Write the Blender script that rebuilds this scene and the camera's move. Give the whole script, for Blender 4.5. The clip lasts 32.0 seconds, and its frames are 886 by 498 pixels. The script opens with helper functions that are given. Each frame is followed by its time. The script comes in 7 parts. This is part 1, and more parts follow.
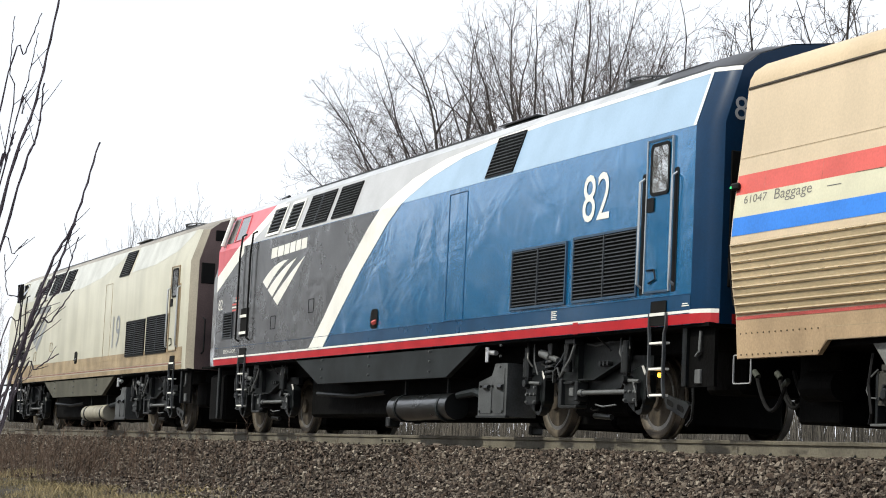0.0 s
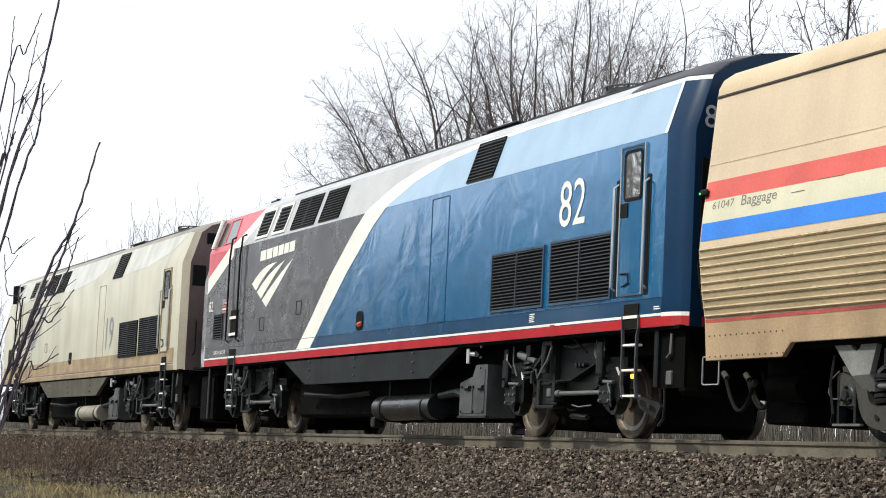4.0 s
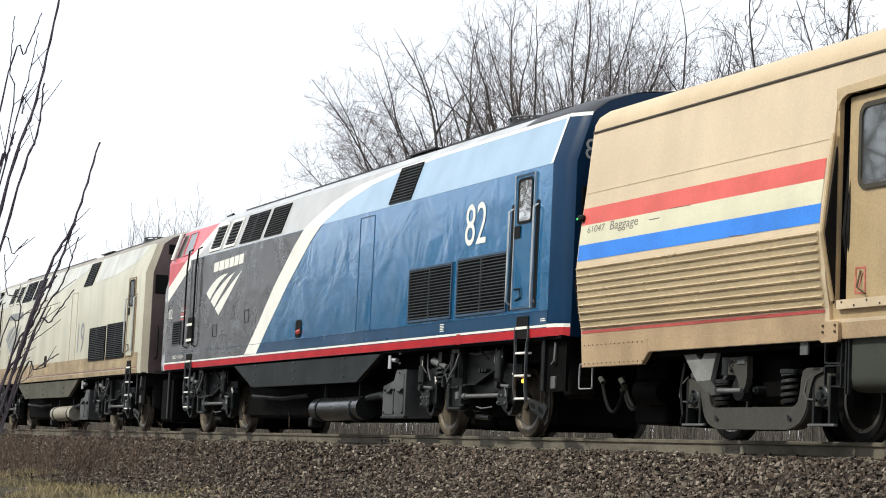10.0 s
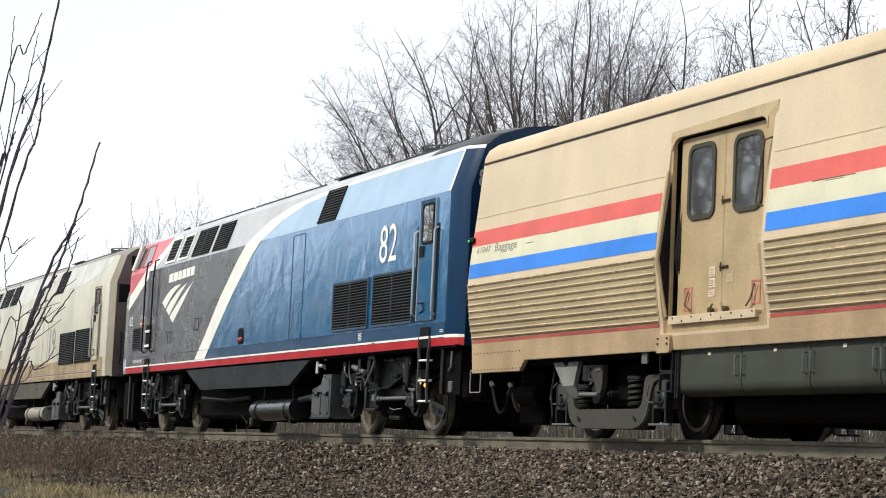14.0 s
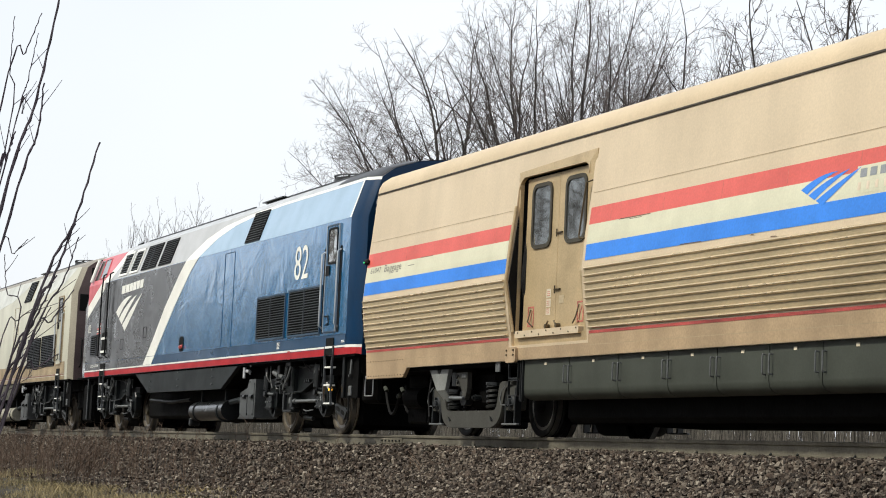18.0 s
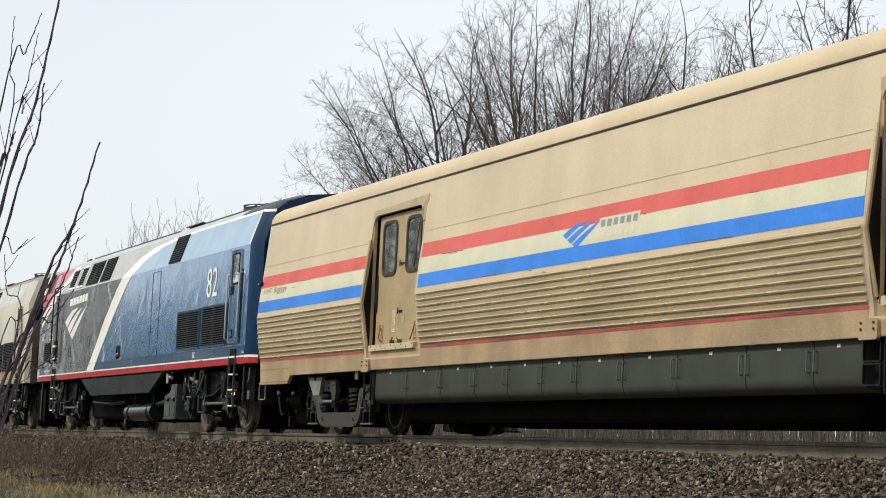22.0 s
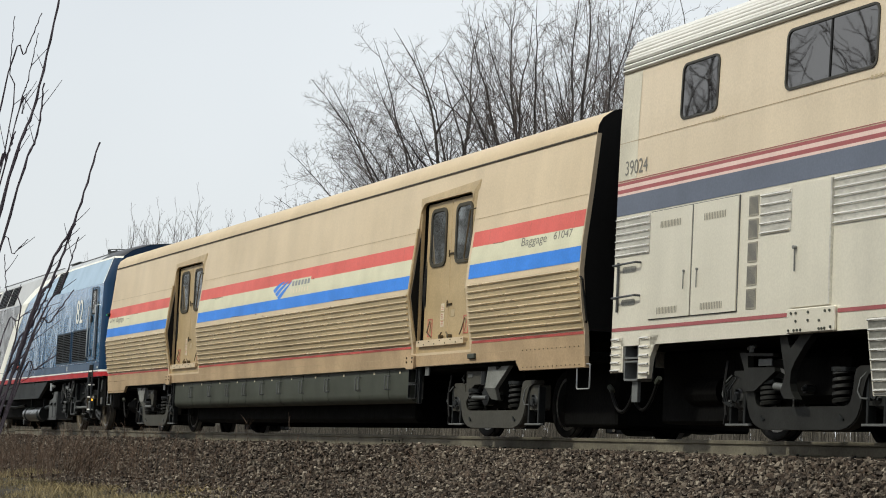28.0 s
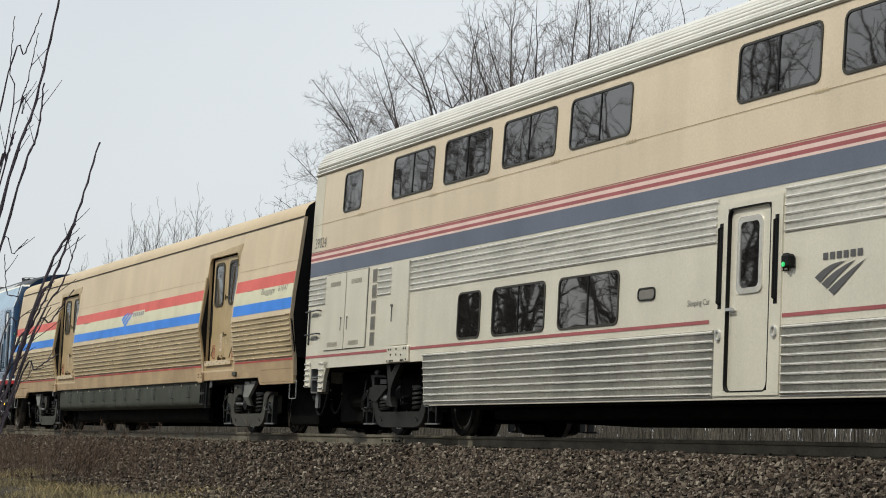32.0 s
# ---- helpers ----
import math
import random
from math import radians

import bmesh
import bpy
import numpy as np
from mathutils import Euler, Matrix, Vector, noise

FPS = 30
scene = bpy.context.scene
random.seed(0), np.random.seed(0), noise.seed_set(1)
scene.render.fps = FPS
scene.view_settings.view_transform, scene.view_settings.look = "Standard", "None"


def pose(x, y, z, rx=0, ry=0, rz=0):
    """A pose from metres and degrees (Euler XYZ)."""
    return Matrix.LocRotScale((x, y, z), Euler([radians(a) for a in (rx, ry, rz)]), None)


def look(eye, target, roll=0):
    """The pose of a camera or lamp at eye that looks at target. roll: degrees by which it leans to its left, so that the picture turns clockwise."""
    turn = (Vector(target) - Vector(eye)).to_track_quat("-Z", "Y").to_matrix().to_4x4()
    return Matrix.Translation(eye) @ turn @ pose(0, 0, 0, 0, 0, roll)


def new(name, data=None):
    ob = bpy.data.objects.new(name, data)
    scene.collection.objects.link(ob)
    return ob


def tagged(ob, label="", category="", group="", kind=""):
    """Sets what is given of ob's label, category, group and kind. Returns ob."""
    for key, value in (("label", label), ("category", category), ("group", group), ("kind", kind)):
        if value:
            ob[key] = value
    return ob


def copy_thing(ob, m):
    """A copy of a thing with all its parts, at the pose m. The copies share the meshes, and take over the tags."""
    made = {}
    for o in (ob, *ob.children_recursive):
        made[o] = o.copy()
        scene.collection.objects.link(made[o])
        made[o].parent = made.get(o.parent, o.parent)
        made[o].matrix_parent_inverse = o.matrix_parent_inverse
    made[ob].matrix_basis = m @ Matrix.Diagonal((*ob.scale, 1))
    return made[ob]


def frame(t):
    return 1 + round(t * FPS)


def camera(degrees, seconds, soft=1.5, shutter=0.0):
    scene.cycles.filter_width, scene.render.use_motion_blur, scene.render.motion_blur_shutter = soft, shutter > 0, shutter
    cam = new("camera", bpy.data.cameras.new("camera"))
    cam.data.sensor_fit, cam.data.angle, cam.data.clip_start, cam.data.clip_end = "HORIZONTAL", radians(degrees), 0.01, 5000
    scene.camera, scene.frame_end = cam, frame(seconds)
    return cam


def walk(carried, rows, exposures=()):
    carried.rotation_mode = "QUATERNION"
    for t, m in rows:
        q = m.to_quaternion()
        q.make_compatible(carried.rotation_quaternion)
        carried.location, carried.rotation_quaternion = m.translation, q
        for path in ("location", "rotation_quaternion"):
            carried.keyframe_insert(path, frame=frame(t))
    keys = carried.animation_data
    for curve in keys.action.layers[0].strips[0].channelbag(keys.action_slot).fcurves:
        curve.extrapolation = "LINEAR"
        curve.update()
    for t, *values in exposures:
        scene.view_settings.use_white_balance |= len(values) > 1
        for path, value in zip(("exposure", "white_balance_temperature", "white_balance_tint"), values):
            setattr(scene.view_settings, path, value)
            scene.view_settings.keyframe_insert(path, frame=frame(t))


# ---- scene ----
EYE = Vector((0.0, -12.552, -0.327))
TURN, TILT, LEAN = radians(67.748), radians(5.890), 2.698
AIM = EYE + 10 * Vector((-math.sin(TURN) * math.cos(TILT), math.cos(TURN) * math.cos(TILT), math.sin(TILT)))
cam = camera(24.215, 32.0, soft=1.0, shutter=0.0)
STAND = look(EYE, AIM, LEAN)
walk(cam, [(0.0, STAND), (32.0, STAND)],
     exposures=[(0.0, 0.55, 6500, 10), (9.0, 0.55, 6500, 10), (14.0, 0.52, 6500, 10), (19.0, 0.37, 6600, 9), (23.0, 0.23, 6640, 8), (28.0, 0.13, 6640, 7), (32.0, 0.03, 6620, 7)])

RAIL_TOP = 0.065
# way of the train along the track at each whole second
WAY = [0.0, 0.088, 0.208, 0.397, 0.652, 0.968, 1.349, 1.803, 2.339, 2.958, 3.655, 4.419, 5.238, 6.102, 7.006, 7.951, 8.945,
       10.0, 11.128, 12.342, 13.65, 15.058, 16.568, 18.184, 19.912, 21.764, 23.757, 25.91, 28.24, 30.752, 33.437, 36.293, 39.371]


def gone(t):
    """Metres that the train has rolled after t seconds."""
    k = min(int(t), 31)
    u = t - k
    a, b = WAY[k], WAY[k + 1]
    ma = (b - WAY[k - 1]) / 2 if k > 0 else 0.06
    mb = (WAY[k + 2] - a) / 2 if k < 31 else 3.16
    return (2 * u ** 3 - 3 * u * u + 1) * a + (u ** 3 - 2 * u * u + u) * ma + (3 * u * u - 2 * u ** 3) * b + (u ** 3 - u * u) * mb


# ---- sky and sun ----
SUN_WAY = Vector((-0.04, -0.70, 0.70)).normalized()
world = bpy.data.worlds.new("sky")
scene.world = world
world.use_nodes = True
wn, wl = world.node_tree.nodes, world.node_tree.links
wn.clear()
sky = wn.new("ShaderNodeTexSky")
sky.sky_type = "NISHITA"
sky.sun_disc = False
sky.sun_elevation = math.asin(SUN_WAY.z)
sky.sun_rotation = math.atan2(SUN_WAY.x, SUN_WAY.y)
sky.air_density, sky.dust_density, sky.ozone_density = 1.0, 4.0, 1.0
veil = wn.new("ShaderNodeMixRGB")
veil.inputs[0].default_value = 0.72
veil.inputs[2].default_value = (9.75, 10.15, 10.75, 1)
cloud = wn.new("ShaderNodeTexNoise")
cloud.inputs["Scale"].default_value = 1.6
cloud.inputs["Detail"].default_value = 4
ramp = wn.new("ShaderNodeMapRange")
ramp.inputs["From Min"].default_value, ramp.inputs["From Max"].default_value = 0.3, 0.7
ramp.inputs["To Min"].default_value, ramp.inputs["To Max"].default_value = 0.62, 0.85
wl.new(cloud.outputs["Fac"], ramp.inputs["Value"])
wl.new(ramp.outputs["Result"], veil.inputs[0])
wl.new(sky.outputs[0], veil.inputs[1])
back = wn.new("ShaderNodeBackground")
back.inputs["Strength"].default_value = 0.091
wl.new(veil.outputs[0], back.inputs["Color"])
outw = wn.new("ShaderNodeOutputWorld")
wl.new(back.outputs[0], outw.inputs["Surface"])
sun = new("sun", bpy.data.lights.new("sun", "SUN"))
sun.data.energy, sun.data.angle, sun.data.color = 2.75, radians(2.5), (0.985, 0.955, 0.83)
sun.matrix_world = look(SUN_WAY * 60, (0, 0, 0))


# ---- materials ----
def shader(name, col, rough=0.5, metal=0.0, coat=0.0, var=0.12, scale=2.0, fine=40.0, bump=0.0, bscale=8.0, stretch=(1, 1, 1), bwarp=0.0,
           col2=None, streak=0.0, per_object=0.0, per_island=0.0, rvar=0.1, spec=0.5, bdist=0.02, bdetail=3, ior=1.5, kinds=None):
    """Principled surface: two scales of colour variation, optional vertical streaks and relief."""
    m = bpy.data.materials.new(name)
    m.use_nodes = True
    n, l = m.node_tree.nodes, m.node_tree.links
    p = n["Principled BSDF"]
    p.inputs["Metallic"].default_value = metal
    p.inputs["Coat Weight"].default_value = coat
    p.inputs["Coat Roughness"].default_value = 0.06
    p.inputs["Specular IOR Level"].default_value = spec
    p.inputs["IOR"].default_value = ior
    tc = n.new("ShaderNodeTexCoord")
    mp = n.new("ShaderNodeMapping")
    mp.inputs["Scale"].default_value = stretch
    l.new(tc.outputs["Object"], mp.inputs["Vector"])
    big = n.new("ShaderNodeTexNoise")
    big.inputs["Scale"].default_value, big.inputs["Detail"].default_value = scale, 5
    small = n.new("ShaderNodeTexNoise")
    small.inputs["Scale"].default_value, small.inputs["Detail"].default_value = fine, 3
    l.new(mp.outputs[0], big.inputs["Vector"])
    l.new(mp.outputs[0], small.inputs["Vector"])
    mix = n.new("ShaderNodeMixRGB")
    c2 = col2 or tuple(x * (1 - 2.2 * var) for x in col)
    mix.inputs[1].default_value, mix.inputs[2].default_value = (*col, 1), (*c2, 1)
    rg = n.new("ShaderNodeMapRange")
    rg.inputs["From Min"].default_value, rg.inputs["From Max"].default_value = 0.38, 0.72
    l.new(big.outputs["Fac"], rg.inputs["Value"])
    l.new(rg.outputs["Result"], mix.inputs[0])
    last = mix.outputs[0]

    def times(last, src, lo, hi, a=0.3, b=0.7):
        r = n.new("ShaderNodeMapRange")
        r.inputs["From Min"].default_value, r.inputs["From Max"].default_value = a, b
        r.inputs["To Min"].default_value, r.inputs["To Max"].default_value = lo, hi
        l.new(src, r.inputs["Value"])
        x = n.new("ShaderNodeMixRGB")
        x.blend_type = "MULTIPLY"
        x.inputs[0].default_value = 1
        l.new(last, x.inputs[1])
        l.new(r.outputs["Result"], x.inputs[2])
        return x.outputs[0]

    last = times(last, small.outputs["Fac"], 1 - var, 1 + var)
    if streak:
        ms = n.new("ShaderNodeMapping")
        ms.inputs["Scale"].default_value = (1.7, 1.7, 0.16)
        l.new(tc.outputs["Object"], ms.inputs["Vector"])
        st = n.new("ShaderNodeTexNoise")
        st.inputs["Scale"].default_value, st.inputs["Detail"].default_value = 1.3, 4
        l.new(ms.outputs[0], st.inputs["Vector"])
        last = times(last, st.outputs["Fac"], 1 - 0.7 * streak, 1.03, 0.32, 0.62)
    if per_object:
        oi = n.new("ShaderNodeObjectInfo")
        last = times(last, oi.outputs["Random"], 1 - per_object, 1 + per_object, 0, 1)
    if per_island:
        ge = n.new("ShaderNodeNewGeometry")
        last = times(last, ge.outputs["Random Per Island"], 1 - per_island, 1 + per_island, 0, 1)
    if kinds:
        ge = n.new("ShaderNodeNewGeometry")
        cr = n.new("ShaderNodeValToRGB")
        while len(cr.color_ramp.elements) < len(kinds):
            cr.color_ramp.elements.new(0.5)
        for e, (at, c) in zip(cr.color_ramp.elements, kinds):
            e.position, e.color = at, (*c, 1)
        l.new(ge.outputs["Random Per Island"], cr.inputs[0])
        x = n.new("ShaderNodeMixRGB")
        x.blend_type = "MULTIPLY"
        x.inputs[0].default_value = 1
        l.new(last, x.inputs[1])
        l.new(cr.outputs[0], x.inputs[2])
        last = x.outputs[0]
    l.new(last, p.inputs["Base Color"])
    rr = n.new("ShaderNodeMapRange")
    rr.inputs["To Min"].default_value, rr.inputs["To Max"].default_value = max(0.02, rough - rvar), min(1, rough + rvar)
    l.new(big.outputs["Fac"], rr.inputs["Value"])
    l.new(rr.outputs["Result"], p.inputs["Roughness"])
    if bump:
        bn = n.new("ShaderNodeTexNoise")
        bn.inputs["Scale"].default_value, bn.inputs["Detail"].default_value = bscale, bdetail
        bn.inputs["Distortion"].default_value = bwarp
        l.new(mp.outputs[0], bn.inputs["Vector"])
        bu = n.new("ShaderNodeBump")
        bu.inputs["Strength"].default_value, bu.inputs["Distance"].default_value = bump, bdist
        l.new(bn.outputs["Fac"], bu.inputs["Height"])
        l.new(bu.outputs[0], p.inputs["Normal"])
        if coat:
            l.new(bu.outputs[0], p.inputs["Coat Normal"])
    return m


def glow(name, col, strength):
    m = bpy.data.materials.new(name)
    m.use_nodes = True
    p = m.node_tree.nodes["Principled BSDF"]
    p.inputs["Base Color"].default_value = (*col, 1)
    p.inputs["Emission Color"].default_value = (*col, 1)
    p.inputs["Emission Strength"].default_value = strength
    return m


WAVY = dict(coat=1.0, bump=1.0, bscale=1.7, stretch=(0.62, 1, 0.75), bdist=0.026, bdetail=3.0, bwarp=0.7)
M_BLUE = shader("blue_pearl_paint", (0.003, 0.158, 0.368), 0.24, metal=0.5, var=0.08, rvar=0.06, **WAVY)
# The body's blue, darkened: shade of the unlit rear end is painted in.
M_SHADEBLUE = shader("shaded_blue_paint", (0.001, 0.026, 0.074), 0.34, coat=0.05, spec=0.2, var=0.1)
M_DEEPBLUE = shader("deep_blue_sill_paint", (0.001, 0.058, 0.150), 0.3, metal=0.3, coat=0.5, var=0.1)
M_LIGHTBLUE = shader("light_blue_paint", (0.265, 0.392, 0.535), 0.4, coat=0.25, var=0.04, streak=0.04)
M_CHAR = shader("charcoal_paint", (0.070, 0.073, 0.079), 0.28, var=0.12, **WAVY)
M_SILVERGREY = shader("silver_grey_paint", (0.40, 0.41, 0.425), 0.4, coat=0.2, var=0.05, streak=0.06)
M_WHITE = shader("white_paint", (0.78, 0.78, 0.74), 0.4, var=0.05, streak=0.06)
M_RED = shader("red_paint", (0.41, 0.008, 0.014), 0.42, coat=0.1, var=0.1)
M_CABRED = shader("cab_red_paint", (0.58, 0.105, 0.13), 0.4, coat=0.3, var=0.08)
M_ROOF = shader("roof_grey_paint", (0.42, 0.44, 0.47), 0.5, var=0.12)
M_BLACKROOF = shader("black_roof_paint", (0.018, 0.02, 0.026), 0.45, var=0.2)
M_SKIRT = shader("dark_grey_tank_paint", (0.012, 0.0160, 0.0172), 0.46, spec=0.3, var=0.25, scale=1.6, streak=0.35)
# Near-black beyond any paint: deep shade below the cars put into the colour.
M_UNDERSHADE = shader("shaded_black_underframe", (0.001, 0.001, 0.001), 0.75, spec=0.1, var=0.3, scale=4, bump=0.3, bscale=20)
M_TRUCK = shader("grimy_truck_steel", (0.006, 0.0072, 0.0083), 0.34, spec=0.34, var=0.3, scale=6, bump=0.08, bscale=30, col2=(0.006, 0.0085, 0.008))
M_TRUCKGREY = shader("grey_truck_steel", (0.0125, 0.0146, 0.0160), 0.32, spec=0.38, var=0.22, scale=5, bump=0.06, bscale=30, col2=(0.009, 0.0095, 0.009))
M_CARTRUCK = shader("dusty_grey_truck_steel", (0.046, 0.045, 0.039), 0.6, var=0.2, scale=3, bump=0.06, bscale=30, col2=(0.040, 0.039, 0.034), spec=0.3)
M_PLATE = shader("pale_grey_plate", (0.115, 0.122, 0.124), 0.42, var=0.15, scale=4, streak=0.2)
M_FORK = shader("chalky_grey_bracket_paint", (0.20, 0.208, 0.20), 0.5, var=0.15, scale=4, streak=0.2)
M_LADDER = shader("worn_grey_ladder_paint", (0.060, 0.066, 0.072), 0.42, var=0.2, scale=4)
M_BOXPLATE = shader("stained_grey_box_plate", (0.085, 0.092, 0.095), 0.4, var=0.25, scale=2.5, streak=0.5)
M_WHEEL = shader("wheel_steel", (0.145, 0.120, 0.088), 0.55, metal=0.3, var=0.22, scale=3.0, col2=(0.030, 0.025, 0.020))
M_TREAD = shader("bright_wheel_tread", (0.45, 0.44, 0.42), 0.3, metal=0.9, var=0.08)
M_CHROME = shader("bright_handrail", (0.62, 0.63, 0.64), 0.3, metal=0.6, var=0.05)
M_BLACK = shader("black_rubber", (0.005, 0.005, 0.0055), 0.6, spec=0.2, var=0.2)
M_GASKET = shader("olive_grey_rubber_gasket", (0.055, 0.050, 0.038), 0.55, spec=0.3, var=0.15)
M_WINDOWRUBBER = shader("weathered_grey_window_rubber", (0.036, 0.034, 0.028), 0.5, spec=0.4, var=0.15)
M_DOORRAIL = shader("dull_steel_handrail", (0.46, 0.49, 0.52), 0.32, metal=0.35, var=0.1)
# Near-black for flat sheets that paint the shade inside openings.
M_HOLESHADE = shader("shaded_opening_black", (0.003, 0.003, 0.003), 0.8, spec=0.2, var=0.2)
M_SLAT = shader("dark_louvre_slat", (0.042, 0.049, 0.058), 0.45, var=0.2)
M_SLATEDGE = shader("blue_grey_frame", (0.035, 0.075, 0.13), 0.4, var=0.15)
M_CREAM = shader("weathered_cream_silver_paint", (0.50, 0.492, 0.405), 0.42, coat=0.15, var=0.07, scale=0.8, streak=0.24, bump=0.12, bscale=1.6, bdist=0.03)
M_BROWN = shader("dirty_brown_band", (0.36, 0.277, 0.172), 0.55, var=0.2, scale=2.5, streak=0.25)
M_RUST = shader("rusty_sill_line", (0.30, 0.16, 0.12), 0.6, var=0.2)
M_PALEBLUE = shader("pale_blue_silver_paint", (0.50, 0.515, 0.49), 0.42, var=0.08, streak=0.2)
# Smoke stain plus the shade of the corner's curve, both in the colour.
M_CORNER = shader("shaded_smoky_corner_paint", (0.27, 0.243, 0.192), 0.55, var=0.14, scale=1.2, streak=0.3)
M_RESERVOIR = shader("dark_gloss_reservoir_paint", (0.012, 0.0135, 0.0145), 0.3, coat=0.5, var=0.12)
# Soot brown deepened further: the end wall's shade is painted in.
M_SOOTSHADE = shader("shaded_sooty_end_paint", (0.115, 0.074, 0.070), 0.65, var=0.2, scale=1.5, streak=0.3)
M_OLDROOF = shader("smoke_grey_roof_paint", (0.27, 0.25, 0.22), 0.6, var=0.2, scale=1.0, streak=0.2)
M_OLDTANK = shader("dull_dusty_reservoir_paint", (0.30, 0.285, 0.23), 0.55, var=0.15, scale=3, streak=0.2)
M_OLDSKIRT = shader("dusty_olive_tank_paint", (0.088, 0.086, 0.066), 0.6, spec=0.3, var=0.15, scale=1.5, streak=0.35)
M_FADED = shader("faded_grey_lettering", (0.165, 0.16, 0.148), 0.55, var=0.08)
M_VENT = shader("dusty_vent_slots", (0.30, 0.285, 0.24), 0.6, var=0.1)
M_STEELBLUE = shader("faded_slate_lettering", (0.24, 0.26, 0.28), 0.5, var=0.1)
M_TAN = shader("warm_tan_stainless_side", (0.645, 0.525, 0.368), 0.40, metal=0.25, var=0.06, scale=0.7, streak=0.08, bump=0.08, bscale=1.2, bdist=0.02)
# Sill tan made darker: dirt and the lower side's shade share this colour.
M_TANLOW = shader("shaded_dusty_tan_sill", (0.45, 0.325, 0.20), 0.5, metal=0.1, var=0.12, scale=1.5, streak=0.25)
M_TANROOF = shader("tan_roof_steel", (0.55, 0.437, 0.288), 0.5, metal=0.25, var=0.08, scale=0.6, streak=0.06)
M_TANRIB = shader("tan_fluted_steel", (0.72, 0.585, 0.385), 0.28, metal=0.6, var=0.1, scale=2, stretch=(0.3, 1, 1))
M_TANFLAT = shader("tan_steel_between_flutes", (0.57, 0.465, 0.30), 0.38, metal=0.4, var=0.12, scale=2, stretch=(0.3, 1, 1))
M_TANDOOR = shader("tan_door_steel", (0.52, 0.395, 0.23), 0.40, metal=0.3, var=0.1, scale=2.0, streak=0.12, bump=0.1, bscale=3)
M_BANDRED = shader("faded_red_band", (0.62, 0.11, 0.092), 0.45, var=0.08, scale=1.5, streak=0.08)
M_LINERED = shader("worn_red_line", (0.47, 0.085, 0.075), 0.5, var=0.2, scale=1.2, streak=0.35)
M_BANDCREAM = shader("cream_band", (0.58, 0.57, 0.43), 0.45, var=0.05, streak=0.06)
M_BANDBLUE = shader("bright_blue_band", (0.028, 0.205, 0.72), 0.45, var=0.08, scale=1.5, streak=0.06)
M_BOX = shader("grey_equipment_box_paint", (0.051, 0.057, 0.047), 0.52, spec=0.3, var=0.1, scale=2, streak=0.12)
M_ALU = shader("brushed_aluminium_side", (0.77, 0.735, 0.635), 0.33, metal=0.4, var=0.05, scale=1.0, streak=0.08, bump=0.06, bscale=1.5, bdist=0.02)
M_ALURIB = shader("bright_fluted_aluminium", (0.92, 0.90, 0.84), 0.22, metal=0.7, var=0.08, scale=2.5, stretch=(0.35, 1, 1), per_object=0.06)
M_ALUFLAT = shader("aluminium_between_flutes", (0.70, 0.68, 0.62), 0.34, metal=0.55, var=0.16, scale=2.5, stretch=(0.35, 1, 1))
# Stained aluminium on a darker base than the upper fluted fields.
M_ALULOW = shader("stained_darker_aluminium", (0.40, 0.39, 0.345), 0.34, metal=0.6, var=0.22, scale=0.9, stretch=(0.6, 1, 1), streak=0.3, col2=(0.19, 0.19, 0.175))
M_SAND = shader("sand_coloured_side", (0.68, 0.575, 0.438), 0.36, metal=0.25, var=0.06, scale=0.55, streak=0.08, bump=0.07, bscale=1.2, bdist=0.02)
M_SANDPALE = shader("pale_worn_end_strip", (0.66, 0.62, 0.51), 0.40, metal=0.25, var=0.08, scale=1.2, streak=0.15)
M_STRIPEBLUE = shader("slate_blue_stripe", (0.105, 0.125, 0.175), 0.45, var=0.08, scale=1.0, streak=0.05)
M_STRIPERED = shader("dull_crimson_stripe", (0.31, 0.085, 0.092), 0.45, var=0.08)
M_STRIPEPINK = shader("pale_pink_stripe", (0.66, 0.50, 0.46), 0.45, var=0.05)
M_SEAM = shader("thin_side_seam", (0.40, 0.31, 0.195), 0.6, var=0.1)
M_GUTTER = shader("grimy_gutter", (0.045, 0.036, 0.026), 0.7, var=0.2)
M_LETTER = shader("dark_grey_lettering", (0.08, 0.08, 0.085), 0.5, var=0.05)
M_STICKER = shader("worn_red_sticker", (0.50, 0.15, 0.115), 0.55, var=0.2, scale=12)
M_SCRAPE = shader("rubbed_brown_scrape", (0.17, 0.115, 0.075), 0.7, var=0.3, scale=8)
M_PAPER = shader("pale_notice", (0.62, 0.55, 0.42), 0.6, var=0.08)
M_BRASS = shader("dull_door_hardware", (0.11, 0.085, 0.05), 0.45, metal=0.6, var=0.2)
M_RAIL = shader("weathered_rail_side", (0.15, 0.136, 0.104), 0.6, metal=0.3, var=0.2, scale=3, bump=0.1, bscale=20)
M_RAILTOP = shader("polished_rail_head", (0.35, 0.34, 0.32), 0.25, metal=0.9, var=0.1)
M_TIE = shader("weathered_wood_tie", (0.09, 0.07, 0.055), 0.8, var=0.25, scale=6, bump=0.3, bscale=30)
M_GROUND = shader("gravelly_soil", (0.040, 0.034, 0.026), 0.9, spec=0.15, var=0.3, scale=3, fine=25, bump=0.8, bscale=22, bdist=0.05, col2=(0.05, 0.044, 0.034))
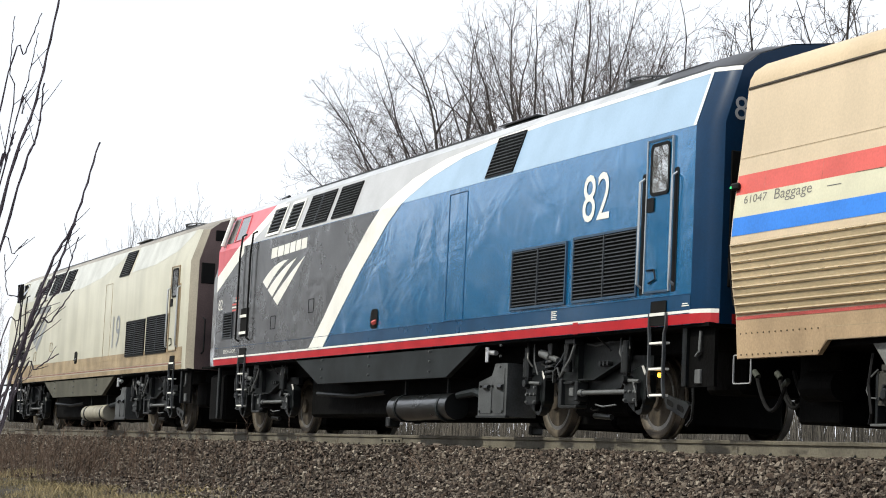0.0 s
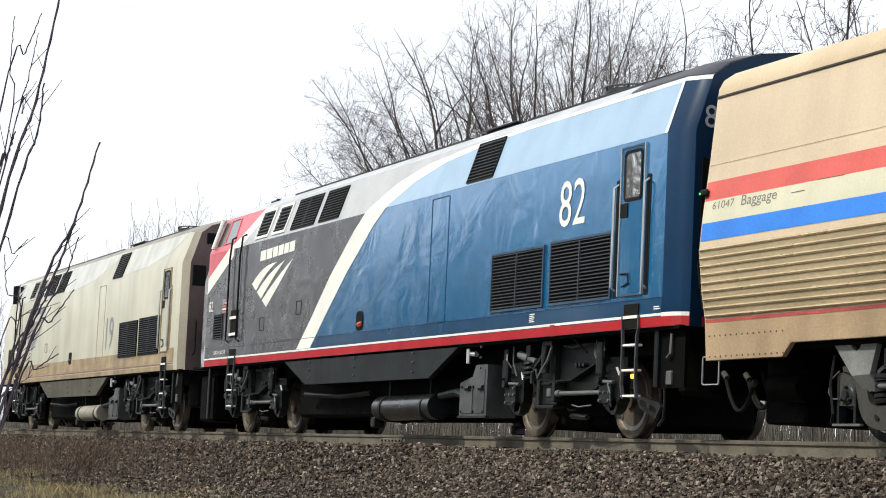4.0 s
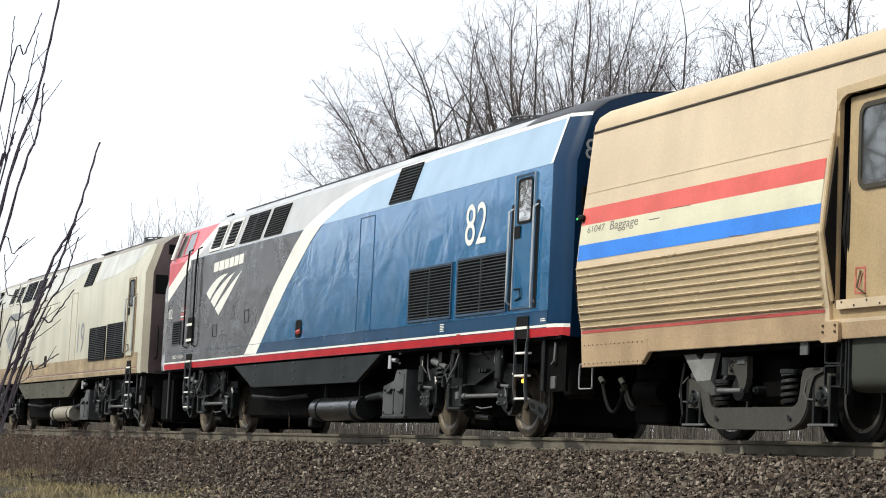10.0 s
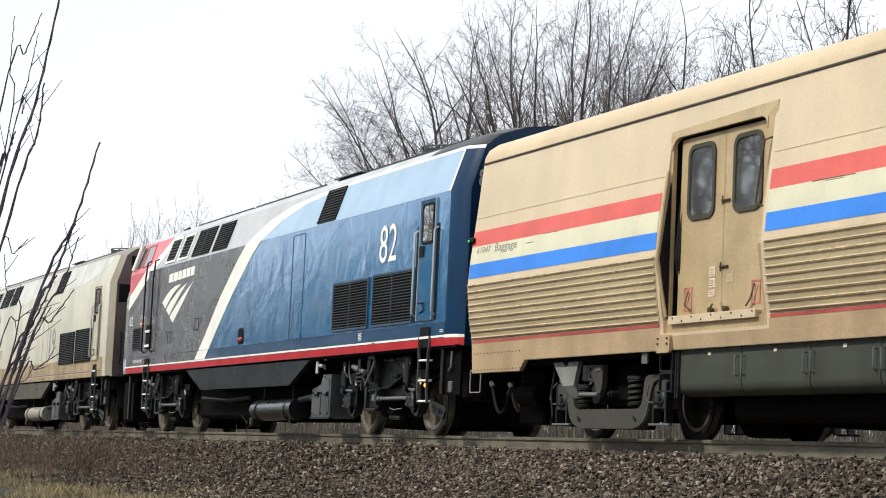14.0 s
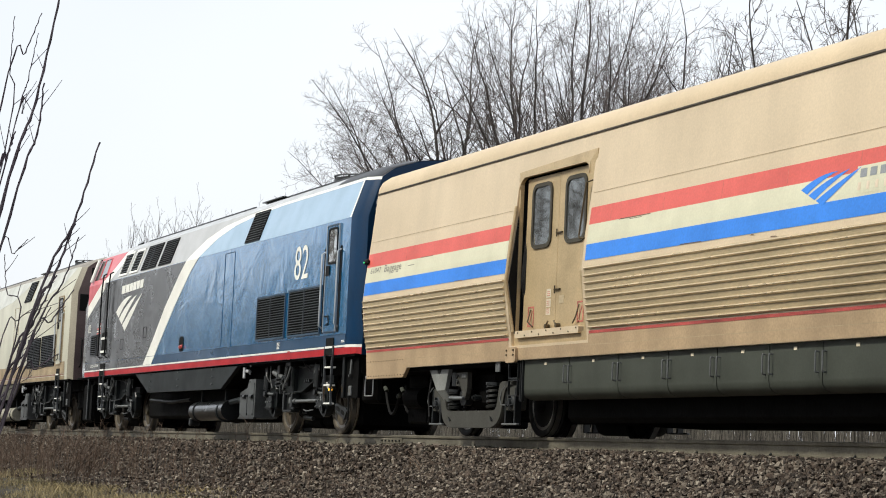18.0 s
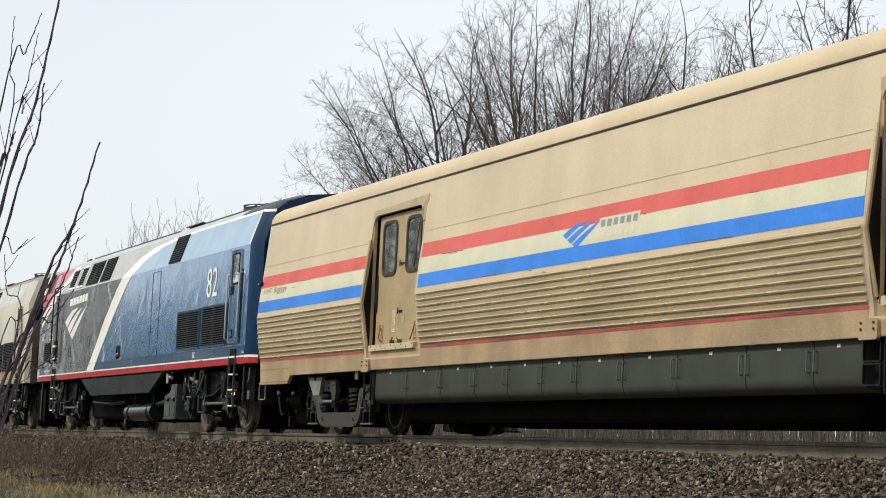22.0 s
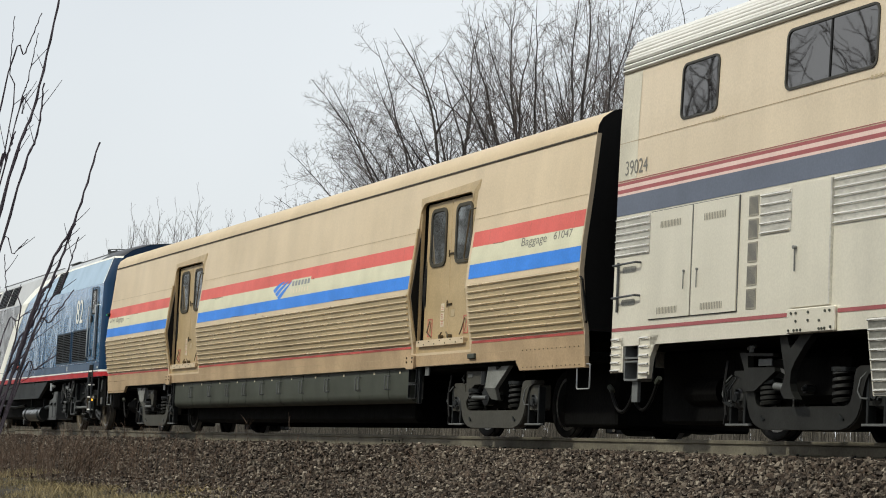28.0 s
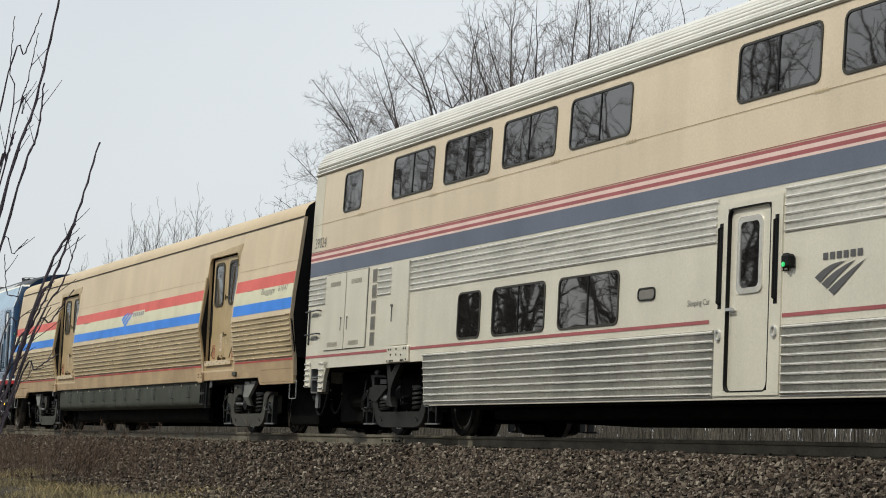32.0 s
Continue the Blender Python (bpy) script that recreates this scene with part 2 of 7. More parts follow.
M_STONE = shader("crushed_ballast_stone", (1.0, 0.97, 0.94), 0.8, spec=0.2, var=0.2, scale=9, fine=90, bump=0.4, bscale=60, col2=(0.70, 0.64, 0.60),
                 kinds=((0.0, (0.024, 0.020, 0.017)), (0.3, (0.056, 0.0465, 0.040)), (0.5, (0.088, 0.067, 0.053)), (0.7, (0.120, 0.102, 0.086)), (0.9, (0.190, 0.167, 0.139)), (1.0, (0.310, 0.282, 0.240))))
M_GRASS = shader("dry_straw_grass", (0.285, 0.225, 0.112), 0.8, var=0.2, scale=0.7, per_island=0.45, col2=(0.085, 0.075, 0.036))
M_WEED = shader("dead_brown_weed_stalk", (0.12, 0.078, 0.052), 0.8, var=0.2, scale=2.0, per_island=0.3)
M_BRUSH = shader("dry_pale_brush_stem", (0.16, 0.142, 0.115), 0.85, var=0.2, scale=1.0, per_island=0.75)
M_BARK = shader("grey_brown_bark", (0.045, 0.038, 0.036), 0.9, var=0.25, scale=3, bump=0.5, bscale=15)
M_TWIG = shader("fine_twig_bark", (0.112, 0.093, 0.087), 0.9, var=0.2, scale=2, per_island=0.25)
M_NEARBARK = shader("dark_purple_shoot_bark", (0.075, 0.058, 0.075), 0.7, var=0.25, scale=10, bump=0.3, bscale=60)
M_GLASS = shader("dark_window_glass", (0.010, 0.010, 0.010), 0.015, var=0.05, rvar=0.0, spec=0.8, ior=2.0, bump=0.13, bscale=1.5, bdist=0.010, bdetail=1.0)
M_GLASS.node_tree.nodes["Principled BSDF"].inputs["Specular Tint"].default_value = (1.0, 0.95, 0.91, 1)
M_PALEGLASS = shader("grey_door_glass", (0.30, 0.315, 0.32), 0.03, metal=0.85, var=0.05, rvar=0.0, spec=0.9, bump=0.05, bscale=1.7, bdist=0.01, bdetail=0.5)
M_DOORGLASS = shader("bright_door_glass", (0.80, 0.82, 0.83), 0.02, metal=0.9, var=0.03, rvar=0.0, bump=0.15, bscale=2.5, bdist=0.01, bdetail=0.5)
M_AMBER = glow("amber_marker_light", (1.0, 0.45, 0.03), 3.0)
M_GREENLAMP = glow("green_marker_light", (0.05, 0.7, 0.22), 0.35)
M_SLEEPTRUCK = shader("dark_slate_truck_steel", (0.014, 0.0145, 0.0135), 0.5, var=0.22, scale=3, bump=0.06, bscale=30, spec=0.3)
# Darker copy of the wheel steel; shade under the cars is in its colour.
M_SHADEWHEEL = shader("shaded_car_wheel_steel", (0.006, 0.0058, 0.0055), 0.6, metal=0.1, spec=0.2, var=0.25, scale=3.5)
M_ROOFRIB = shader("bright_roof_aluminium", (0.72, 0.71, 0.68), 0.34, metal=0.2, var=0.06, scale=1.5)
# Dark metal for gaps between ribs: their shade is put into the colour.
M_GAPSHADE = shader("gap_shade_metal", (0.10, 0.10, 0.10), 0.5, var=0.1)


# ---- building helpers ----
def link(name, bm, material, smooth=False):
    me = bpy.data.meshes.new(name)
    bmesh.ops.recalc_face_normals(bm, faces=bm.faces)
    if smooth:
        for f in bm.faces:
            f.smooth = True
    bm.to_mesh(me)
    bm.free()
    me.materials.append(material)
    if smooth:
        me.set_sharp_from_angle(angle=radians(40))
    return new(name, me)


def part(name, bm, material, parent, label="", smooth=False):
    ob = link(name, bm, material, smooth)
    ob.parent = parent
    if label:
        ob["label"] = label
    return ob


def _placed(name, at, label, category, group, kind):
    ob = tagged(new(name), label, category, group, kind)
    ob.location = at
    return ob


def box(bm, x0, x1, y0, y1, z0, z1, bevel=0.0):
    m = Matrix.Translation(((x0 + x1) / 2, (y0 + y1) / 2, (z0 + z1) / 2)) @ Matrix.Diagonal((abs(x1 - x0), abs(y1 - y0), abs(z1 - z0), 1))
    r = bmesh.ops.create_cube(bm, size=1, matrix=m)
    if bevel:
        edges = list({e for v in r["verts"] for e in v.link_edges})
        bmesh.ops.bevel(bm, geom=edges, offset=bevel, segments=1, affect="EDGES", profile=0.5)
    return bm


def tube(bm, a, b, r, seg=10, r2=None):
    a, b = Vector(a), Vector(b)
    d = b - a
    m = Matrix.Translation((a + b) / 2) @ d.to_track_quat("Z", "Y").to_matrix().to_4x4()
    bmesh.ops.create_cone(bm, cap_ends=True, segments=seg, radius1=r, radius2=r if r2 is None else r2, depth=d.length, matrix=m)
    return bm


def sweep(bm, pts, radii, seg=8):
    """One closed tube along points, with a radius at each."""
    pts = [Vector(p) for p in pts]
    side = None
    rings = []
    for k, p in enumerate(pts):
        d = (pts[min(k + 1, len(pts) - 1)] - pts[max(k - 1, 0)]).normalized()
        u = d.orthogonal().normalized() if side is None else (side - d * side.dot(d)).normalized()
        side = u
        v = d.cross(u)
        rings.append([bm.verts.new(p + (u * math.cos(2 * math.pi * s / seg) + v * math.sin(2 * math.pi * s / seg)) * radii[k]) for s in range(seg)])
    for a, b in zip(rings, rings[1:]):
        for s in range(seg):
            bm.faces.new((a[s], a[(s + 1) % seg], b[(s + 1) % seg], b[s]))
    bm.faces.new(rings[0])
    bm.faces.new(rings[-1][::-1])
    return bm


def pipe(bm, pts, r, seg=8):
    return sweep(bm, pts, [r] * len(pts), seg)


def coil(bm, x, y, z0, z1, r, wire, turns=5):
    n = turns * 10
    return sweep(bm, [(x + r * math.cos(i * 0.628), y + r * math.sin(i * 0.628), z0 + (z1 - z0) * i / n) for i in range(n + 1)], [wire] * (n + 1), 5)


def hose(bm, a, b, sag, r=0.024, n=9):
    """A hanging hose from a to b."""
    a, b = Vector(a), Vector(b)
    pts = [a.lerp(b, k / n) - Vector((0, 0, sag * 4 * (k / n) * (1 - k / n))) for k in range(n + 1)]
    return pipe(bm, pts, r, 7)


def slab(bm, outline, y0, y1):
    """A plate: an outline of (x, z) points, from y0 to y1."""
    front = [bm.verts.new((x, y0, z)) for x, z in outline]
    rear = [bm.verts.new((x, y1, z)) for x, z in outline]
    bm.faces.new(front)
    bm.faces.new(rear[::-1])
    n = len(outline)
    for i in range(n):
        bm.faces.new((front[i], front[(i + 1) % n], rear[(i + 1) % n], rear[i]))
    return bm


def lathe(bm, prof, y, cx=0.0, cz=0.0, seg=32):
    """Turn (radius, y offset) points round an axle along y."""
    rings = []
    for r, dy in prof:
        rings.append([bm.verts.new((cx + r * math.cos(2 * math.pi * i / seg), y + dy, cz + r * math.sin(2 * math.pi * i / seg))) for i in range(seg)])
    for a, b in zip(rings, rings[1:]):
        for i in range(seg):
            bm.faces.new((a[i], a[(i + 1) % seg], b[(i + 1) % seg], b[i]))
    bm.faces.new(rings[0])
    bm.faces.new(rings[-1][::-1])
    return bm


def rounded(x0, x1, z0, z1, r, n=4):
    pts = []
    for cx, cz, a in ((x1 - r, z1 - r, 0), (x0 + r, z1 - r, 90), (x0 + r, z0 + r, 180), (x1 - r, z0 + r, 270)):
        pts += [(cx + r * math.cos(radians(a + 90 * i / n)), cz + r * math.sin(radians(a + 90 * i / n))) for i in range(n + 1)]
    return pts


def curve(prof, z):
    """Half width of a profile of (half width, z) points at height z."""
    for (a, za), (b, zb) in zip(prof, prof[1:]):
        if z <= zb:
            return a + (b - a) * max(0.0, (z - za)) / max(1e-6, zb - za)
    return prof[-1][0]


def skin(bm, outline, prof, off, side=-1, thick=0.0):
    """A sheet with an outline of (x, z) points laid on a side of that profile, off metres proud of it."""
    bm2 = bmesh.new()
    vs = [bm2.verts.new((x, 0, z)) for x, z in outline]
    bm2.faces.new(vs)
    zs = [z for _, z in outline]
    for _, zc in prof:
        if min(zs) + 1e-4 < zc < max(zs) - 1e-4:
            bmesh.ops.bisect_plane(bm2, geom=bm2.verts[:] + bm2.edges[:] + bm2.faces[:], plane_co=(0, 0, zc), plane_no=(0, 0, 1))
    bmesh.ops.triangulate(bm2, faces=bm2.faces)
    for v in bm2.verts:
        v.co.y = side * (curve(prof, v.co.z) + off)
    if thick:
        r = bmesh.ops.extrude_face_region(bm2, geom=bm2.faces[:])
        for v in r["geom"]:
            if isinstance(v, bmesh.types.BMVert):
                v.co.y -= side * thick
    me = bpy.data.meshes.new("tmp")
    bm2.to_mesh(me)
    bm2.free()
    bm.from_mesh(me)
    bpy.data.meshes.remove(me)
    return bm


def rect(x0, x1, z0, z1):
    return [(x0, z0), (x1, z0), (x1, z1), (x0, z1)]


def ring(bm, outer, inner, y0, y1):
    """A frame between two outlines of (x, z) points with the same count."""
    n = len(outer)
    of = [bm.verts.new((x, y0, z)) for x, z in outer]
    inf = [bm.verts.new((x, y0, z)) for x, z in inner]
    ob = [bm.verts.new((x, y1, z)) for x, z in outer]
    ib = [bm.verts.new((x, y1, z)) for x, z in inner]
    for i in range(n):
        j = (i + 1) % n
        bm.faces.new((of[i], of[j], inf[j], inf[i]))
        bm.faces.new((ob[i], ib[i], ib[j], ob[j]))
        bm.faces.new((of[i], ob[i], ob[j], of[j]))
        bm.faces.new((inf[i], inf[j], ib[j], ib[i]))
    return bm


def lettering(text, x0, x1, z0, z1, y, parent, material, name="lettering", label="", lean=0.0, prof=None):
    """Flat letters on the side at y, filling the given box, read from outside."""
    fc = bpy.data.curves.new("letters", "FONT")
    fc.body = text
    fc.resolution_u = 3
    ob = bpy.data.objects.new("letters", fc)
    scene.collection.objects.link(ob)
    me = bpy.data.meshes.new_from_object(ob.evaluated_get(bpy.context.evaluated_depsgraph_get()))
    bpy.data.objects.remove(ob)
    xs, ys = [v.co.x for v in me.vertices], [v.co.y for v in me.vertices]
    sx, sz = (x1 - x0) / (max(xs) - min(xs)), (z1 - z0) / (max(ys) - min(ys))
    for v in me.vertices:
        z = z0 + (v.co.y - min(ys)) * sz
        yy = y if prof is None else -(curve(prof, z) + 0.006)
        v.co = (x0 + (v.co.x - min(xs)) * sx + lean * (z - z0), yy, z)
    me.materials.clear()
    me.materials.append(material)
    o = new(name, me)
    o.parent = parent
    if label:
        o["label"] = label
    return o


def wall(bm, xs, zs, holes, prof, side=-1, thick=0.06):
    """A side wall on a profile, with openings (x0, x1, z0, z1) through it."""
    xs = sorted(set(round(x, 4) for x in [*xs, *[h[0] for h in holes], *[h[1] for h in holes]]))
    lo, hi = min(zs), max(zs)
    zs = sorted(set(round(z, 4) for z in [*zs, *[h[2] for h in holes], *[h[3] for h in holes], *[z for _, z in prof if lo < z < hi]]))
    grid = {}

    def vert(i, j):
        if (i, j) not in grid:
            grid[i, j] = bm.verts.new((xs[i], side * curve(prof, zs[j]), zs[j]))
        return grid[i, j]

    faces = []
    for i in range(len(xs) - 1):
        for j in range(len(zs) - 1):
            cx, cz = (xs[i] + xs[i + 1]) / 2, (zs[j] + zs[j + 1]) / 2
            if any(a < cx < b and c < cz < d for a, b, c, d in holes):
                continue
            faces.append(bm.faces.new((vert(i, j), vert(i + 1, j), vert(i + 1, j + 1), vert(i, j + 1))))
    r = bmesh.ops.extrude_face_region(bm, geom=faces)
    for v in r["geom"]:
        if isinstance(v, bmesh.types.BMVert):
            v.co.y -= side * thick
    return bm


def loft(bm, sections):
    """Skin sections, each a list of points with the same count; closes the two ends."""
    rows = [[bm.verts.new(p) for p in s] for s in sections]
    n = len(rows[0])
    for a, b in zip(rows, rows[1:]):
        for i in range(n - 1):
            bm.faces.new((a[i], a[i + 1], b[i + 1], b[i]))
    return rows


def flute(bm, x0, x1, z, y, r, side=-1):
    """A half-round rib along x, standing out of a side at y."""
    pts = [(math.cos(radians(a)) * r * 1.15, math.sin(radians(a)) * r * 0.72) for a in (-90, -45, -10, 25, 60, 90)]
    a = [bm.verts.new((x0, y + side * c, z + s)) for c, s in pts]
    b = [bm.verts.new((x1, y + side * c, z + s)) for c, s in pts]
    for i in range(5):
        bm.faces.new((a[i], a[i + 1], b[i + 1], b[i]))
    bm.faces.new(a)
    bm.faces.new(b[::-1])
    return bm


def mirrored(half):
    return [(-y, z) for y, z in half] + [(y, z) for y, z in half[::-1][1:]]


# ---- wheels and trucks ----
WHEELS = []


def wheel(parent, x, r, side, steel=None):
    """One rail wheel on its axle stub; it turns with the way rolled."""
    bm = bmesh.new()
    prof = [(0.09, -0.05), (0.115, -0.045), (0.125, -0.005), (r * 0.78, 0.025), (r * 0.84, 0.0), (r * 0.93, -0.005), (r * 0.985, 0.0), (r, 0.012),
            (r, 0.105), (r + 0.026, 0.115), (r + 0.028, 0.135), (r * 0.9, 0.14), (r * 0.8, 0.10), (0.13, 0.16), (0.09, 0.17)]
    lathe(bm, [(a, -side * b) for a, b in prof], 0.0, seg=36)
    ob = part("wheel", bm, steel or M_WHEEL, parent, "worn steel rail wheel", smooth=True)
    y = side * 0.80
    ob.location = (x, y, r + RAIL_TOP)
    bm = bmesh.new()
    lathe(bm, [(r + 0.0015, -side * 0.02), (r + 0.0015, -side * 0.095)], 0.0, seg=36)
    part("tread", bm, M_TREAD, ob, "polished running tread", smooth=True)
    if side < 0:
        bm = bmesh.new()
        tube(bm, (0, 0.1, 0), (0, 1.5, 0), 0.085, 12)
        part("axle", bm, M_UNDERSHADE, ob)
    WHEELS.append((ob, x, y, r))


def loco_truck(parent, c):
    """Two-axle locomotive truck centred at c, seen on its near side in full."""
    for a in (-0.95, 0.95):
        bm = bmesh.new()
        box(bm, c + a - 0.93, c + a + 0.93, -0.66, 0.66, 0.185, 1.05, 0.06)
        part("traction_motor", bm, M_UNDERSHADE, parent, "motor casing between the wheels, black with painted shade")
    for s in (-1, 1):
        y = s * 1.13
        bm = bmesh.new()
        out = [(c - 1.50, 0.90), (c - 1.50, 1.02), (c - 0.72, 1.06), (c + 0.72, 1.06), (c + 1.90, 1.02), (c + 1.90, 0.90), (c + 1.25, 0.86), (c + 1.10, 0.66),
               (c + 0.62, 0.60), (c - 0.30, 0.60), (c - 0.62, 0.66), (c - 0.80, 0.86)]
        slab(bm, out, y + s * 0.02, y - s * 0.06)
        frame_ob = part("truck_frame", bm, M_TRUCK, parent, "grimy black truck side frame")
        for a in (-1.375, 1.375):
            e = c + a + 0.22
            bm = bmesh.new()
            slab(bm, [(e - 0.16, 0.44), (e - 0.20, 0.56), (e - 0.12, 0.86), (e + 0.16, 0.92), (e + 0.26, 0.80), (e + 0.26, 0.50), (e + 0.16, 0.37), (e + 0.0, 0.35)], y + s * 0.10, y - s * 0.06)
            bmesh.ops.bevel(bm, geom=bm.edges[:], offset=0.02, segments=1, affect="EDGES")
            part("axle_box", bm, M_TRUCK, frame_ob)
            bm = bmesh.new()
            tube(bm, (e + 0.12, y + s * 0.10, 0.43), (e + 0.12, y + s * 0.0, 0.43), 0.10, 14)
            part("bearing_cap", bm, M_TRUCKGREY, frame_ob, smooth=True)
            bm = bmesh.new()
            slab(bm, rounded(e - 0.17, e + 0.15, 0.47, 0.72, 0.03), y + s * 0.15, y + s * 0.08)
            cover = part("journal_cover", bm, M_TRUCKGREY, frame_ob)
            for q in ((-0.13, 0.50), (0.11, 0.50), (-0.13, 0.69), (0.11, 0.69), (-0.01, 0.60), (-0.13, 0.60), (0.11, 0.60)):
                bm = bmesh.new()
                tube(bm, (e + q[0], y + s * 0.14, q[1]), (e + q[0], y + s * 0.175, q[1]), 0.018, 6)
                part("bolt", bm, M_PLATE, cover)
            d = c + a + 0.12
            bm = bmesh.new()
            tube(bm, (d, y + s * 0.17, 0.82), (d, y + s * 0.17, 1.06), 0.062, 12)
            tube(bm, (d, y + s * 0.17, 1.06), (d, y + s * 0.17, 1.20), 0.045, 10)
            part("damper", bm, M_TRUCKGREY, frame_ob, smooth=True)
            bm = bmesh.new()
            tube(bm, (d, y + s * 0.17, 0.70), (d, y + s * 0.17, 0.82), 0.028, 8)
            tube(bm, (d, y + s * 0.22, 0.74), (d, y + s * 0.10, 0.74), 0.05, 10)
            part("damper_eye", bm, M_TRUCKGREY, frame_ob, smooth=True)
        for q, mt in ((-0.62, M_TRUCKGREY),):
            bm = bmesh.new()
            coil(bm, c + q, y + s * 0.12, 0.76, 1.08, 0.075, 0.024, 5)
            part("spring", bm, mt, frame_ob, smooth=True)
        # bolster plate with its slanting lower edge, clamp and label plate
        bm = bmesh.new()
        slab(bm, [(c + 0.15, 0.77), (c + 0.15, 1.22), (c + 1.38, 1.22), (c + 1.38, 1.00), (c + 0.58, 0.77)], y + s * 0.06, y + s * 0.02)
        slab(bm, [(c + 0.15, 0.755), (c + 0.15, 0.775), (c + 0.58, 0.775), (c + 1.38, 1.005), (c + 1.38, 0.985), (c + 0.58, 0.755)], y + s * 0.13, y + s * 0.04)
        plate = part("bolster_bracket", bm, M_TRUCK, frame_ob)
        bm = bmesh.new()
        box(bm, c + 0.72, c + 0.92, y + s * 0.10, y + s * 0.05, 0.925, 0.975, 0.01)
        for q in (0.72, 0.82, 0.92):
            tube(bm, (c + q, y + s * 0.13, 0.95), (c + q, y + s * 0.05, 0.95), 0.032, 8)
        part("clamp", bm, M_TRUCKGREY, plate)
        bm = bmesh.new()
        box(bm, c + 1.16, c + 1.32, y + s * 0.09, y + s * 0.06, 1.06, 1.20, 0.004)
        part("label_plate", bm, M_PLATE, plate)
        # hanging link box in front of the leading axle
        bm = bmesh.new()
        slab(bm, [(c - 0.27, 0.74), (c - 0.18, 1.00), (c + 0.04, 1.22), (c + 0.14, 1.22), (c + 0.14, 0.74)], y + s * 0.13, y + s * 0.02)
        part("link_arm", bm, M_TRUCK, frame_ob)
        bm = bmesh.new()
        box(bm, c - 0.24, c + 0.16, y + s * 0.12, y - s * 0.02, 0.45, 0.76, 0.02)
        link_box = part("link_box", bm, M_TRUCKGREY, frame_ob)
        for x0, x1, z0, z1 in ((-0.30, -0.22, 0.42, 0.78), (0.15, 0.23, 0.50, 0.74), (-0.26, 0.20, 0.41, 0.455), (-0.16, 0.08, 0.71, 0.745)):
            bm = bmesh.new()
            box(bm, c + x0, c + x1, y + s * 0.18, y + s * 0.02, z0, z1, 0.01)
            part("flange", bm, M_TRUCKGREY, link_box)
        bm = bmesh.new()
        box(bm, c - 0.08, c + 0.03, y + s * 0.14, y + s * 0.10, 0.56, 0.67, 0.01)
        part("casting_plate", bm, M_PLATE, link_box)
        bm = bmesh.new()
        tube(bm, (c + 0.22, y + s * 0.13, 0.60), (c + 1.44, y + s * 0.13, 0.60), 0.030, 10)
        tube(bm, (c + 0.20, y + s * 0.13, 0.60), (c + 0.32, y + s * 0.13, 0.60), 0.045, 10)
        part("traction_rod", bm, M_PLATE, frame_ob, smooth=True)
        bm = bmesh.new()
        tube(bm, (c - 0.86, y + s * 0.16, 1.12), (c - 0.58, y + s * 0.16, 1.06), 0.058, 12)
        tube(bm, (c - 0.58, y + s * 0.16, 1.06), (c - 0.36, y + s * 0.16, 1.015), 0.040, 12)
        part("yaw_damper", bm, M_PLATE, frame_ob, "grey steel yaw damper", smooth=True)
        bm = bmesh.new()
        tube(bm, (c - 0.01, y + s * 0.20, 0.86), (c - 0.01, y + s * 0.20, 1.20), 0.055, 12)
        tube(bm, (c - 0.01, y + s * 0.20, 1.20), (c - 0.01, y + s * 0.20, 1.29), 0.035, 12)
        part("damper", bm, M_TRUCKGREY, frame_ob, smooth=True)
        bm = bmesh.new()
        box(bm, c - 0.05, c + 0.22, y + s * 0.24, y + s * 0.1, 1.20, 1.27, 0.01)
        part("hanger", bm, M_TRUCKGREY, frame_ob)
        bm = bmesh.new()
        box(bm, c - 0.62, c - 0.50, y + s * 0.2, y + s * 0.1, 1.08, 1.24, 0.01)
        part("hanger", bm, M_TRUCKGREY, frame_ob)
        # swing bar, journal arm and small pipe runs
        bm = bmesh.new()
        pipe(bm, [(c - 0.18, y + s * 0.22, 0.80), (c - 0.02, y + s * 0.24, 0.90), (c + 0.14, y + s * 0.24, 1.02), (c + 0.22, y + s * 0.22, 1.20)], 0.020, 6)
        part("swing_bar", bm, M_PLATE, frame_ob, smooth=True)
        bm = bmesh.new()
        slab(bm, [(c + 1.46, 0.90), (c + 1.72, 0.90), (c + 1.86, 0.80), (c + 1.86, 0.62), (c + 1.62, 0.70), (c + 1.50, 0.80)], y + s * 0.09, y + s * 0.0)
        part("journal_arm", bm, M_TRUCK, frame_ob)
        for q0, q1, zz in ((-1.30, -0.90, 0.755), (1.42, 1.80, 0.735)):
            bm = bmesh.new()
            tube(bm, (c + q0, y + s * 0.15, zz), (c + q1, y + s * 0.15, zz - 0.02), 0.022, 8)
            part("brake_rod", bm, M_PLATE, frame_ob, smooth=True)
        for q in (((-1.05, 0.18, 1.24), (-1.02, 0.19, 1.02), (-0.92, 0.18, 0.84)), ((-0.46, 0.18, 0.74), (-0.42, 0.2, 0.88), (-0.30, 0.2, 0.92), (-0.27, 0.18, 0.80)), ((1.30, 0.14, 1.24), (1.34, 0.18, 1.06), (1.40, 0.16, 0.96)),
                  ((0.52, 0.06, 0.46), (0.80, 0.1, 0.43), (1.10, 0.08, 0.45)), ((0.35, 0.12, 1.20), (0.60, 0.12, 1.17), (0.95, 0.12, 1.20)), ((1.66, 0.16, 0.72), (1.78, 0.18, 0.58), (1.74, 0.14, 0.42))):
            bm = bmesh.new()
            pipe(bm, [(c + a, y + s * b, z) for a, b, z in q], 0.011, 5)
            part("air_pipe", bm, M_PLATE, frame_ob)
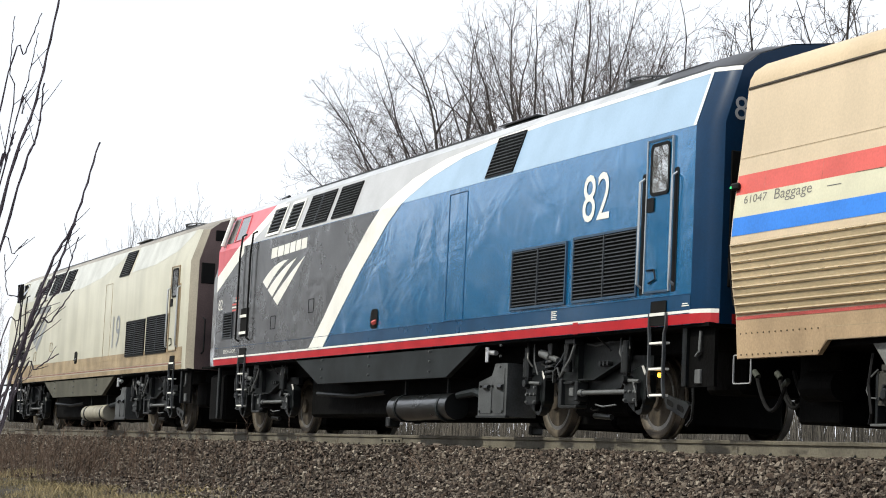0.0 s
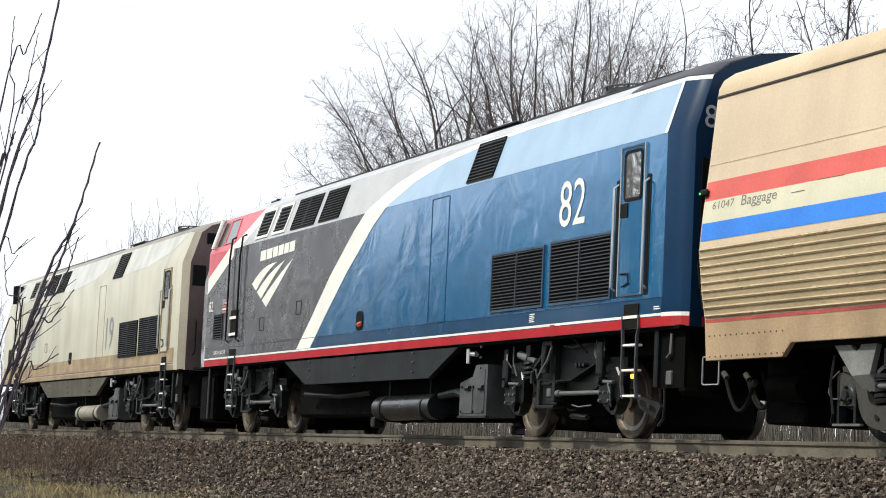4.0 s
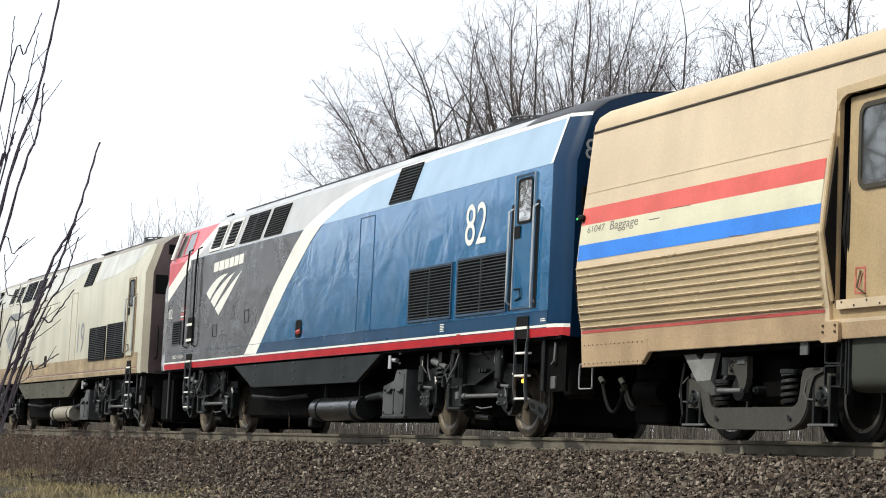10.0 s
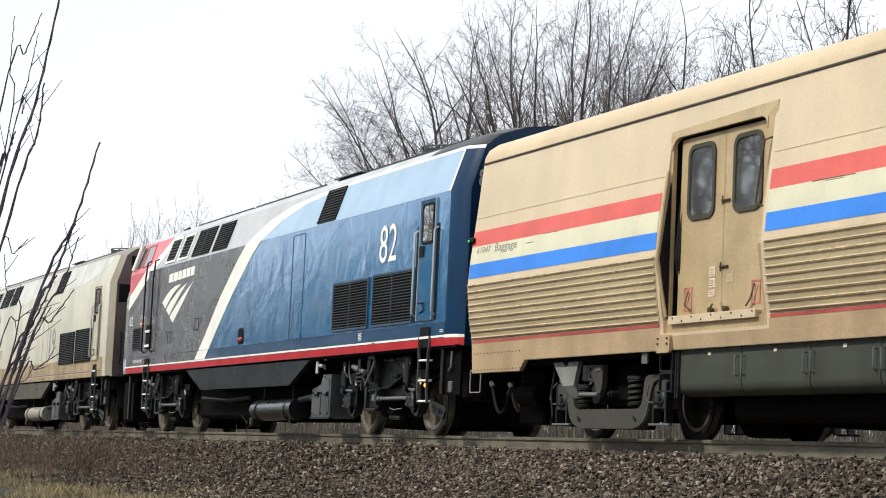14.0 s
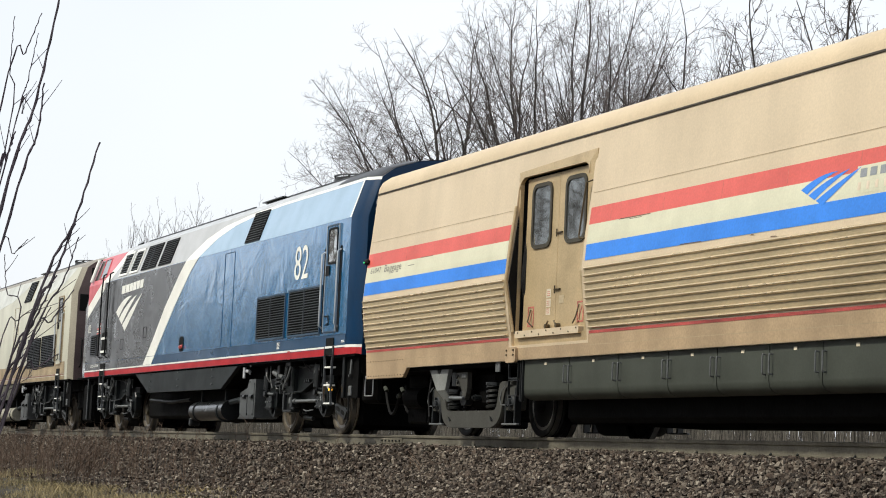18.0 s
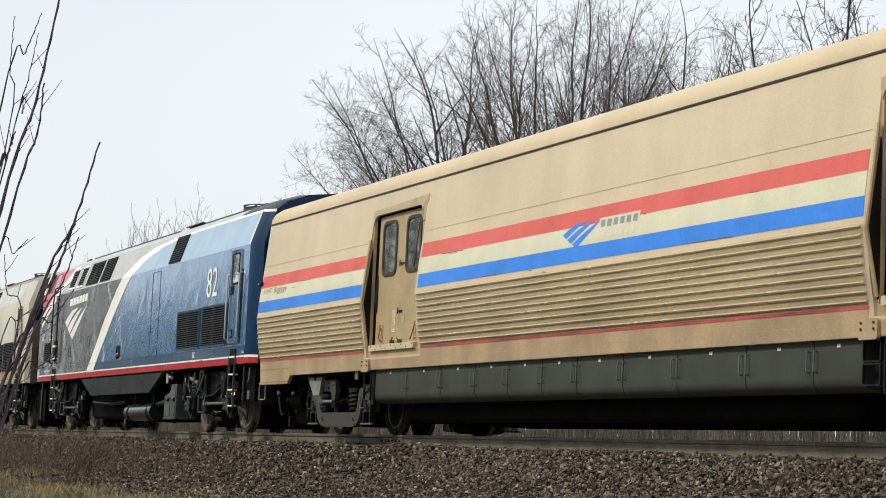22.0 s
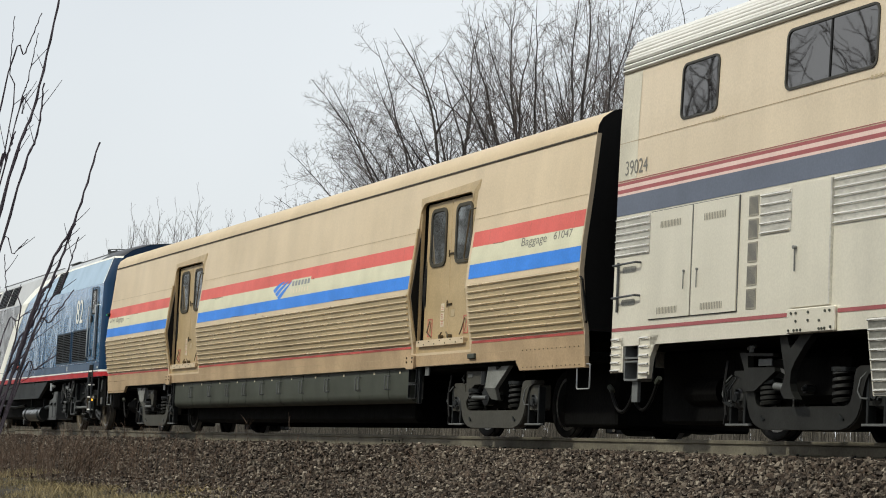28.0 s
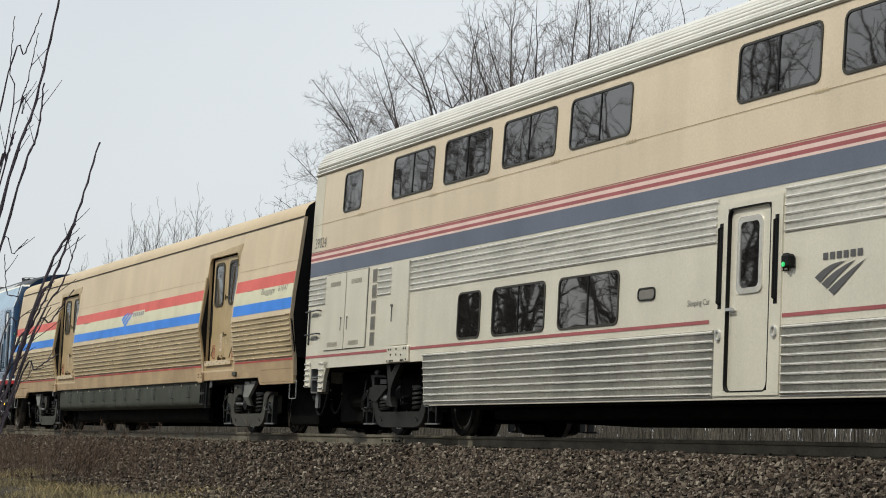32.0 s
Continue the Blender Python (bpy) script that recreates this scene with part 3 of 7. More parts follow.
        for q in (((-0.42, 0.16, 0.78), (-0.36, 0.2, 0.92), (-0.22, 0.2, 1.0), (-0.20, 0.16, 1.1)), ((0.70, 0.16, 1.28), (0.86, 0.18, 1.22), (1.0, 0.12, 1.1)), ((-1.28, 0.16, 1.28), (-1.20, 0.2, 1.05), (-1.12, 0.16, 0.95)),
                  ((0.05, 0.22, 1.22), (0.02, 0.24, 1.0), (-0.12, 0.22, 0.86)), ((1.55, 0.16, 1.26), (1.60, 0.18, 1.1), (1.52, 0.14, 0.95)), ((-0.90, 0.14, 0.98), (-0.70, 0.16, 0.95), (-0.45, 0.14, 0.98))):
            bm = bmesh.new()
            pipe(bm, [(c + a, y + s * b, z) for a, b, z in q], 0.016, 6)
            part("brake_hose", bm, M_TRUCKGREY, frame_ob)
        bm = bmesh.new()
        tube(bm, (c + 0.30, y - s * 0.05, 0.33), (c + 0.75, y - s * 0.05, 0.31), 0.035, 8)
        pipe(bm, [(c + 0.18, y - s * 0.05, 0.42), (c + 0.30, y - s * 0.02, 0.40), (c + 0.42, y - s * 0.05, 0.41)], 0.014, 6)
        part("brake_rigging", bm, M_TRUCKGREY, frame_ob)
    bm = bmesh.new()
    box(bm, c - 0.75, c + 0.75, -0.85, 0.85, 0.34, 0.92, 0.05)
    part("bolster", bm, M_UNDERSHADE, parent)
    for a in (-1.375, 1.375):
        for s in (-1, 1):
            wheel(parent, c + a, 0.482, s)


# fork bracket, its foot, brake hanger, rod and brake cylinder at the two ends of the baggage car, as (x, z) from the truck's middle
FORKS = {
    "front": ([(-1.40, 1.02), (-1.13, 1.02), (-1.04, 0.935), (-0.98, 0.915), (-0.93, 0.945), (-0.88, 1.02), (-0.63, 1.02), (-0.75, 0.69), (-1.05, 0.68)], ((-1.05, 0.68), (-0.75, 0.69), (-0.73, 0.54), (-0.97, 0.53)),
              [(-0.47, 0.93), (-0.08, 0.93), (-0.075, 0.72), (-0.10, 0.63), (-0.155, 0.555), (-0.20, 0.55), (-0.235, 0.60), (-0.26, 0.68), (-0.31, 0.735), (-0.47, 0.75)], (-0.64, -0.15), -0.36, -0.19),
    "rear": ([(0.01, 1.03), (0.25, 1.03), (0.25, 0.965), (0.275, 0.925), (0.33, 0.93), (0.52, 1.03), (0.77, 1.03), (0.25, 0.69), (-0.09, 0.70)], ((-0.09, 0.70), (0.25, 0.69), (0.13, 0.54), (-0.08, 0.55)),
             [(-0.84, 0.94), (-0.33, 0.93), (-0.32, 0.76), (-0.56, 0.75), (-0.66, 0.70), (-0.73, 0.62), (-0.80, 0.54), (-0.90, 0.54), (-0.91, 0.58), (-0.84, 0.67)], (-0.56, -0.10), -0.32, -0.70),
}


def car_truck(parent, c, fork="", tone=M_CARTRUCK):
    """Two-axle passenger truck with a low drop-centre frame centred at c."""
    hb = 1.28
    X = lambda v: c + v
    for s in (-1, 1):
        y = s * 1.22
        bm = bmesh.new()
        half = [(0.0, 0.165), (0.70, 0.165), (0.82, 0.18), (0.93, 0.225), (1.00, 0.29), (1.045, 0.37), (1.075, 0.50), (1.11, 0.63), (1.16, 0.705), (1.22, 0.728), (1.34, 0.73),
                (1.34, 0.785), (1.02, 0.785), (0.955, 0.765), (0.925, 0.70), (0.905, 0.52), (0.885, 0.44), (0.84, 0.40), (0.78, 0.385), (0.0, 0.385)]
        slab(bm, [(X(q), z) for q, z in half[1:-1]] + [(X(-q), z) for q, z in half[-2:0:-1]], y - 0.07, y + 0.07)
        bmesh.ops.bevel(bm, geom=[e for e in bm.edges if abs(e.verts[0].co.y - e.verts[1].co.y) < 1e-4], offset=0.012, segments=2, affect="EDGES")
        fr = part("truck_frame", bm, tone, parent, "dusty grey drop-centre truck side frame", smooth=True)
        for q in (-0.72, 0.74):
            bm = bmesh.new()
            slab(bm, [(X(q - 0.035), 0.315), (X(q + 0.035), 0.275), (X(q + 0.03), 0.255), (X(q - 0.03), 0.265)], y + s * 0.085, y + s * 0.06)
            part("lug", bm, M_TRUCK, fr)
        for q in (-hb, hb):
            bm = bmesh.new()
            slab(bm, rounded(X(q) - 0.17, X(q) + 0.15, 0.40, 0.725, 0.04), y + s * 0.04, y - s * 0.12)
            hub = part("axle_box", bm, tone, fr, smooth=False)
            for e in (-0.155, 0.135):
                bm = bmesh.new()
                box(bm, X(q) + e - 0.018, X(q) + e + 0.018, y + s * 0.05, y - s * 0.05, 0.205, 0.70, 0.006)
                part("pedestal_leg", bm, M_TRUCKGREY, hub)
            bm = bmesh.new()
            box(bm, X(q) - 0.21, X(q) + 0.27, y + s * 0.075, y + s * 0.03, 0.200, 0.226, 0.005)
            part("tie_bar", bm, M_PLATE, hub, "pale pedestal tie bar")
            bm = bmesh.new()
            lathe(bm, [(0.02, 0), (0.045, 0.0), (0.05, -s * 0.03), (0.09, -s * 0.035), (0.125, -s * 0.07), (0.135, -s * 0.14)], y + s * 0.085, X(q), 0.50, 18)
            part("bearing_cap", bm, M_TRUCKGREY, hub, smooth=True)
            for k in range(3):
                g = radians(90 + 120 * k)
                bm = bmesh.new()
                tube(bm, (X(q) + 0.078 * math.cos(g), y + s * 0.04, 0.50 + 0.078 * math.sin(g)), (X(q) + 0.078 * math.cos(g), y + s * 0.085, 0.50 + 0.078 * math.sin(g)), 0.017, 6)
                part("bolt", bm, M_TRUCKGREY, hub)
            bm = bmesh.new()
            pipe(bm, [(X(q) - 0.12, y + s * 0.06, 0.74), (X(q) - 0.24, y + s * 0.07, 0.66), (X(q) - 0.27, y + s * 0.08, 0.54), (X(q) - 0.22, y + s * 0.08, 0.47), (X(q) - 0.13, y + s * 0.06, 0.465)], 0.009, 5)
            part("sensor_cable", bm, M_PLATE, hub)
        for q, top_z in ((0.64, 0.74), (-0.70, 0.66)):
            # springs take the darker steel, so that their colour holds the frame's shadow
            bm = bmesh.new()
            coil(bm, X(q), y + s * 0.0, 0.40, top_z, 0.088, 0.027, 5)
            part("spring", bm, M_SLEEPTRUCK, fr, smooth=True)
            bm = bmesh.new()
            tube(bm, (X(q), y, top_z), (X(q), y, top_z + 0.04), 0.12, 14)
            part("spring_seat", bm, M_TRUCKGREY, fr, smooth=True)
        if fork:
            bm = bmesh.new()
            plate, foot, arm, rod, drum, tag = FORKS[fork]
            slab(bm, [(X(q), z) for q, z in plate], y + s * 0.15, y + s * 0.09)
            fk = part("fork_bracket", bm, M_FORK, fr, "pale grey forked bracket")
            bm = bmesh.new()
            lo, hi = (y + s * 0.05, y + s * 0.0), (y + s * 0.149, y + s * 0.10)
            (x0, z0), (x1, z1), (x2, z2), (x3, z3) = foot
            loft(bm, [[(X(x0), hi[0], z0), (X(x1), hi[0], z1), (X(x1), hi[1], z1), (X(x0), hi[1], z0), (X(x0), hi[0], z0)],
                      [(X(x3), lo[0], z3), (X(x2), lo[0], z2), (X(x2), lo[1], z2), (X(x3), lo[1], z3), (X(x3), lo[0], z3)]])
            part("bracket_foot", bm, M_FORK, fk)
            bm = bmesh.new()
            slab(bm, [(X(q), z) for q, z in arm], y + s * 0.10, y + s * 0.03)
            hg = part("brake_hanger", bm, tone, fr, "grey cast brake hanger")
            bm = bmesh.new()
            box(bm, X(tag) - 0.075, X(tag) + 0.075, y + s * 0.112, y + s * 0.095, 0.85, 0.90, 0.004)
            part("label_plate", bm, M_PLATE, hg)
            bm = bmesh.new()
            pipe(bm, [(X(tag - 0.17), y + s * 0.12, 0.89), (X(tag - 0.21), y + s * 0.13, 0.84), (X(tag - 0.16), y + s * 0.13, 0.80), (X(tag - 0.18), y + s * 0.12, 0.77)], 0.012, 6)
            part("handle", bm, M_TRUCKGREY, hg)
            bm = bmesh.new()
            q = arm[0][0] - 0.06 if fork == "front" else arm[1][0] + 0.07
            tube(bm, (X(q), y + s * 0.08, 0.74), (X(q), y + s * 0.08, 0.93), 0.055, 12)
            part("damper", bm, M_TRUCKGREY, hg, smooth=True)
            bm = bmesh.new()
            tube(bm, (X(rod[0]), y + s * 0.11, 0.575), (X(rod[1]), y + s * 0.11, 0.57), 0.028, 10)
            part("anchor_rod", bm, M_PLATE, fr, smooth=True)
            bm = bmesh.new()
            tube(bm, (X(drum), y - s * 0.08, 0.60), (X(drum), y + s * 0.03, 0.60), 0.13, 18)
            part("brake_cylinder", bm, M_TRUCKGREY, fr, smooth=True)
        else:
            bm = bmesh.new()
            slab(bm, [(X(q), z) for q, z in ((-1.15, 0.97), (-0.48, 0.945), (-0.48, 0.915), (-0.98, 0.932), (-0.97, 0.81), (-0.45, 0.80), (-0.43, 0.76), (-0.84, 0.56), (-1.06, 0.56), (-1.05, 0.80))], y + s * 0.12, y + s * 0.05)
            hg = part("brake_hanger", bm, tone, fr, "grey cast bracket with an open window")
            bm = bmesh.new()
            box(bm, X(-0.72) - 0.13, X(-0.72) + 0.13, y + s * 0.07, y + s * 0.05, 0.825, 0.90, 0.004)
            part("label_plate", bm, M_PLATE, hg)
            bm = bmesh.new()
            tube(bm, (X(-0.95), y + s * 0.09, 0.97), (X(-0.95), y + s * 0.09, 1.04), 0.03, 8)
            tube(bm, (X(-1.02), y + s * 0.09, 1.01), (X(-0.88), y + s * 0.09, 1.03), 0.022, 8)
            part("cock", bm, M_PLATE, hg)
            bm = bmesh.new()
            tube(bm, (X(-0.33), y + s * 0.17, 0.60), (X(-0.08), y + s * 0.17, 0.58), 0.04, 10)
            part("anchor_rod", bm, M_PLATE, fr, smooth=True)
            for k in range(3):
                bm = bmesh.new()
                pipe(bm, [(X(-1.22 + 0.03 * k), y + s * 0.14, 0.70), (X(-1.36 + 0.03 * k), y + s * 0.16, 0.62 - 0.03 * k), (X(-1.40 + 0.04 * k), y + s * 0.15, 0.45), (X(-1.26 + 0.03 * k), y + s * 0.15, 0.40)], 0.012, 5)
                part("brake_hose", bm, M_TRUCKGREY, fr)
        bm = bmesh.new()
        tube(bm, (X(-0.05), y - s * 0.10, 0.58), (X(-0.05), y - s * 0.0, 0.58), 0.045, 10)
        tube(bm, (X(-0.05), y - s * 0.0, 0.58), (X(-0.05), y + s * 0.03, 0.58), 0.028, 6)
        part("bolster_pin", bm, M_TRUCKGREY, fr)
        bm = bmesh.new()
        pipe(bm, [(c - 1.5, y + s * 0.05, 0.9), (c - 1.52, y + s * 0.08, 0.6), (c - 1.46, y + s * 0.08, 0.32), (c - 1.52, y + s * 0.06, 0.22)], 0.018, 6)
        part("brake_hose", bm, M_BLACK, fr)
    bm = bmesh.new()
    box(bm, c - 0.50, c + 0.50, -1.12, 1.12, 0.44, 0.98, 0.08)
    part("bolster", bm, M_UNDERSHADE, parent)
    bm = bmesh.new()
    box(bm, c - 1.0, c + 1.0, -0.62, 0.62, 0.30, 0.70, 0.04)
    part("brake_gear", bm, M_UNDERSHADE, parent)
    for a in (-hb, hb):
        for s in (-1, 1):
            wheel(parent, c + a, 0.437, s, M_SHADEWHEEL)


def grille(parent, x0, x1, z0, z1, y, n, name="louvre", frame_mat=None, lean=0.0, prof=None, mid=True, fw=0.03, label="", white=False):
    """Framed grille of sloping slats over a flat black sheet painted as shade; on a canted side it follows the profile.
    """
    yy = (lambda z: -curve(prof, z)) if prof else (lambda z: y)
    bm = bmesh.new()
    o, i = rect(x0, x1, z0, z1), rect(x0 + fw, x1 - fw, z0 + fw, z1 - fw)
    ring(bm, o, i, 0, 0.06)
    for v in bm.verts:
        d = v.co.y
        v.co.y = yy(v.co.z) - 0.024 + d * 0.6
    fr = part(name, bm, frame_mat or M_SLATEDGE, parent, label)
    # flat sheet on the side, black in place of shaded depth
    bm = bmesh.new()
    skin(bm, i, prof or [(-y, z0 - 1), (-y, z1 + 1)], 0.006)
    part("recess", bm, M_HOLESHADE, fr)
    step = (z1 - z0 - 2 * fw) / n
    me = None
    for k in range(n):
        z = z0 + fw + (k + 0.5) * step
        bm = bmesh.new()
        box(bm, x0 + fw, x1 - fw, yy(z) - 0.028, yy(z) - 0.008, z - step * 0.10, z + step * 0.10)
        for v in bm.verts:
            if v.co.y > yy(z) - 0.018:
                v.co.z += step * 0.22
        part("slat", bm, M_SLAT, fr)
    if mid:
        xm = (x0 + x1) / 2
        bm = bmesh.new()
        skin(bm, rect(xm - 0.012, xm + 0.012, z0 + fw, z1 - fw), prof or [(-y, z0 - 1), (-y, z1 + 1)], 0.032, thick=0.02)
        part("divider", bm, M_SLAT, fr)
    return fr


def logo(parent, x, z, w, h, prof, material):
    """Plain emblem of three tapering blades that meet at the upper right."""
    for k in range(3):
        a0, a1 = k / 3 + 0.03, (k + 1) / 3 - 0.03
        edge = lambda u: (x + w * (0.0 + 0.42 * u), z + h * (0.62 - 0.62 * u))
        tip = (x + w * (0.62 + 0.19 * k), z + h * (0.985 - 0.0 * k))
        p0, p1 = edge(a0), edge(a1)
        mid = lambda p, b: (p[0] + (tip[0] - p[0]) * 0.45, p[1] + (tip[1] - p[1]) * 0.45 + b * h)
        q = lambda p, b, u: tuple((1 - u) ** 2 * p[i] + 2 * u * (1 - u) * mid(p, b)[i] + u * u * tip[i] for i in (0, 1))
        up, dn = 0.25 - 0.08 * k, 0.15 - 0.08 * k
        out = [q(p1, dn, u / 6) for u in range(6)] + [tip] + [q(p0, up, u / 6) for u in range(5, -1, -1)]
        bm = bmesh.new()
        skin(bm, out, prof, 0.007)
        part("emblem_blade", bm, material, parent)


# ---- locomotives ----
LOCO_MID = -29.62
LP = [(1.49, 1.30), (1.50, 1.46), (1.50, 3.50), (1.275, 4.17), (1.05, 4.33), (0.6, 4.48), (0.0, 4.56)]


def locomotive(name, x, old, label):
    """Streamlined diesel with canted upper sides; x is the middle of its length on the track."""
    top = _placed(name, (x, 0, 0), label, "locomotive", "locomotives of the train", "")
    L = lambda v: v - LOCO_MID
    base = M_CREAM if old else M_BLUE

    def sec(xx, w, roof=1.0, lift=0.0, half=LP):
        pts = mirrored([(y * w, z if z <= 3.5 else 3.5 + (z - 3.5) * roof + lift) for y, z in half])
        return [(L(xx), y, z) for y, z in pts]

    # body shell below the roof line, then the roof
    rear = [(-19.42, 0.90), (-19.48, 0.945), (-19.60, 0.985), (-19.80, 1.0)]
    turns = [(*rear[k + 1], *rear[k]) for k in (2, 1, 0)]
    stations = [sec(a, w, 0.97 if w < 1 else 1) for a, w in rear]
    stations += [sec(-24.0, 1), sec(-30.0, 1), sec(-36.4, 1), sec(-38.08, 1)]
    nose = [(-38.62, 1.0, 0.30), (-38.95, 0.93, 0.0), (-39.45, 0.78, -0.25)]
    for a, w, r in nose:
        z_top = 3.5 + max(r, 0) * 0.9
        pts = []
        for y, z in mirrored(LP):
            zz = z if z <= 1.5 else 1.46 + (z - 1.46) * ((z_top if r >= 0 else 2.9) - 1.46) / (4.56 - 1.46)
            pts.append((L(a), y * w, zz))
        stations.append(pts)
    n = len(stations[0])
    k0 = 3
    ks = 2 if old else 3
    # rear corners take darker copies of the side paint that hold their shade
    for nm, lo, hi, mt, f0, f1 in (("body_side", 0, k0, base, ks, 8), ("roof", k0, n - 1 - k0, M_OLDROOF if old else M_ROOF, 0, None), ("body_side", n - 1 - k0, n - 1, base, ks, 8), ("nose_side", 0, k0, base if old else M_CHAR, 7, None), ("nose_side", n - 1 - k0, n - 1, base if old else M_CHAR, 7, None),
                                   ("rear_corner", 0, k0, M_CORNER if old else M_SHADEBLUE, 0, ks + 1), ("rear_corner", n - 1 - k0, n - 1, M_CORNER if old else M_SHADEBLUE, 0, ks + 1)):
        bm = bmesh.new()
        loft(bm, [s[lo:hi + 1] for s in stations[f0:f1]])
        part(nm, bm, mt, top, smooth=True)
    bm = bmesh.new()
    bm.faces.new([bm.verts.new(p) for p in stations[-1]])
    part("nose_front", bm, base, top)
    bm = bmesh.new()
    bm.faces.new([bm.verts.new(p) for p in stations[0]])
    end = part("end_wall", bm, M_SOOTSHADE if old else M_SHADEBLUE, top, "sooty brown rear end with painted shade" if old else "blue rear end with shade painted in")
    # underframe and gear blocks, in the black that holds the underbody shade
    bm = bmesh.new()
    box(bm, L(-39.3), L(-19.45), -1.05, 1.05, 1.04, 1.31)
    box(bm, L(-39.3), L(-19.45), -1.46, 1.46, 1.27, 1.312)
    part("underframe", bm, M_UNDERSHADE, top)
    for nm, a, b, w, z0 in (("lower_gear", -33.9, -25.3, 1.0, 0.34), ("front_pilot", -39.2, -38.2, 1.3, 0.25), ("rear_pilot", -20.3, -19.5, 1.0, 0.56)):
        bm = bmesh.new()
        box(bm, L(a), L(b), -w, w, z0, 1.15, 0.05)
        part(nm, bm, M_UNDERSHADE, top)

    def deck(nm, outline, off, mt, lab="", prof=LP):
        bm = bmesh.new()
        skin(bm, [(L(a), b) for a, b in outline], prof, off)
        return part(nm, bm, mt, top, lab)

    if not old:
        # sweeping white band: left and right edge as (x, z)
        left = [(-32.72, 1.46), (-32.0, 1.97), (-31.15, 2.62), (-30.1, 3.27), (-29.45, 3.60), (-28.6, 3.88), (-27.5, 4.05), (-26.0, 4.13), (-24.0, 4.165)]
        right = [(-32.0, 1.46), (-31.3, 1.97), (-30.35, 2.62), (-29.25, 3.27), (-28.6, 3.56), (-27.8, 3.82), (-26.8, 3.99), (-25.6, 4.075), (-24.0, 4.115)]
        deck("charcoal_panel", [(-38.36, 1.63), (-32.43, 1.63), *[(a + 0.05, b) for a, b in left[1:4]], (-29.62, 3.495), (-36.6, 3.495), (-38.36, 2.75)], 0.0035, M_CHAR)
        deck("charcoal_sill_panel", [(-38.36, 1.46), (-32.68, 1.46), (-32.46, 1.63), (-38.36, 1.63)], 0.0035, M_CHAR)
        deck("grey_upper_panel", [(-36.34, 3.505), (-29.58, 3.505), *[(a + 0.05, b) for a, b in left[4:]], (-24.0, 4.168), (-35.02, 4.168)], 0.0035, M_SILVERGREY)
        deck("light_blue_upper_panel", [(-28.72, 3.505), (-19.80, 3.505), (-19.80, 4.12), (-24.0, 4.12), *[(a - 0.05, b) for a, b in right[:3:-1]][1:]], 0.0035, M_LIGHTBLUE)
        deck("sweeping_band", right + left[::-1], 0.006, M_WHITE, "broad white sweeping band")
        deck("eave_line", [(-24.0, 4.115), (-19.80, 4.115), (-19.80, 4.165), (-24.0, 4.165)], 0.006, M_WHITE)
        deck("corner_line", [(-19.86, 3.505), (-19.80, 3.505), (-19.80, 4.115), (-19.86, 4.115)], 0.0065, M_WHITE)
        deck("lower_navy_panel", [(-31.9, 1.46), (-19.80, 1.46), (-19.80, 1.63), (-31.66, 1.63)], 0.0035, M_DEEPBLUE)
        deck("cab_red_panel", [(-38.38, 3.02), (-36.55, 3.70), (-35.55, 4.168), (-38.05, 4.168), (-38.38, 3.72)], 0.0055, M_CABRED, "faded red cab panel")
        deck("cab_white_stripe", [(-38.38, 2.72), (-36.35, 3.50), (-35.0, 4.168), (-35.55, 4.168), (-36.55, 3.70), (-38.38, 3.02)], 0.006, M_WHITE)
        deck("sill_white_line", rect(-38.38, -19.80, 1.425, 1.455), 0.007, M_WHITE)
        deck("sill_red_band", rect(-38.38, -19.80, 1.305, 1.415), 0.007, M_RED, "bright red sill band")
        deck("sill_joint_plate", rect(-22.70, -22.56, 1.298, 1.44), 0.0095, M_RED)
        bm = bmesh.new()
        for a, w, b, w2 in turns:
            ys = [-1.508 * w, -1.508 * w2]
            bm.faces.new([bm.verts.new(p) for p in ((L(a), ys[0], 1.305), (L(b), ys[1], 1.305), (L(b), ys[1], 1.415), (L(a), ys[0], 1.415))])
        bm.faces.new([bm.verts.new(p) for p in ((L(-19.416), -1.2, 1.305), (L(-19.416), 1.2, 1.305), (L(-19.416), 1.2, 1.415), (L(-19.416), -1.2, 1.415))])
        part("rear_red_band", bm, M_RED, top)
        bm = bmesh.new()
        for a, w, b, w2 in turns:
            ys = [-1.508 * w, -1.508 * w2]
            bm.faces.new([bm.verts.new(p) for p in ((L(a), ys[0], 1.415), (L(b), ys[1], 1.415), (L(b), ys[1], 1.46), (L(a), ys[0], 1.46))])
        part("rear_white_line", bm, M_WHITE, top)
        bm = bmesh.new()
        for a, w, b, w2 in turns:
            q = [(L(x), -(1.275 + (0.018 if z < 4.13 else 0.002)) * k, (z if k == 1 else 3.5 + (z - 3.5) * 0.97) + 0.004) for x, k, z in ((a, w, 4.118), (b, w2, 4.118), (b, w2, 4.166), (a, w, 4.166))]
            bm.faces.new([bm.verts.new(p) for p in q])
        part("rear_eave_line", bm, M_WHITE, top)
        # black roof cap at the rear end
        bm = bmesh.new()
        caps = []
        for a, w in rear[::-1]:
            pts = mirrored([(y * w, (z if w == 1 else 3.5 + (z - 3.5) * 0.97) + 0.012) for y, z in LP[3:]])
            caps.append([(L(a), y, z) for y, z in pts])
        caps.insert(0, [(L(-21.2), y, z + 0.012) for y, z in mirrored(LP[3:])])
        loft(bm, caps)
        part("roof_cap", bm, M_BLACKROOF, top, "black curved rear roof cap", smooth=True)
        lettering("82", L(-22.56), L(-21.84), 2.65, 3.23, -1.507, top, M_WHITE, "number", "large white road number", lean=0.03)
        lettering("82", L(-38.22), L(-37.95), 2.36, 2.56, -1.507, top, M_WHITE, "number")
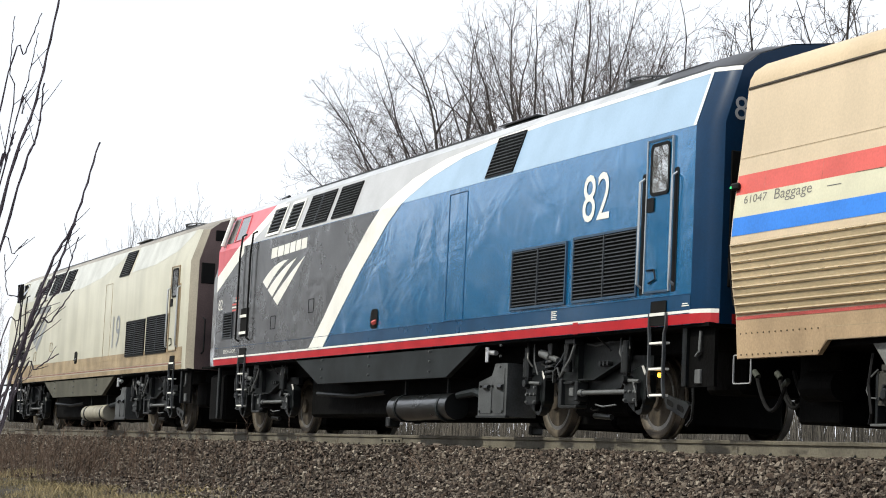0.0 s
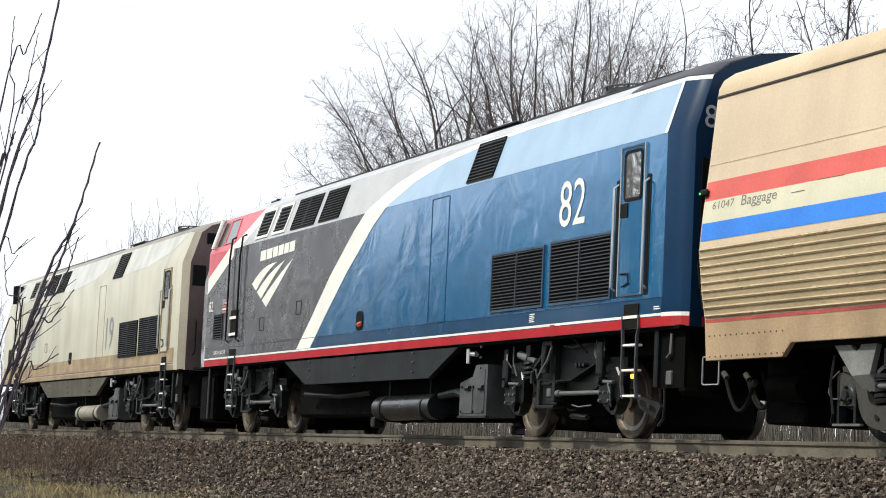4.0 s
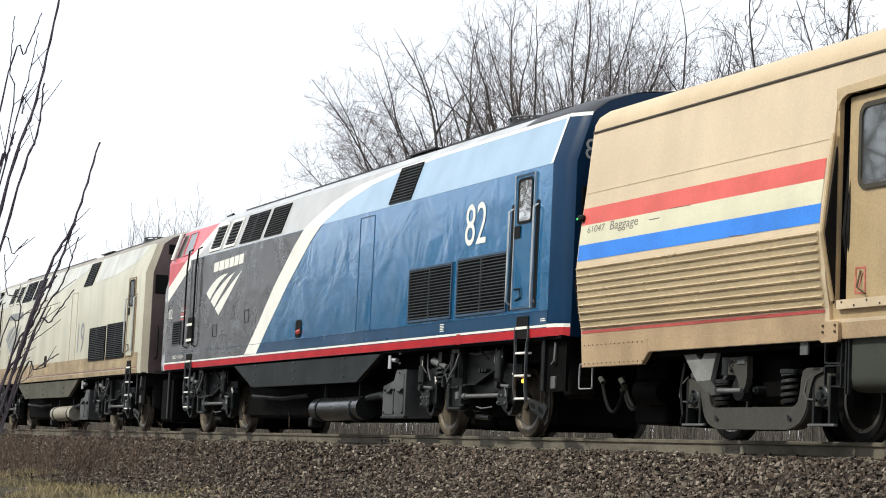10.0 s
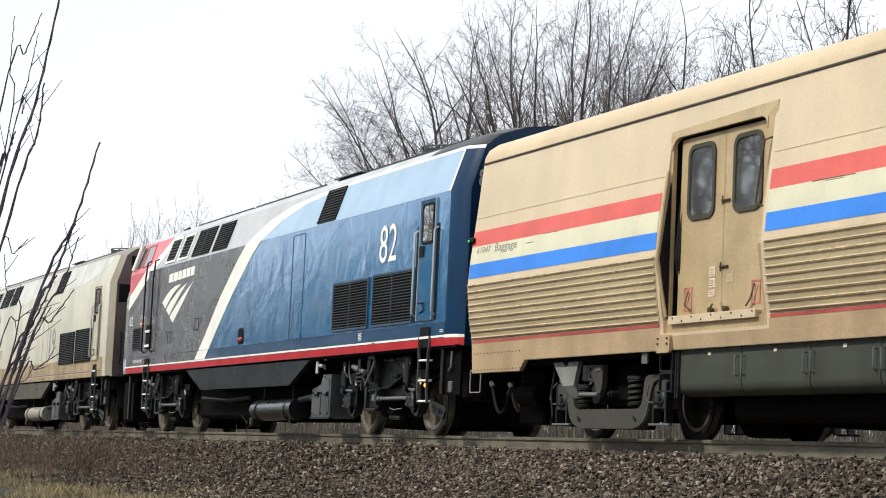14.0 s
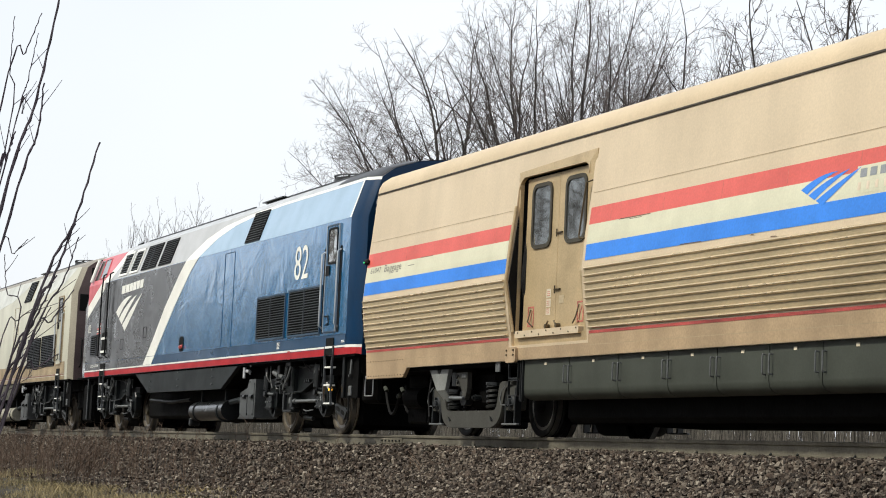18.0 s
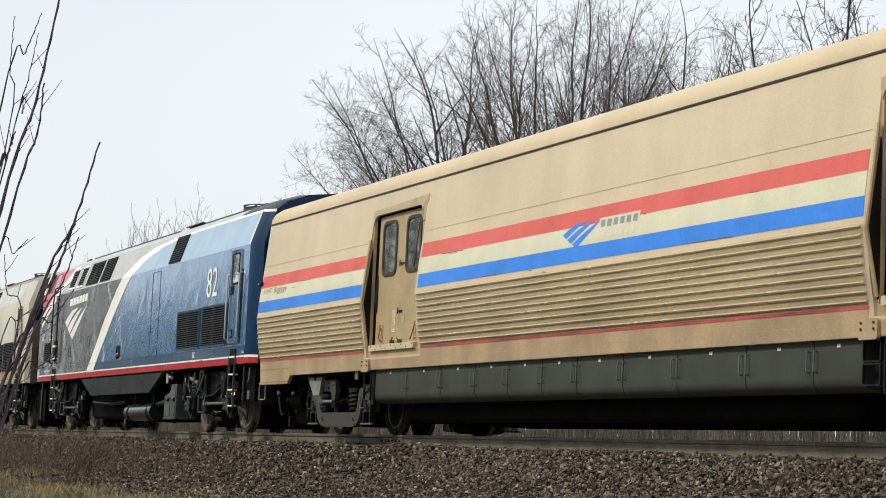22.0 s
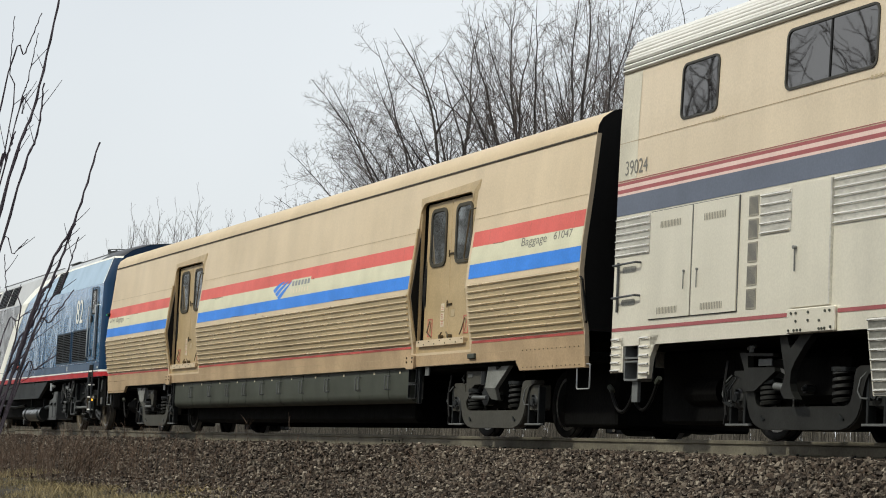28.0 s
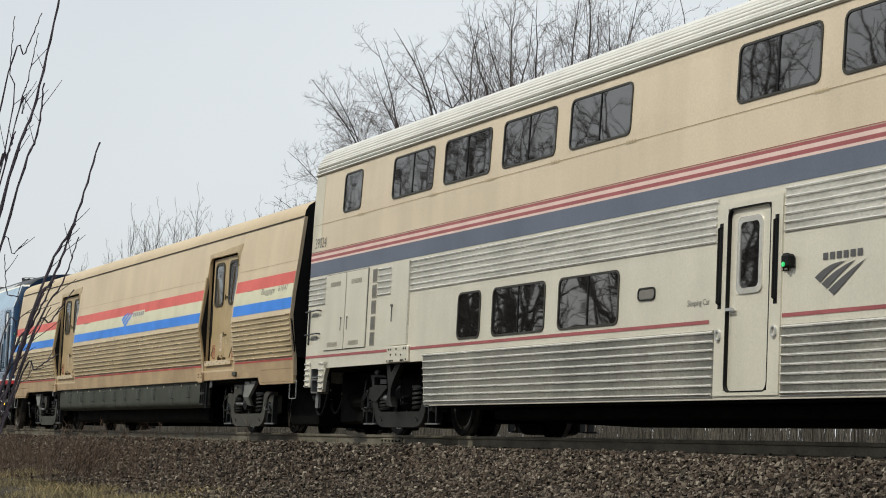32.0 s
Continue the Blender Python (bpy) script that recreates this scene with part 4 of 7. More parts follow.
        bars = [(-35.05, -34.72), (-34.68, -34.36), (-34.32, -34.04), (-34.0, -33.72), (-33.68, -33.42), (-33.38, -33.1)]
        for i, (a, b) in enumerate(bars):
            deck("nameplate_bar", [(a, 3.13 + 0.008 * i), (b, 3.14 + 0.008 * i), (b + 0.03, 3.32 + 0.008 * i), (a + 0.03, 3.31 + 0.008 * i)], 0.007, M_WHITE)
        logo(top, L(-35.5), 2.26, 2.35, 0.80, LP, M_WHITE)
        lettering("BEECH GROVE", L(-37.72), L(-36.95), 1.52, 1.585, -1.508, top, M_WHITE, "lettering")
        for i in range(5):
            deck("flag_stripe", rect(-37.3, -36.9, 2.30 + 0.056 * i, 2.33 + 0.056 * i), 0.007, M_WHITE if i % 2 else M_BANDRED)
        deck("flag_stripe", rect(-37.3, -37.1, 2.47, 2.56), 0.0085, M_STEELBLUE)
        for a, h in ((-23.32, 5), (-19.98, 2)):
            for i in range(h):
                deck("stencil_bar", rect(a, a + 0.16 - 0.03 * (i % 2), 1.50 + 0.024 * i, 1.512 + 0.024 * i), 0.008, M_WHITE)
    else:
        deck("brown_sill_band", rect(-38.38, -19.80, 1.46, 1.76), 0.004, M_BROWN, "dirty brown sill band")
        deck("rust_line", rect(-38.38, -19.80, 1.42, 1.45), 0.006, M_RUST)
        deck("brown_lower_band", rect(-38.38, -19.80, 1.305, 1.40), 0.006, M_BROWN)
        deck("upper_silver_panel", [(-37.6, 3.52), (-29.5, 3.52), (-27.6, 3.66), (-26.2, 3.95), (-25.4, 4.165), (-37.4, 4.165)], 0.004, M_PALEBLUE)
        deck("upper_silver_panel", [(-24.5, 3.58), (-22.4, 3.62), (-20.9, 3.80), (-20.1, 4.08), (-20.0, 4.165), (-24.6, 4.165)], 0.004, M_PALEBLUE)
        lettering("19", L(-25.95), L(-25.25), 1.92, 2.66, -1.507, top, M_STEELBLUE, "number", "tall slate road number", lean=0.04)
        bars = [(-35.05, -34.72), (-34.68, -34.36), (-34.32, -34.04), (-34.0, -33.72), (-33.68, -33.42), (-33.38, -33.1)]
        for a, b in bars:
            deck("nameplate_bar", rect(a, b, 3.12, 3.30), 0.007, M_STEELBLUE)
        logo(top, L(-35.5), 2.10, 2.3, 0.85, LP, M_STEELBLUE)
        bm = bmesh.new()
        for z0, z1, y0 in ((3.04, 3.46, -1.30), (3.92, 4.14, -1.04), (1.34, 1.58, -1.14)):
            if z0 > 3.04 or z0 < 2:
                bm = bmesh.new()
            box(bm, L(-19.44), L(-19.40), y0, y0 + 0.28, z0, z1, 0.01)
            part("rear_vent", bm, M_HOLESHADE, end)

    # rear wall details: end window, number, hand irons
    lettering("19" if old else "82", 0, 0.34, 3.60 if old else 3.54, 3.82 if old else 3.80, 0, end, M_LETTER if old else M_SILVERGREY, "number")
    num = end.children[-1]
    for v in num.data.vertices:
        v.co = (L(-19.405), (-1.25 if not old else -1.09) + v.co.x, v.co.z)
    if not old:
        bm = bmesh.new()
        box(bm, L(-19.44), L(-19.41), -1.27, -0.6, 1.7, 3.2, 0.01)
        part("rear_vent", bm, M_HOLESHADE, end)
    bm = bmesh.new()
    pipe(bm, [(L(-19.36), -1.22, 1.62), (L(-19.22), -1.22, 1.66), (L(-19.22), -1.22, 2.3), (L(-19.36), -1.22, 2.34)], 0.018)
    part("hand_iron", bm, M_BLACK, end)
    bm = bmesh.new()
    box(bm, L(-19.44), L(-19.2), -0.45, 0.45, 1.3, 3.2, 0.05)
    part("rear_door_frame", bm, M_BLACK, end)
    for a, b in ((-19.5, -18.97), (-40.1, -39.2)):
        bm = bmesh.new()
        box(bm, L(a), L(b), -0.14, 0.14, 0.78, 1.02, 0.03)
        part("coupler", bm, M_TRUCK, top)
    for q in (-0.55, -0.35, 0.35, 0.55):
        bm = bmesh.new()
        hose(bm, (L(-19.5), q, 0.85), (L(-18.7), q, 0.85), 0.40)
        part("air_hose", bm, M_BLACK, top)
    # grilles
    fm = M_BLACK if old else M_SLATEDGE
    grille(top, L(-24.57), L(-22.93), 1.68, 2.47, -1.503, 17, "louvre", fm, label="dark slatted radiator louvre")
    grille(top, L(-22.75), L(-21.05), 1.68, 2.49, -1.503, 17, "louvre", fm, label="dark slatted radiator louvre")
    grille(top, L(-25.62), L(-24.72), 3.54, 4.12, 0, 11, "upper_vent", M_BLACK, prof=LP, mid=False, fw=0.02)
    wins = ((-35.5, -34.73), (-34.5, -33.77), (-33.45, -32.2), (-31.95, -30.95))
    for i, (a, b) in enumerate(wins):
        grille(top, L(a), L(b), 3.56, 4.115, 0, 7 if i < 2 else 11, "upper_vent", (M_CREAM if old else M_WHITE) if i < 2 else M_BLACK, prof=LP, mid=i == 2, fw=0.05 if i < 2 else 0.02)
    grille(top, L(-37.80), L(-37.22), 1.80, 2.29, -1.503, 9, "cab_grille", M_SLAT if not old else M_BROWN, mid=False, fw=0.025)
    # rear side door with window, rails and latch
    bm = bmesh.new()
    slab(bm, rect(L(-20.86), L(-20.30), 1.70, 3.44), -1.515, -1.49)
    door = part("side_door", bm, base, top, "narrow crew door with handrails")
    bm = bmesh.new()
    ring(bm, rounded(L(-20.79), L(-20.34), 2.80, 3.40, 0.07), rounded(L(-20.755), L(-20.375), 2.835, 3.365, 0.05), -1.528, -1.512)
    part("window_frame", bm, M_BLACK, door)
    bm = bmesh.new()
    slab(bm, rounded(L(-20.76), L(-20.37), 2.83, 3.37, 0.05), -1.520, -1.512)
    part("window_pane", bm, M_DOORGLASS if not old else M_PALEGLASS, door)
    for a in (-20.96, -20.20):
        bm = bmesh.new()
        slab(bm, rounded(L(a - 0.05), L(a + 0.05), 1.68, 3.08, 0.03), -1.507, -1.497)
        part("rail_pocket", bm, M_BLACK if not old else M_BROWN, door)
        bm = bmesh.new()
        pipe(bm, [(L(a), -1.50, 1.76), (L(a), -1.56, 1.80), (L(a), -1.56, 2.98), (L(a), -1.50, 3.02)], 0.018)
        part("handrail", bm, M_DOORRAIL, door, "dull steel handrail", smooth=True)
    bm = bmesh.new()
    box(bm, L(-20.85), L(-20.68), -1.53, -1.51, 2.62, 2.78)
    part("lock_recess", bm, M_BLACK, door)
    bm = bmesh.new()
    pipe(bm, [(L(-20.80), -1.53, 1.95), (L(-20.62), -1.53, 1.95), (L(-20.58), -1.53, 1.84), (L(-20.74), -1.53, 1.80)], 0.010, 5)
    part("latch", bm, M_BLACK, door)
    for zz in (3.44, 1.70):
        bm = bmesh.new()
        box(bm, L(-20.88), L(-20.28), -1.522, -1.50, zz - 0.012, zz + 0.012)
        part("door_trim", bm, M_SLATEDGE if not old else M_BROWN, door)
    for a in (-20.875, -20.285):
        bm = bmesh.new()
        box(bm, L(a - 0.010), L(a + 0.010), -1.526, -1.50, 1.69, 3.45)
        part("door_trim", bm, M_DOORRAIL if not old else M_BROWN, door)
    # cab door, rails, cab window and mirror
    bm = bmesh.new()
    slab(bm, rect(L(-36.70), L(-36.18), 2.42, 3.49), -1.510, -1.45)
    cab = part("cab_door", bm, M_CHAR if not old else M_CREAM, top)
    # black plate painted as the shaded hollow behind the cab steps
    bm = bmesh.new()
    slab(bm, rect(L(-36.70), L(-36.22), 1.80, 2.32), -1.512, -1.49)
    part("step_recess", bm, M_HOLESHADE, cab)
    for zz in (1.84, 2.15):
        bm = bmesh.new()
        box(bm, L(-36.68), L(-36.24), -1.54, -1.51, zz, zz + 0.05)
        part("recess_step", bm, M_WHITE, cab)
    for a in (-36.78, -36.12):
        bm = bmesh.new()
        pipe(bm, [(L(a), -1.50, 1.72), (L(a), -1.565, 1.76), (L(a), -1.565, 3.30), (L(a + 0.10), -1.56, 3.66), (L(a + 0.16), -1.50, 3.70)], 0.018)
        part("handrail", bm, M_BLACK, cab, "black cab handrail", smooth=True)
    bm = bmesh.new()
    skin(bm, [(L(-38.02), 3.62), (L(-37.60), 3.62), (L(-37.66), 4.10), (L(-38.02), 4.12)], LP, 0.009)
    cw = part("cab_window", bm, M_GLASS, top, "dark cab side window")
    bm = bmesh.new()
    skin(bm, [(L(-37.44), 3.64), (L(-36.90), 3.66), (L(-37.02), 4.09), (L(-37.50), 4.09)], LP, 0.010)
    part("sliding_pane", bm, M_PALEGLASS, cw)
    for a, b in (((-37.50, 3.62), (-37.56, 4.10)), ((-36.86, 3.64), (-36.98, 4.11)), ((-37.50, 3.63), (-36.86, 3.65)), ((-37.56, 4.10), (-36.98, 4.11))):
        bm = bmesh.new()
        pipe(bm, [(L(q), -curve(LP, z) - 0.012, z) for q, z in (a, b)], 0.012, 5)
        part("pane_frame", bm, M_CABRED if not old else M_CREAM, cw)
    bm = bmesh.new()
    if old:
        for y0, y1 in ((-1.58, -1.42), (-1.38, -1.20)):
            slab_x = [(L(-37.30), y0, 3.56), (L(-37.30), y1, 3.58), (L(-37.36), y1, 4.12), (L(-37.36), y0, 4.08)]
            front = [bm.verts.new(p) for p in slab_x]
            rear = [bm.verts.new((p[0] - 0.05, p[1], p[2])) for p in slab_x]
            bm.faces.new(front)
            bm.faces.new(rear[::-1])
            for i in range(4):
                bm.faces.new((front[i], front[(i + 1) % 4], rear[(i + 1) % 4], rear[i]))
    else:
        pipe(bm, [(L(-38.06), -1.535, 3.58), (L(-38.06), -1.36, 4.14)], 0.045, 8)
    part("mirror", bm, M_BLACK if old else M_WHITE, top, "side mirror housing")
    # hatches, panel seams, filler
    bm = bmesh.new()
    ring(bm, rounded(L(-26.83), L(-26.18), 1.64, 3.44, 0.02), rounded(L(-26.82), L(-26.19), 1.65, 3.43, 0.02), -1.5065, -1.499)
    part("access_panel", bm, M_DEEPBLUE if not old else M_BROWN, top)
    # black plate standing for the shade inside the filler opening
    bm = bmesh.new()
    slab(bm, rounded(L(-29.80), L(-29.50), 1.66, 1.96, 0.08), -1.512, -1.49)
    hole = part("filler_recess", bm, M_HOLESHADE, top, "flat black plate painted as the shaded fuel filler opening")
    bm = bmesh.new()
    tube(bm, (L(-29.60), -1.50, 1.74), (L(-29.60), -1.53, 1.78), 0.06, 10)
    part("filler_cap", bm, M_BANDRED if not old else M_PLATE, hole)
    for a, zz in ((-34.75, 1.86), (-32.7, 2.05)):
        bm = bmesh.new()
        ring(bm, rounded(L(a - 0.14), L(a + 0.14), zz, zz + 0.24, 0.02), rounded(L(a - 0.125), L(a + 0.125), zz + 0.015, zz + 0.225, 0.02), -1.509, -1.499)
        part("small_hatch", bm, M_BLACK if not old else M_BROWN, top)
    for a in (-32.1, -29.9, -27.4, -24.9):
        for zz in (1.24, 1.10, 0.96):
            bm = bmesh.new()
            tube(bm, (L(a), -1.46, zz), (L(a), -1.485, zz), 0.016, 6)
            part("bolt", bm, M_PLATE, top)
    deck("panel_seam", rect(-38.38, -19.80, 1.628, 1.636), 0.0065, M_SHADEBLUE if not old else M_BROWN)
    # tank skirt, air reservoir, battery plate
    for s in (-1, 1):
        bm = bmesh.new()
        slab(bm, [(L(-33.57), 1.31), (L(-32.29), 0.86), (L(-26.79), 0.86), (L(-25.64), 1.31)], s * 1.46, s * 1.38)
        part("fuel_tank_skirt", bm, M_SKIRT if not old else M_OLDSKIRT, top, "dark grey fuel tank side")
    bm = bmesh.new()
    slab(bm, [(L(-33.5), 1.25), (L(-32.27), 0.87), (L(-26.81), 0.87), (L(-25.7), 1.25)], -1.37, 1.37)
    part("fuel_tank", bm, M_UNDERSHADE, top)
    for s in (-1, 1):
        bm = bmesh.new()
        tube(bm, (L(-29.30), s * 1.18, 0.45), (L(-27.0), s * 1.18, 0.47), 0.19, 20)
        tube(bm, (L(-29.36), s * 1.18, 0.45), (L(-29.30), s * 1.18, 0.45), 0.15, 20, 0.19)
        res = part("air_reservoir", bm, M_RESERVOIR if not old else M_OLDTANK, top, "grey cylindrical air reservoir", smooth=True)
        for a in (-29.0, -27.35):
            bm = bmesh.new()
            tube(bm, (L(a), s * 1.18, 0.45), (L(a + 0.07), s * 1.18, 0.45), 0.205, 20)
            box(bm, L(a), L(a + 0.05), s * 1.2, s * 1.16, 0.6, 0.9)
            part("strap", bm, M_SKIRT, res)
        bm = bmesh.new()
        box(bm, L(-29.5), L(-29.36), s * 1.3, s * 1.1, 0.16, 0.32, 0.02)
        part("drain_valve", bm, M_TRUCKGREY, res)
        bm = bmesh.new()
        slab(bm, [(L(-25.88), 0.31), (L(-24.95), 0.31), (L(-24.95), 1.02), (L(-25.35), 1.02), (L(-25.45), 0.86), (L(-25.88), 0.78)], s * 1.34, s * 0.9)
        bp = part("battery_box", bm, M_BOXPLATE, top, "pale grey riveted equipment box")
        bm = bmesh.new()
        slab(bm, rounded(L(-25.80), L(-25.42), 0.36, 0.70, 0.02), s * 1.352, s * 1.33)
        part("cover_plate", bm, M_BOXPLATE, bp)
        bm = bmesh.new()
        slab(bm, rounded(L(-25.36), L(-25.02), 0.36, 0.96, 0.02), s * 1.350, s * 1.33)
        part("cover_plate", bm, M_BOXPLATE, bp)
        bm = bmesh.new()
        box(bm, L(-25.90), L(-24.93), s * 1.36, s * 1.30, 0.295, 0.325)
        part("bottom_flange", bm, M_TRUCKGREY, bp)
        for a in (-25.8, -25.4, -25.05):
            for zz in (0.38, 0.72):
                bm = bmesh.new()
                tube(bm, (L(a), s * 1.33, zz), (L(a), s * 1.36, zz), 0.02, 6)
                part("bolt", bm, M_TRUCK, bp)
        for a in (-25.6, -25.15):
            bm = bmesh.new()
            tube(bm, (L(a), s * 1.36, 0.70), (L(a + 0.12), s * 1.36, 0.70), 0.04, 8)
            part("clamp", bm, M_TRUCKGREY, bp)
        bm = bmesh.new()
        tube(bm, (L(-25.55), s * 1.36, 1.18), (L(-25.3), s * 1.36, 1.16), 0.035, 8)
        tube(bm, (L(-25.5), s * 1.4, 1.24), (L(-25.5), s * 1.4, 1.04), 0.03, 8)
        part("cock", bm, M_CHROME, top)
    for q, r in ((((-33.0, 0.72), (-31.2, 0.66), (-29.8, 0.70)), 0.035), (((-26.9, 0.62), (-26.3, 0.66), (-25.95, 0.60)), 0.06)):
        bm = bmesh.new()
        pipe(bm, [(L(a), -1.2, z) for a, z in q], r, 8)
        part("cable_pipe", bm, M_SKIRT, top)
    # ladders at both ends, rear lamp, pilot plate
    for a, b in ((-20.72, -20.30), (-36.70, -36.26)):
        bm = bmesh.new()
        for pts in (((a + 0.0, 1.45), (a + 0.022, 1.45), (a + 0.022, 1.30), (a + 0.042, 1.14), (a + 0.042, 0.66), (a + 0.10, 0.50), (a + 0.075, 0.50), (a + 0.018, 0.66), (a + 0.018, 1.14), (a + 0.0, 1.30)),
                    ((b - 0.022, 1.45), (b + 0.0, 1.45), (b + 0.0, 1.30), (b - 0.035, 1.22), (b - 0.035, 0.66), (b + 0.005, 0.50), (b - 0.02, 0.50), (b - 0.06, 0.66), (b - 0.06, 1.22), (b - 0.022, 1.30))):
            slab(bm, [(L(q), z) for q, z in pts], -1.53, -1.495)
        lad = part("ladder", bm, M_LADDER, top, "slim grey boarding ladder with bright steps")
        for zz in (0.515, 0.81, 1.10):
            bm = bmesh.new()
            box(bm, L(a) + 0.045, L(b) - 0.04, -1.527, -1.44, zz, zz + 0.028, 0.005)
            part("step", bm, M_WHITE, lad, "white-edged steel step")
        # black plate painted as the shaded toe hollow
        bm = bmesh.new()
        slab(bm, rounded(L(a + 0.03), L(b - 0.03), 1.31, 1.59, 0.02), -1.517, -1.49)
        part("toe_recess", bm, M_HOLESHADE, lad)
        bm = bmesh.new()
        box(bm, L(a) + 0.035, L(b) - 0.035, -1.53, -1.50, 1.42, 1.455)
        part("step", bm, M_WHITE, lad)
    bm = bmesh.new()
    tube(bm, (L(-20.50), -1.44, 0.758), (L(-20.50), -1.485, 0.758), 0.026, 12)
    part("marker_lamp", bm, M_AMBER if not old else M_PLATE, top, "small glowing amber lamp")
    bm = bmesh.new()
    R = lambda v: L(-23.145 + v)
    slab(bm, [(R(2.43), 0.53), (R(2.52), 0.545), (R(2.98), 0.465), (R(3.03), 0.42), (R(2.91), 0.28), (R(2.52), 0.40)], -1.30, -1.26)
    guard = part("rail_guard", bm, M_TRUCKGREY, top)
    for q, zz in ((2.60, 0.452), (2.84, 0.392)):
        # dark patch on the guard, painted as a shaded hole
        bm = bmesh.new()
        slab(bm, [(x + 0.0, z - 0.30 * (x - R(q))) for x, z in rounded(R(q) - 0.075, R(q) + 0.075, zz - 0.032, zz + 0.032, 0.031)], -1.304, -1.295)
        part("lightening_hole", bm, M_HOLESHADE, guard)
    bm = bmesh.new()
    pipe(bm, [(R(3.18), -1.34, 0.66), (R(3.18), -1.33, 0.46), (R(3.12), -1.31, 0.28), (R(2.95), -1.28, 0.20)], 0.016, 6)
    part("sand_pipe", bm, M_TRUCKGREY, top, smooth=True)
    bm = bmesh.new()
    box(bm, R(3.04), R(3.13), -1.42, -1.30, 0.62, 1.305, 0.01)
    part("end_post", bm, M_TRUCK, top)
    bm = bmesh.new()
    slab(bm, [(R(3.13), 0.62), (R(3.68), 0.62), (R(3.68), 1.305), (R(3.13), 1.305)], -1.37, -1.33)
    part("end_plate", bm, M_UNDERSHADE, top, "dark end sheet beside the coupler")
    bm = bmesh.new()
    box(bm, R(3.30), R(3.42), -1.40, -1.36, 0.65, 0.81, 0.01)
    pipe(bm, [(R(3.42), -1.40, 1.23), (R(3.42), -1.41, 1.00), (R(3.33), -1.40, 0.955)], 0.019, 6)
    part("uncoupling_lever", bm, M_PLATE, top)
    bm = bmesh.new()
    box(bm, L(-38.3), L(-38.2), -1.42, -1.36, 0.30, 1.3, 0.01)
    part("end_post", bm, M_TRUCK, top)
    # roof gear
    bm = bmesh.new()
    box(bm, L(-26.52), L(-25.42), -0.85, 0.85, 4.36, 4.445, 0.02)
    part("exhaust_hatch", bm, M_TRUCKGREY, top, "raised roof exhaust hatch")
    bm = bmesh.new()
    box(bm, L(-26.62), L(-25.36), -0.9, 0.9, 4.445, 4.465, 0.006)
    part("hatch_lid", bm, M_TRUCK, top)
    # open fan guard standing on short posts
    cx = L(-22.95)
    turn = [(cx + 0.46 * math.cos(g * math.pi / 12), 0.46 * math.sin(g * math.pi / 12) - 0.25) for g in range(25)]
    bm = bmesh.new()
    tube(bm, (cx, -0.25, 4.40), (cx, -0.25, 4.565), 0.48, 24, 0.46)
    fan = part("roof_fan", bm, M_TRUCKGREY, top, "round roof fan with an open guard", smooth=True)
    bm = bmesh.new()
    pipe(bm, [(a, b, 4.60) for a, b in turn], 0.014, 6)
    part("guard_ring", bm, M_LADDER, fan)
    for a, b in turn[:24:3]:
        bm = bmesh.new()
        tube(bm, (a, b, 4.54), (a, b, 4.60), 0.014, 6)
        part("guard_post", bm, M_TRUCK, fan)
    for k in range(-3, 4):
        w = math.sqrt(0.46 ** 2 - (0.13 * k) ** 2)
        bm = bmesh.new()
        tube(bm, (cx - w, 0.13 * k - 0.25, 4.605), (cx + w, 0.13 * k - 0.25, 4.605), 0.008, 6)
        part("guard_bar", bm, M_LADDER, fan)
    for a, b in ((-34.6, -30.8), (-30.6, -26.6), (-24.6, -20.4)):
        bm = bmesh.new()
        box(bm, L(a), L(b), -1.05, -1.0, 4.33, 4.36)
        part("roof_seam", bm, M_TRUCKGREY, top)
    bm = bmesh.new()
    box(bm, L(-37.25), L(-37.1), -0.65, -0.55, 4.42, 4.49, 0.01)
    tube(bm, (L(-37.4), -0.6, 4.52), (L(-37.0), -0.6, 4.52), 0.025, 8, 0.04)
    tube(bm, (L(-37.2), -0.6, 4.4), (L(-37.2), -0.6, 4.53), 0.02, 8)
    part("horn", bm, M_TRUCK, top)
    loco_truck(top, L(-23.145))
    loco_truck(top, L(-36.10))
    return top


loco_new = locomotive("locomotive", LOCO_MID, False, "glossy blue and charcoal diesel locomotive with a white sweeping band")
loco_old = locomotive("locomotive", LOCO_MID - 20.90, True, "weathered cream diesel locomotive with a dirty brown sill band")


# ---- baggage car ----
BAG_MID = -6.48
BP = [(1.47, 0.88), (1.50, 1.34), (1.55, 1.60), (1.60, 2.06), (1.572, 2.43), (1.50, 3.05), (1.43, 3.76)]
BROOF = [(1.43, 3.76), (1.415, 3.86), (1.36, 3.96), (1.22, 4.06), (0.9, 4.15), (0.45, 4.20), (0.0, 4.22)]


def car_end(parent, x, x2, prof, z0, mt):
    """Flat end wall at x, thick towards x2, with a raised dark passage frame."""
    bm = bmesh.new()
    pts = [(p[0], p[1]) for p in mirrored(prof)]
    a = [bm.verts.new((x, y, max(z, z0))) for y, z in pts]
    b = [bm.verts.new((x2, y, max(z, z0))) for y, z in pts]
    bm.faces.new(a)
    bm.faces.new(b[::-1])
    for i in range(len(a)):
        j = (i + 1) % len(a)
        bm.faces.new((a[i], a[j], b[j], b[i]))
    return part("end_wall", bm, mt, parent, "black end wall")


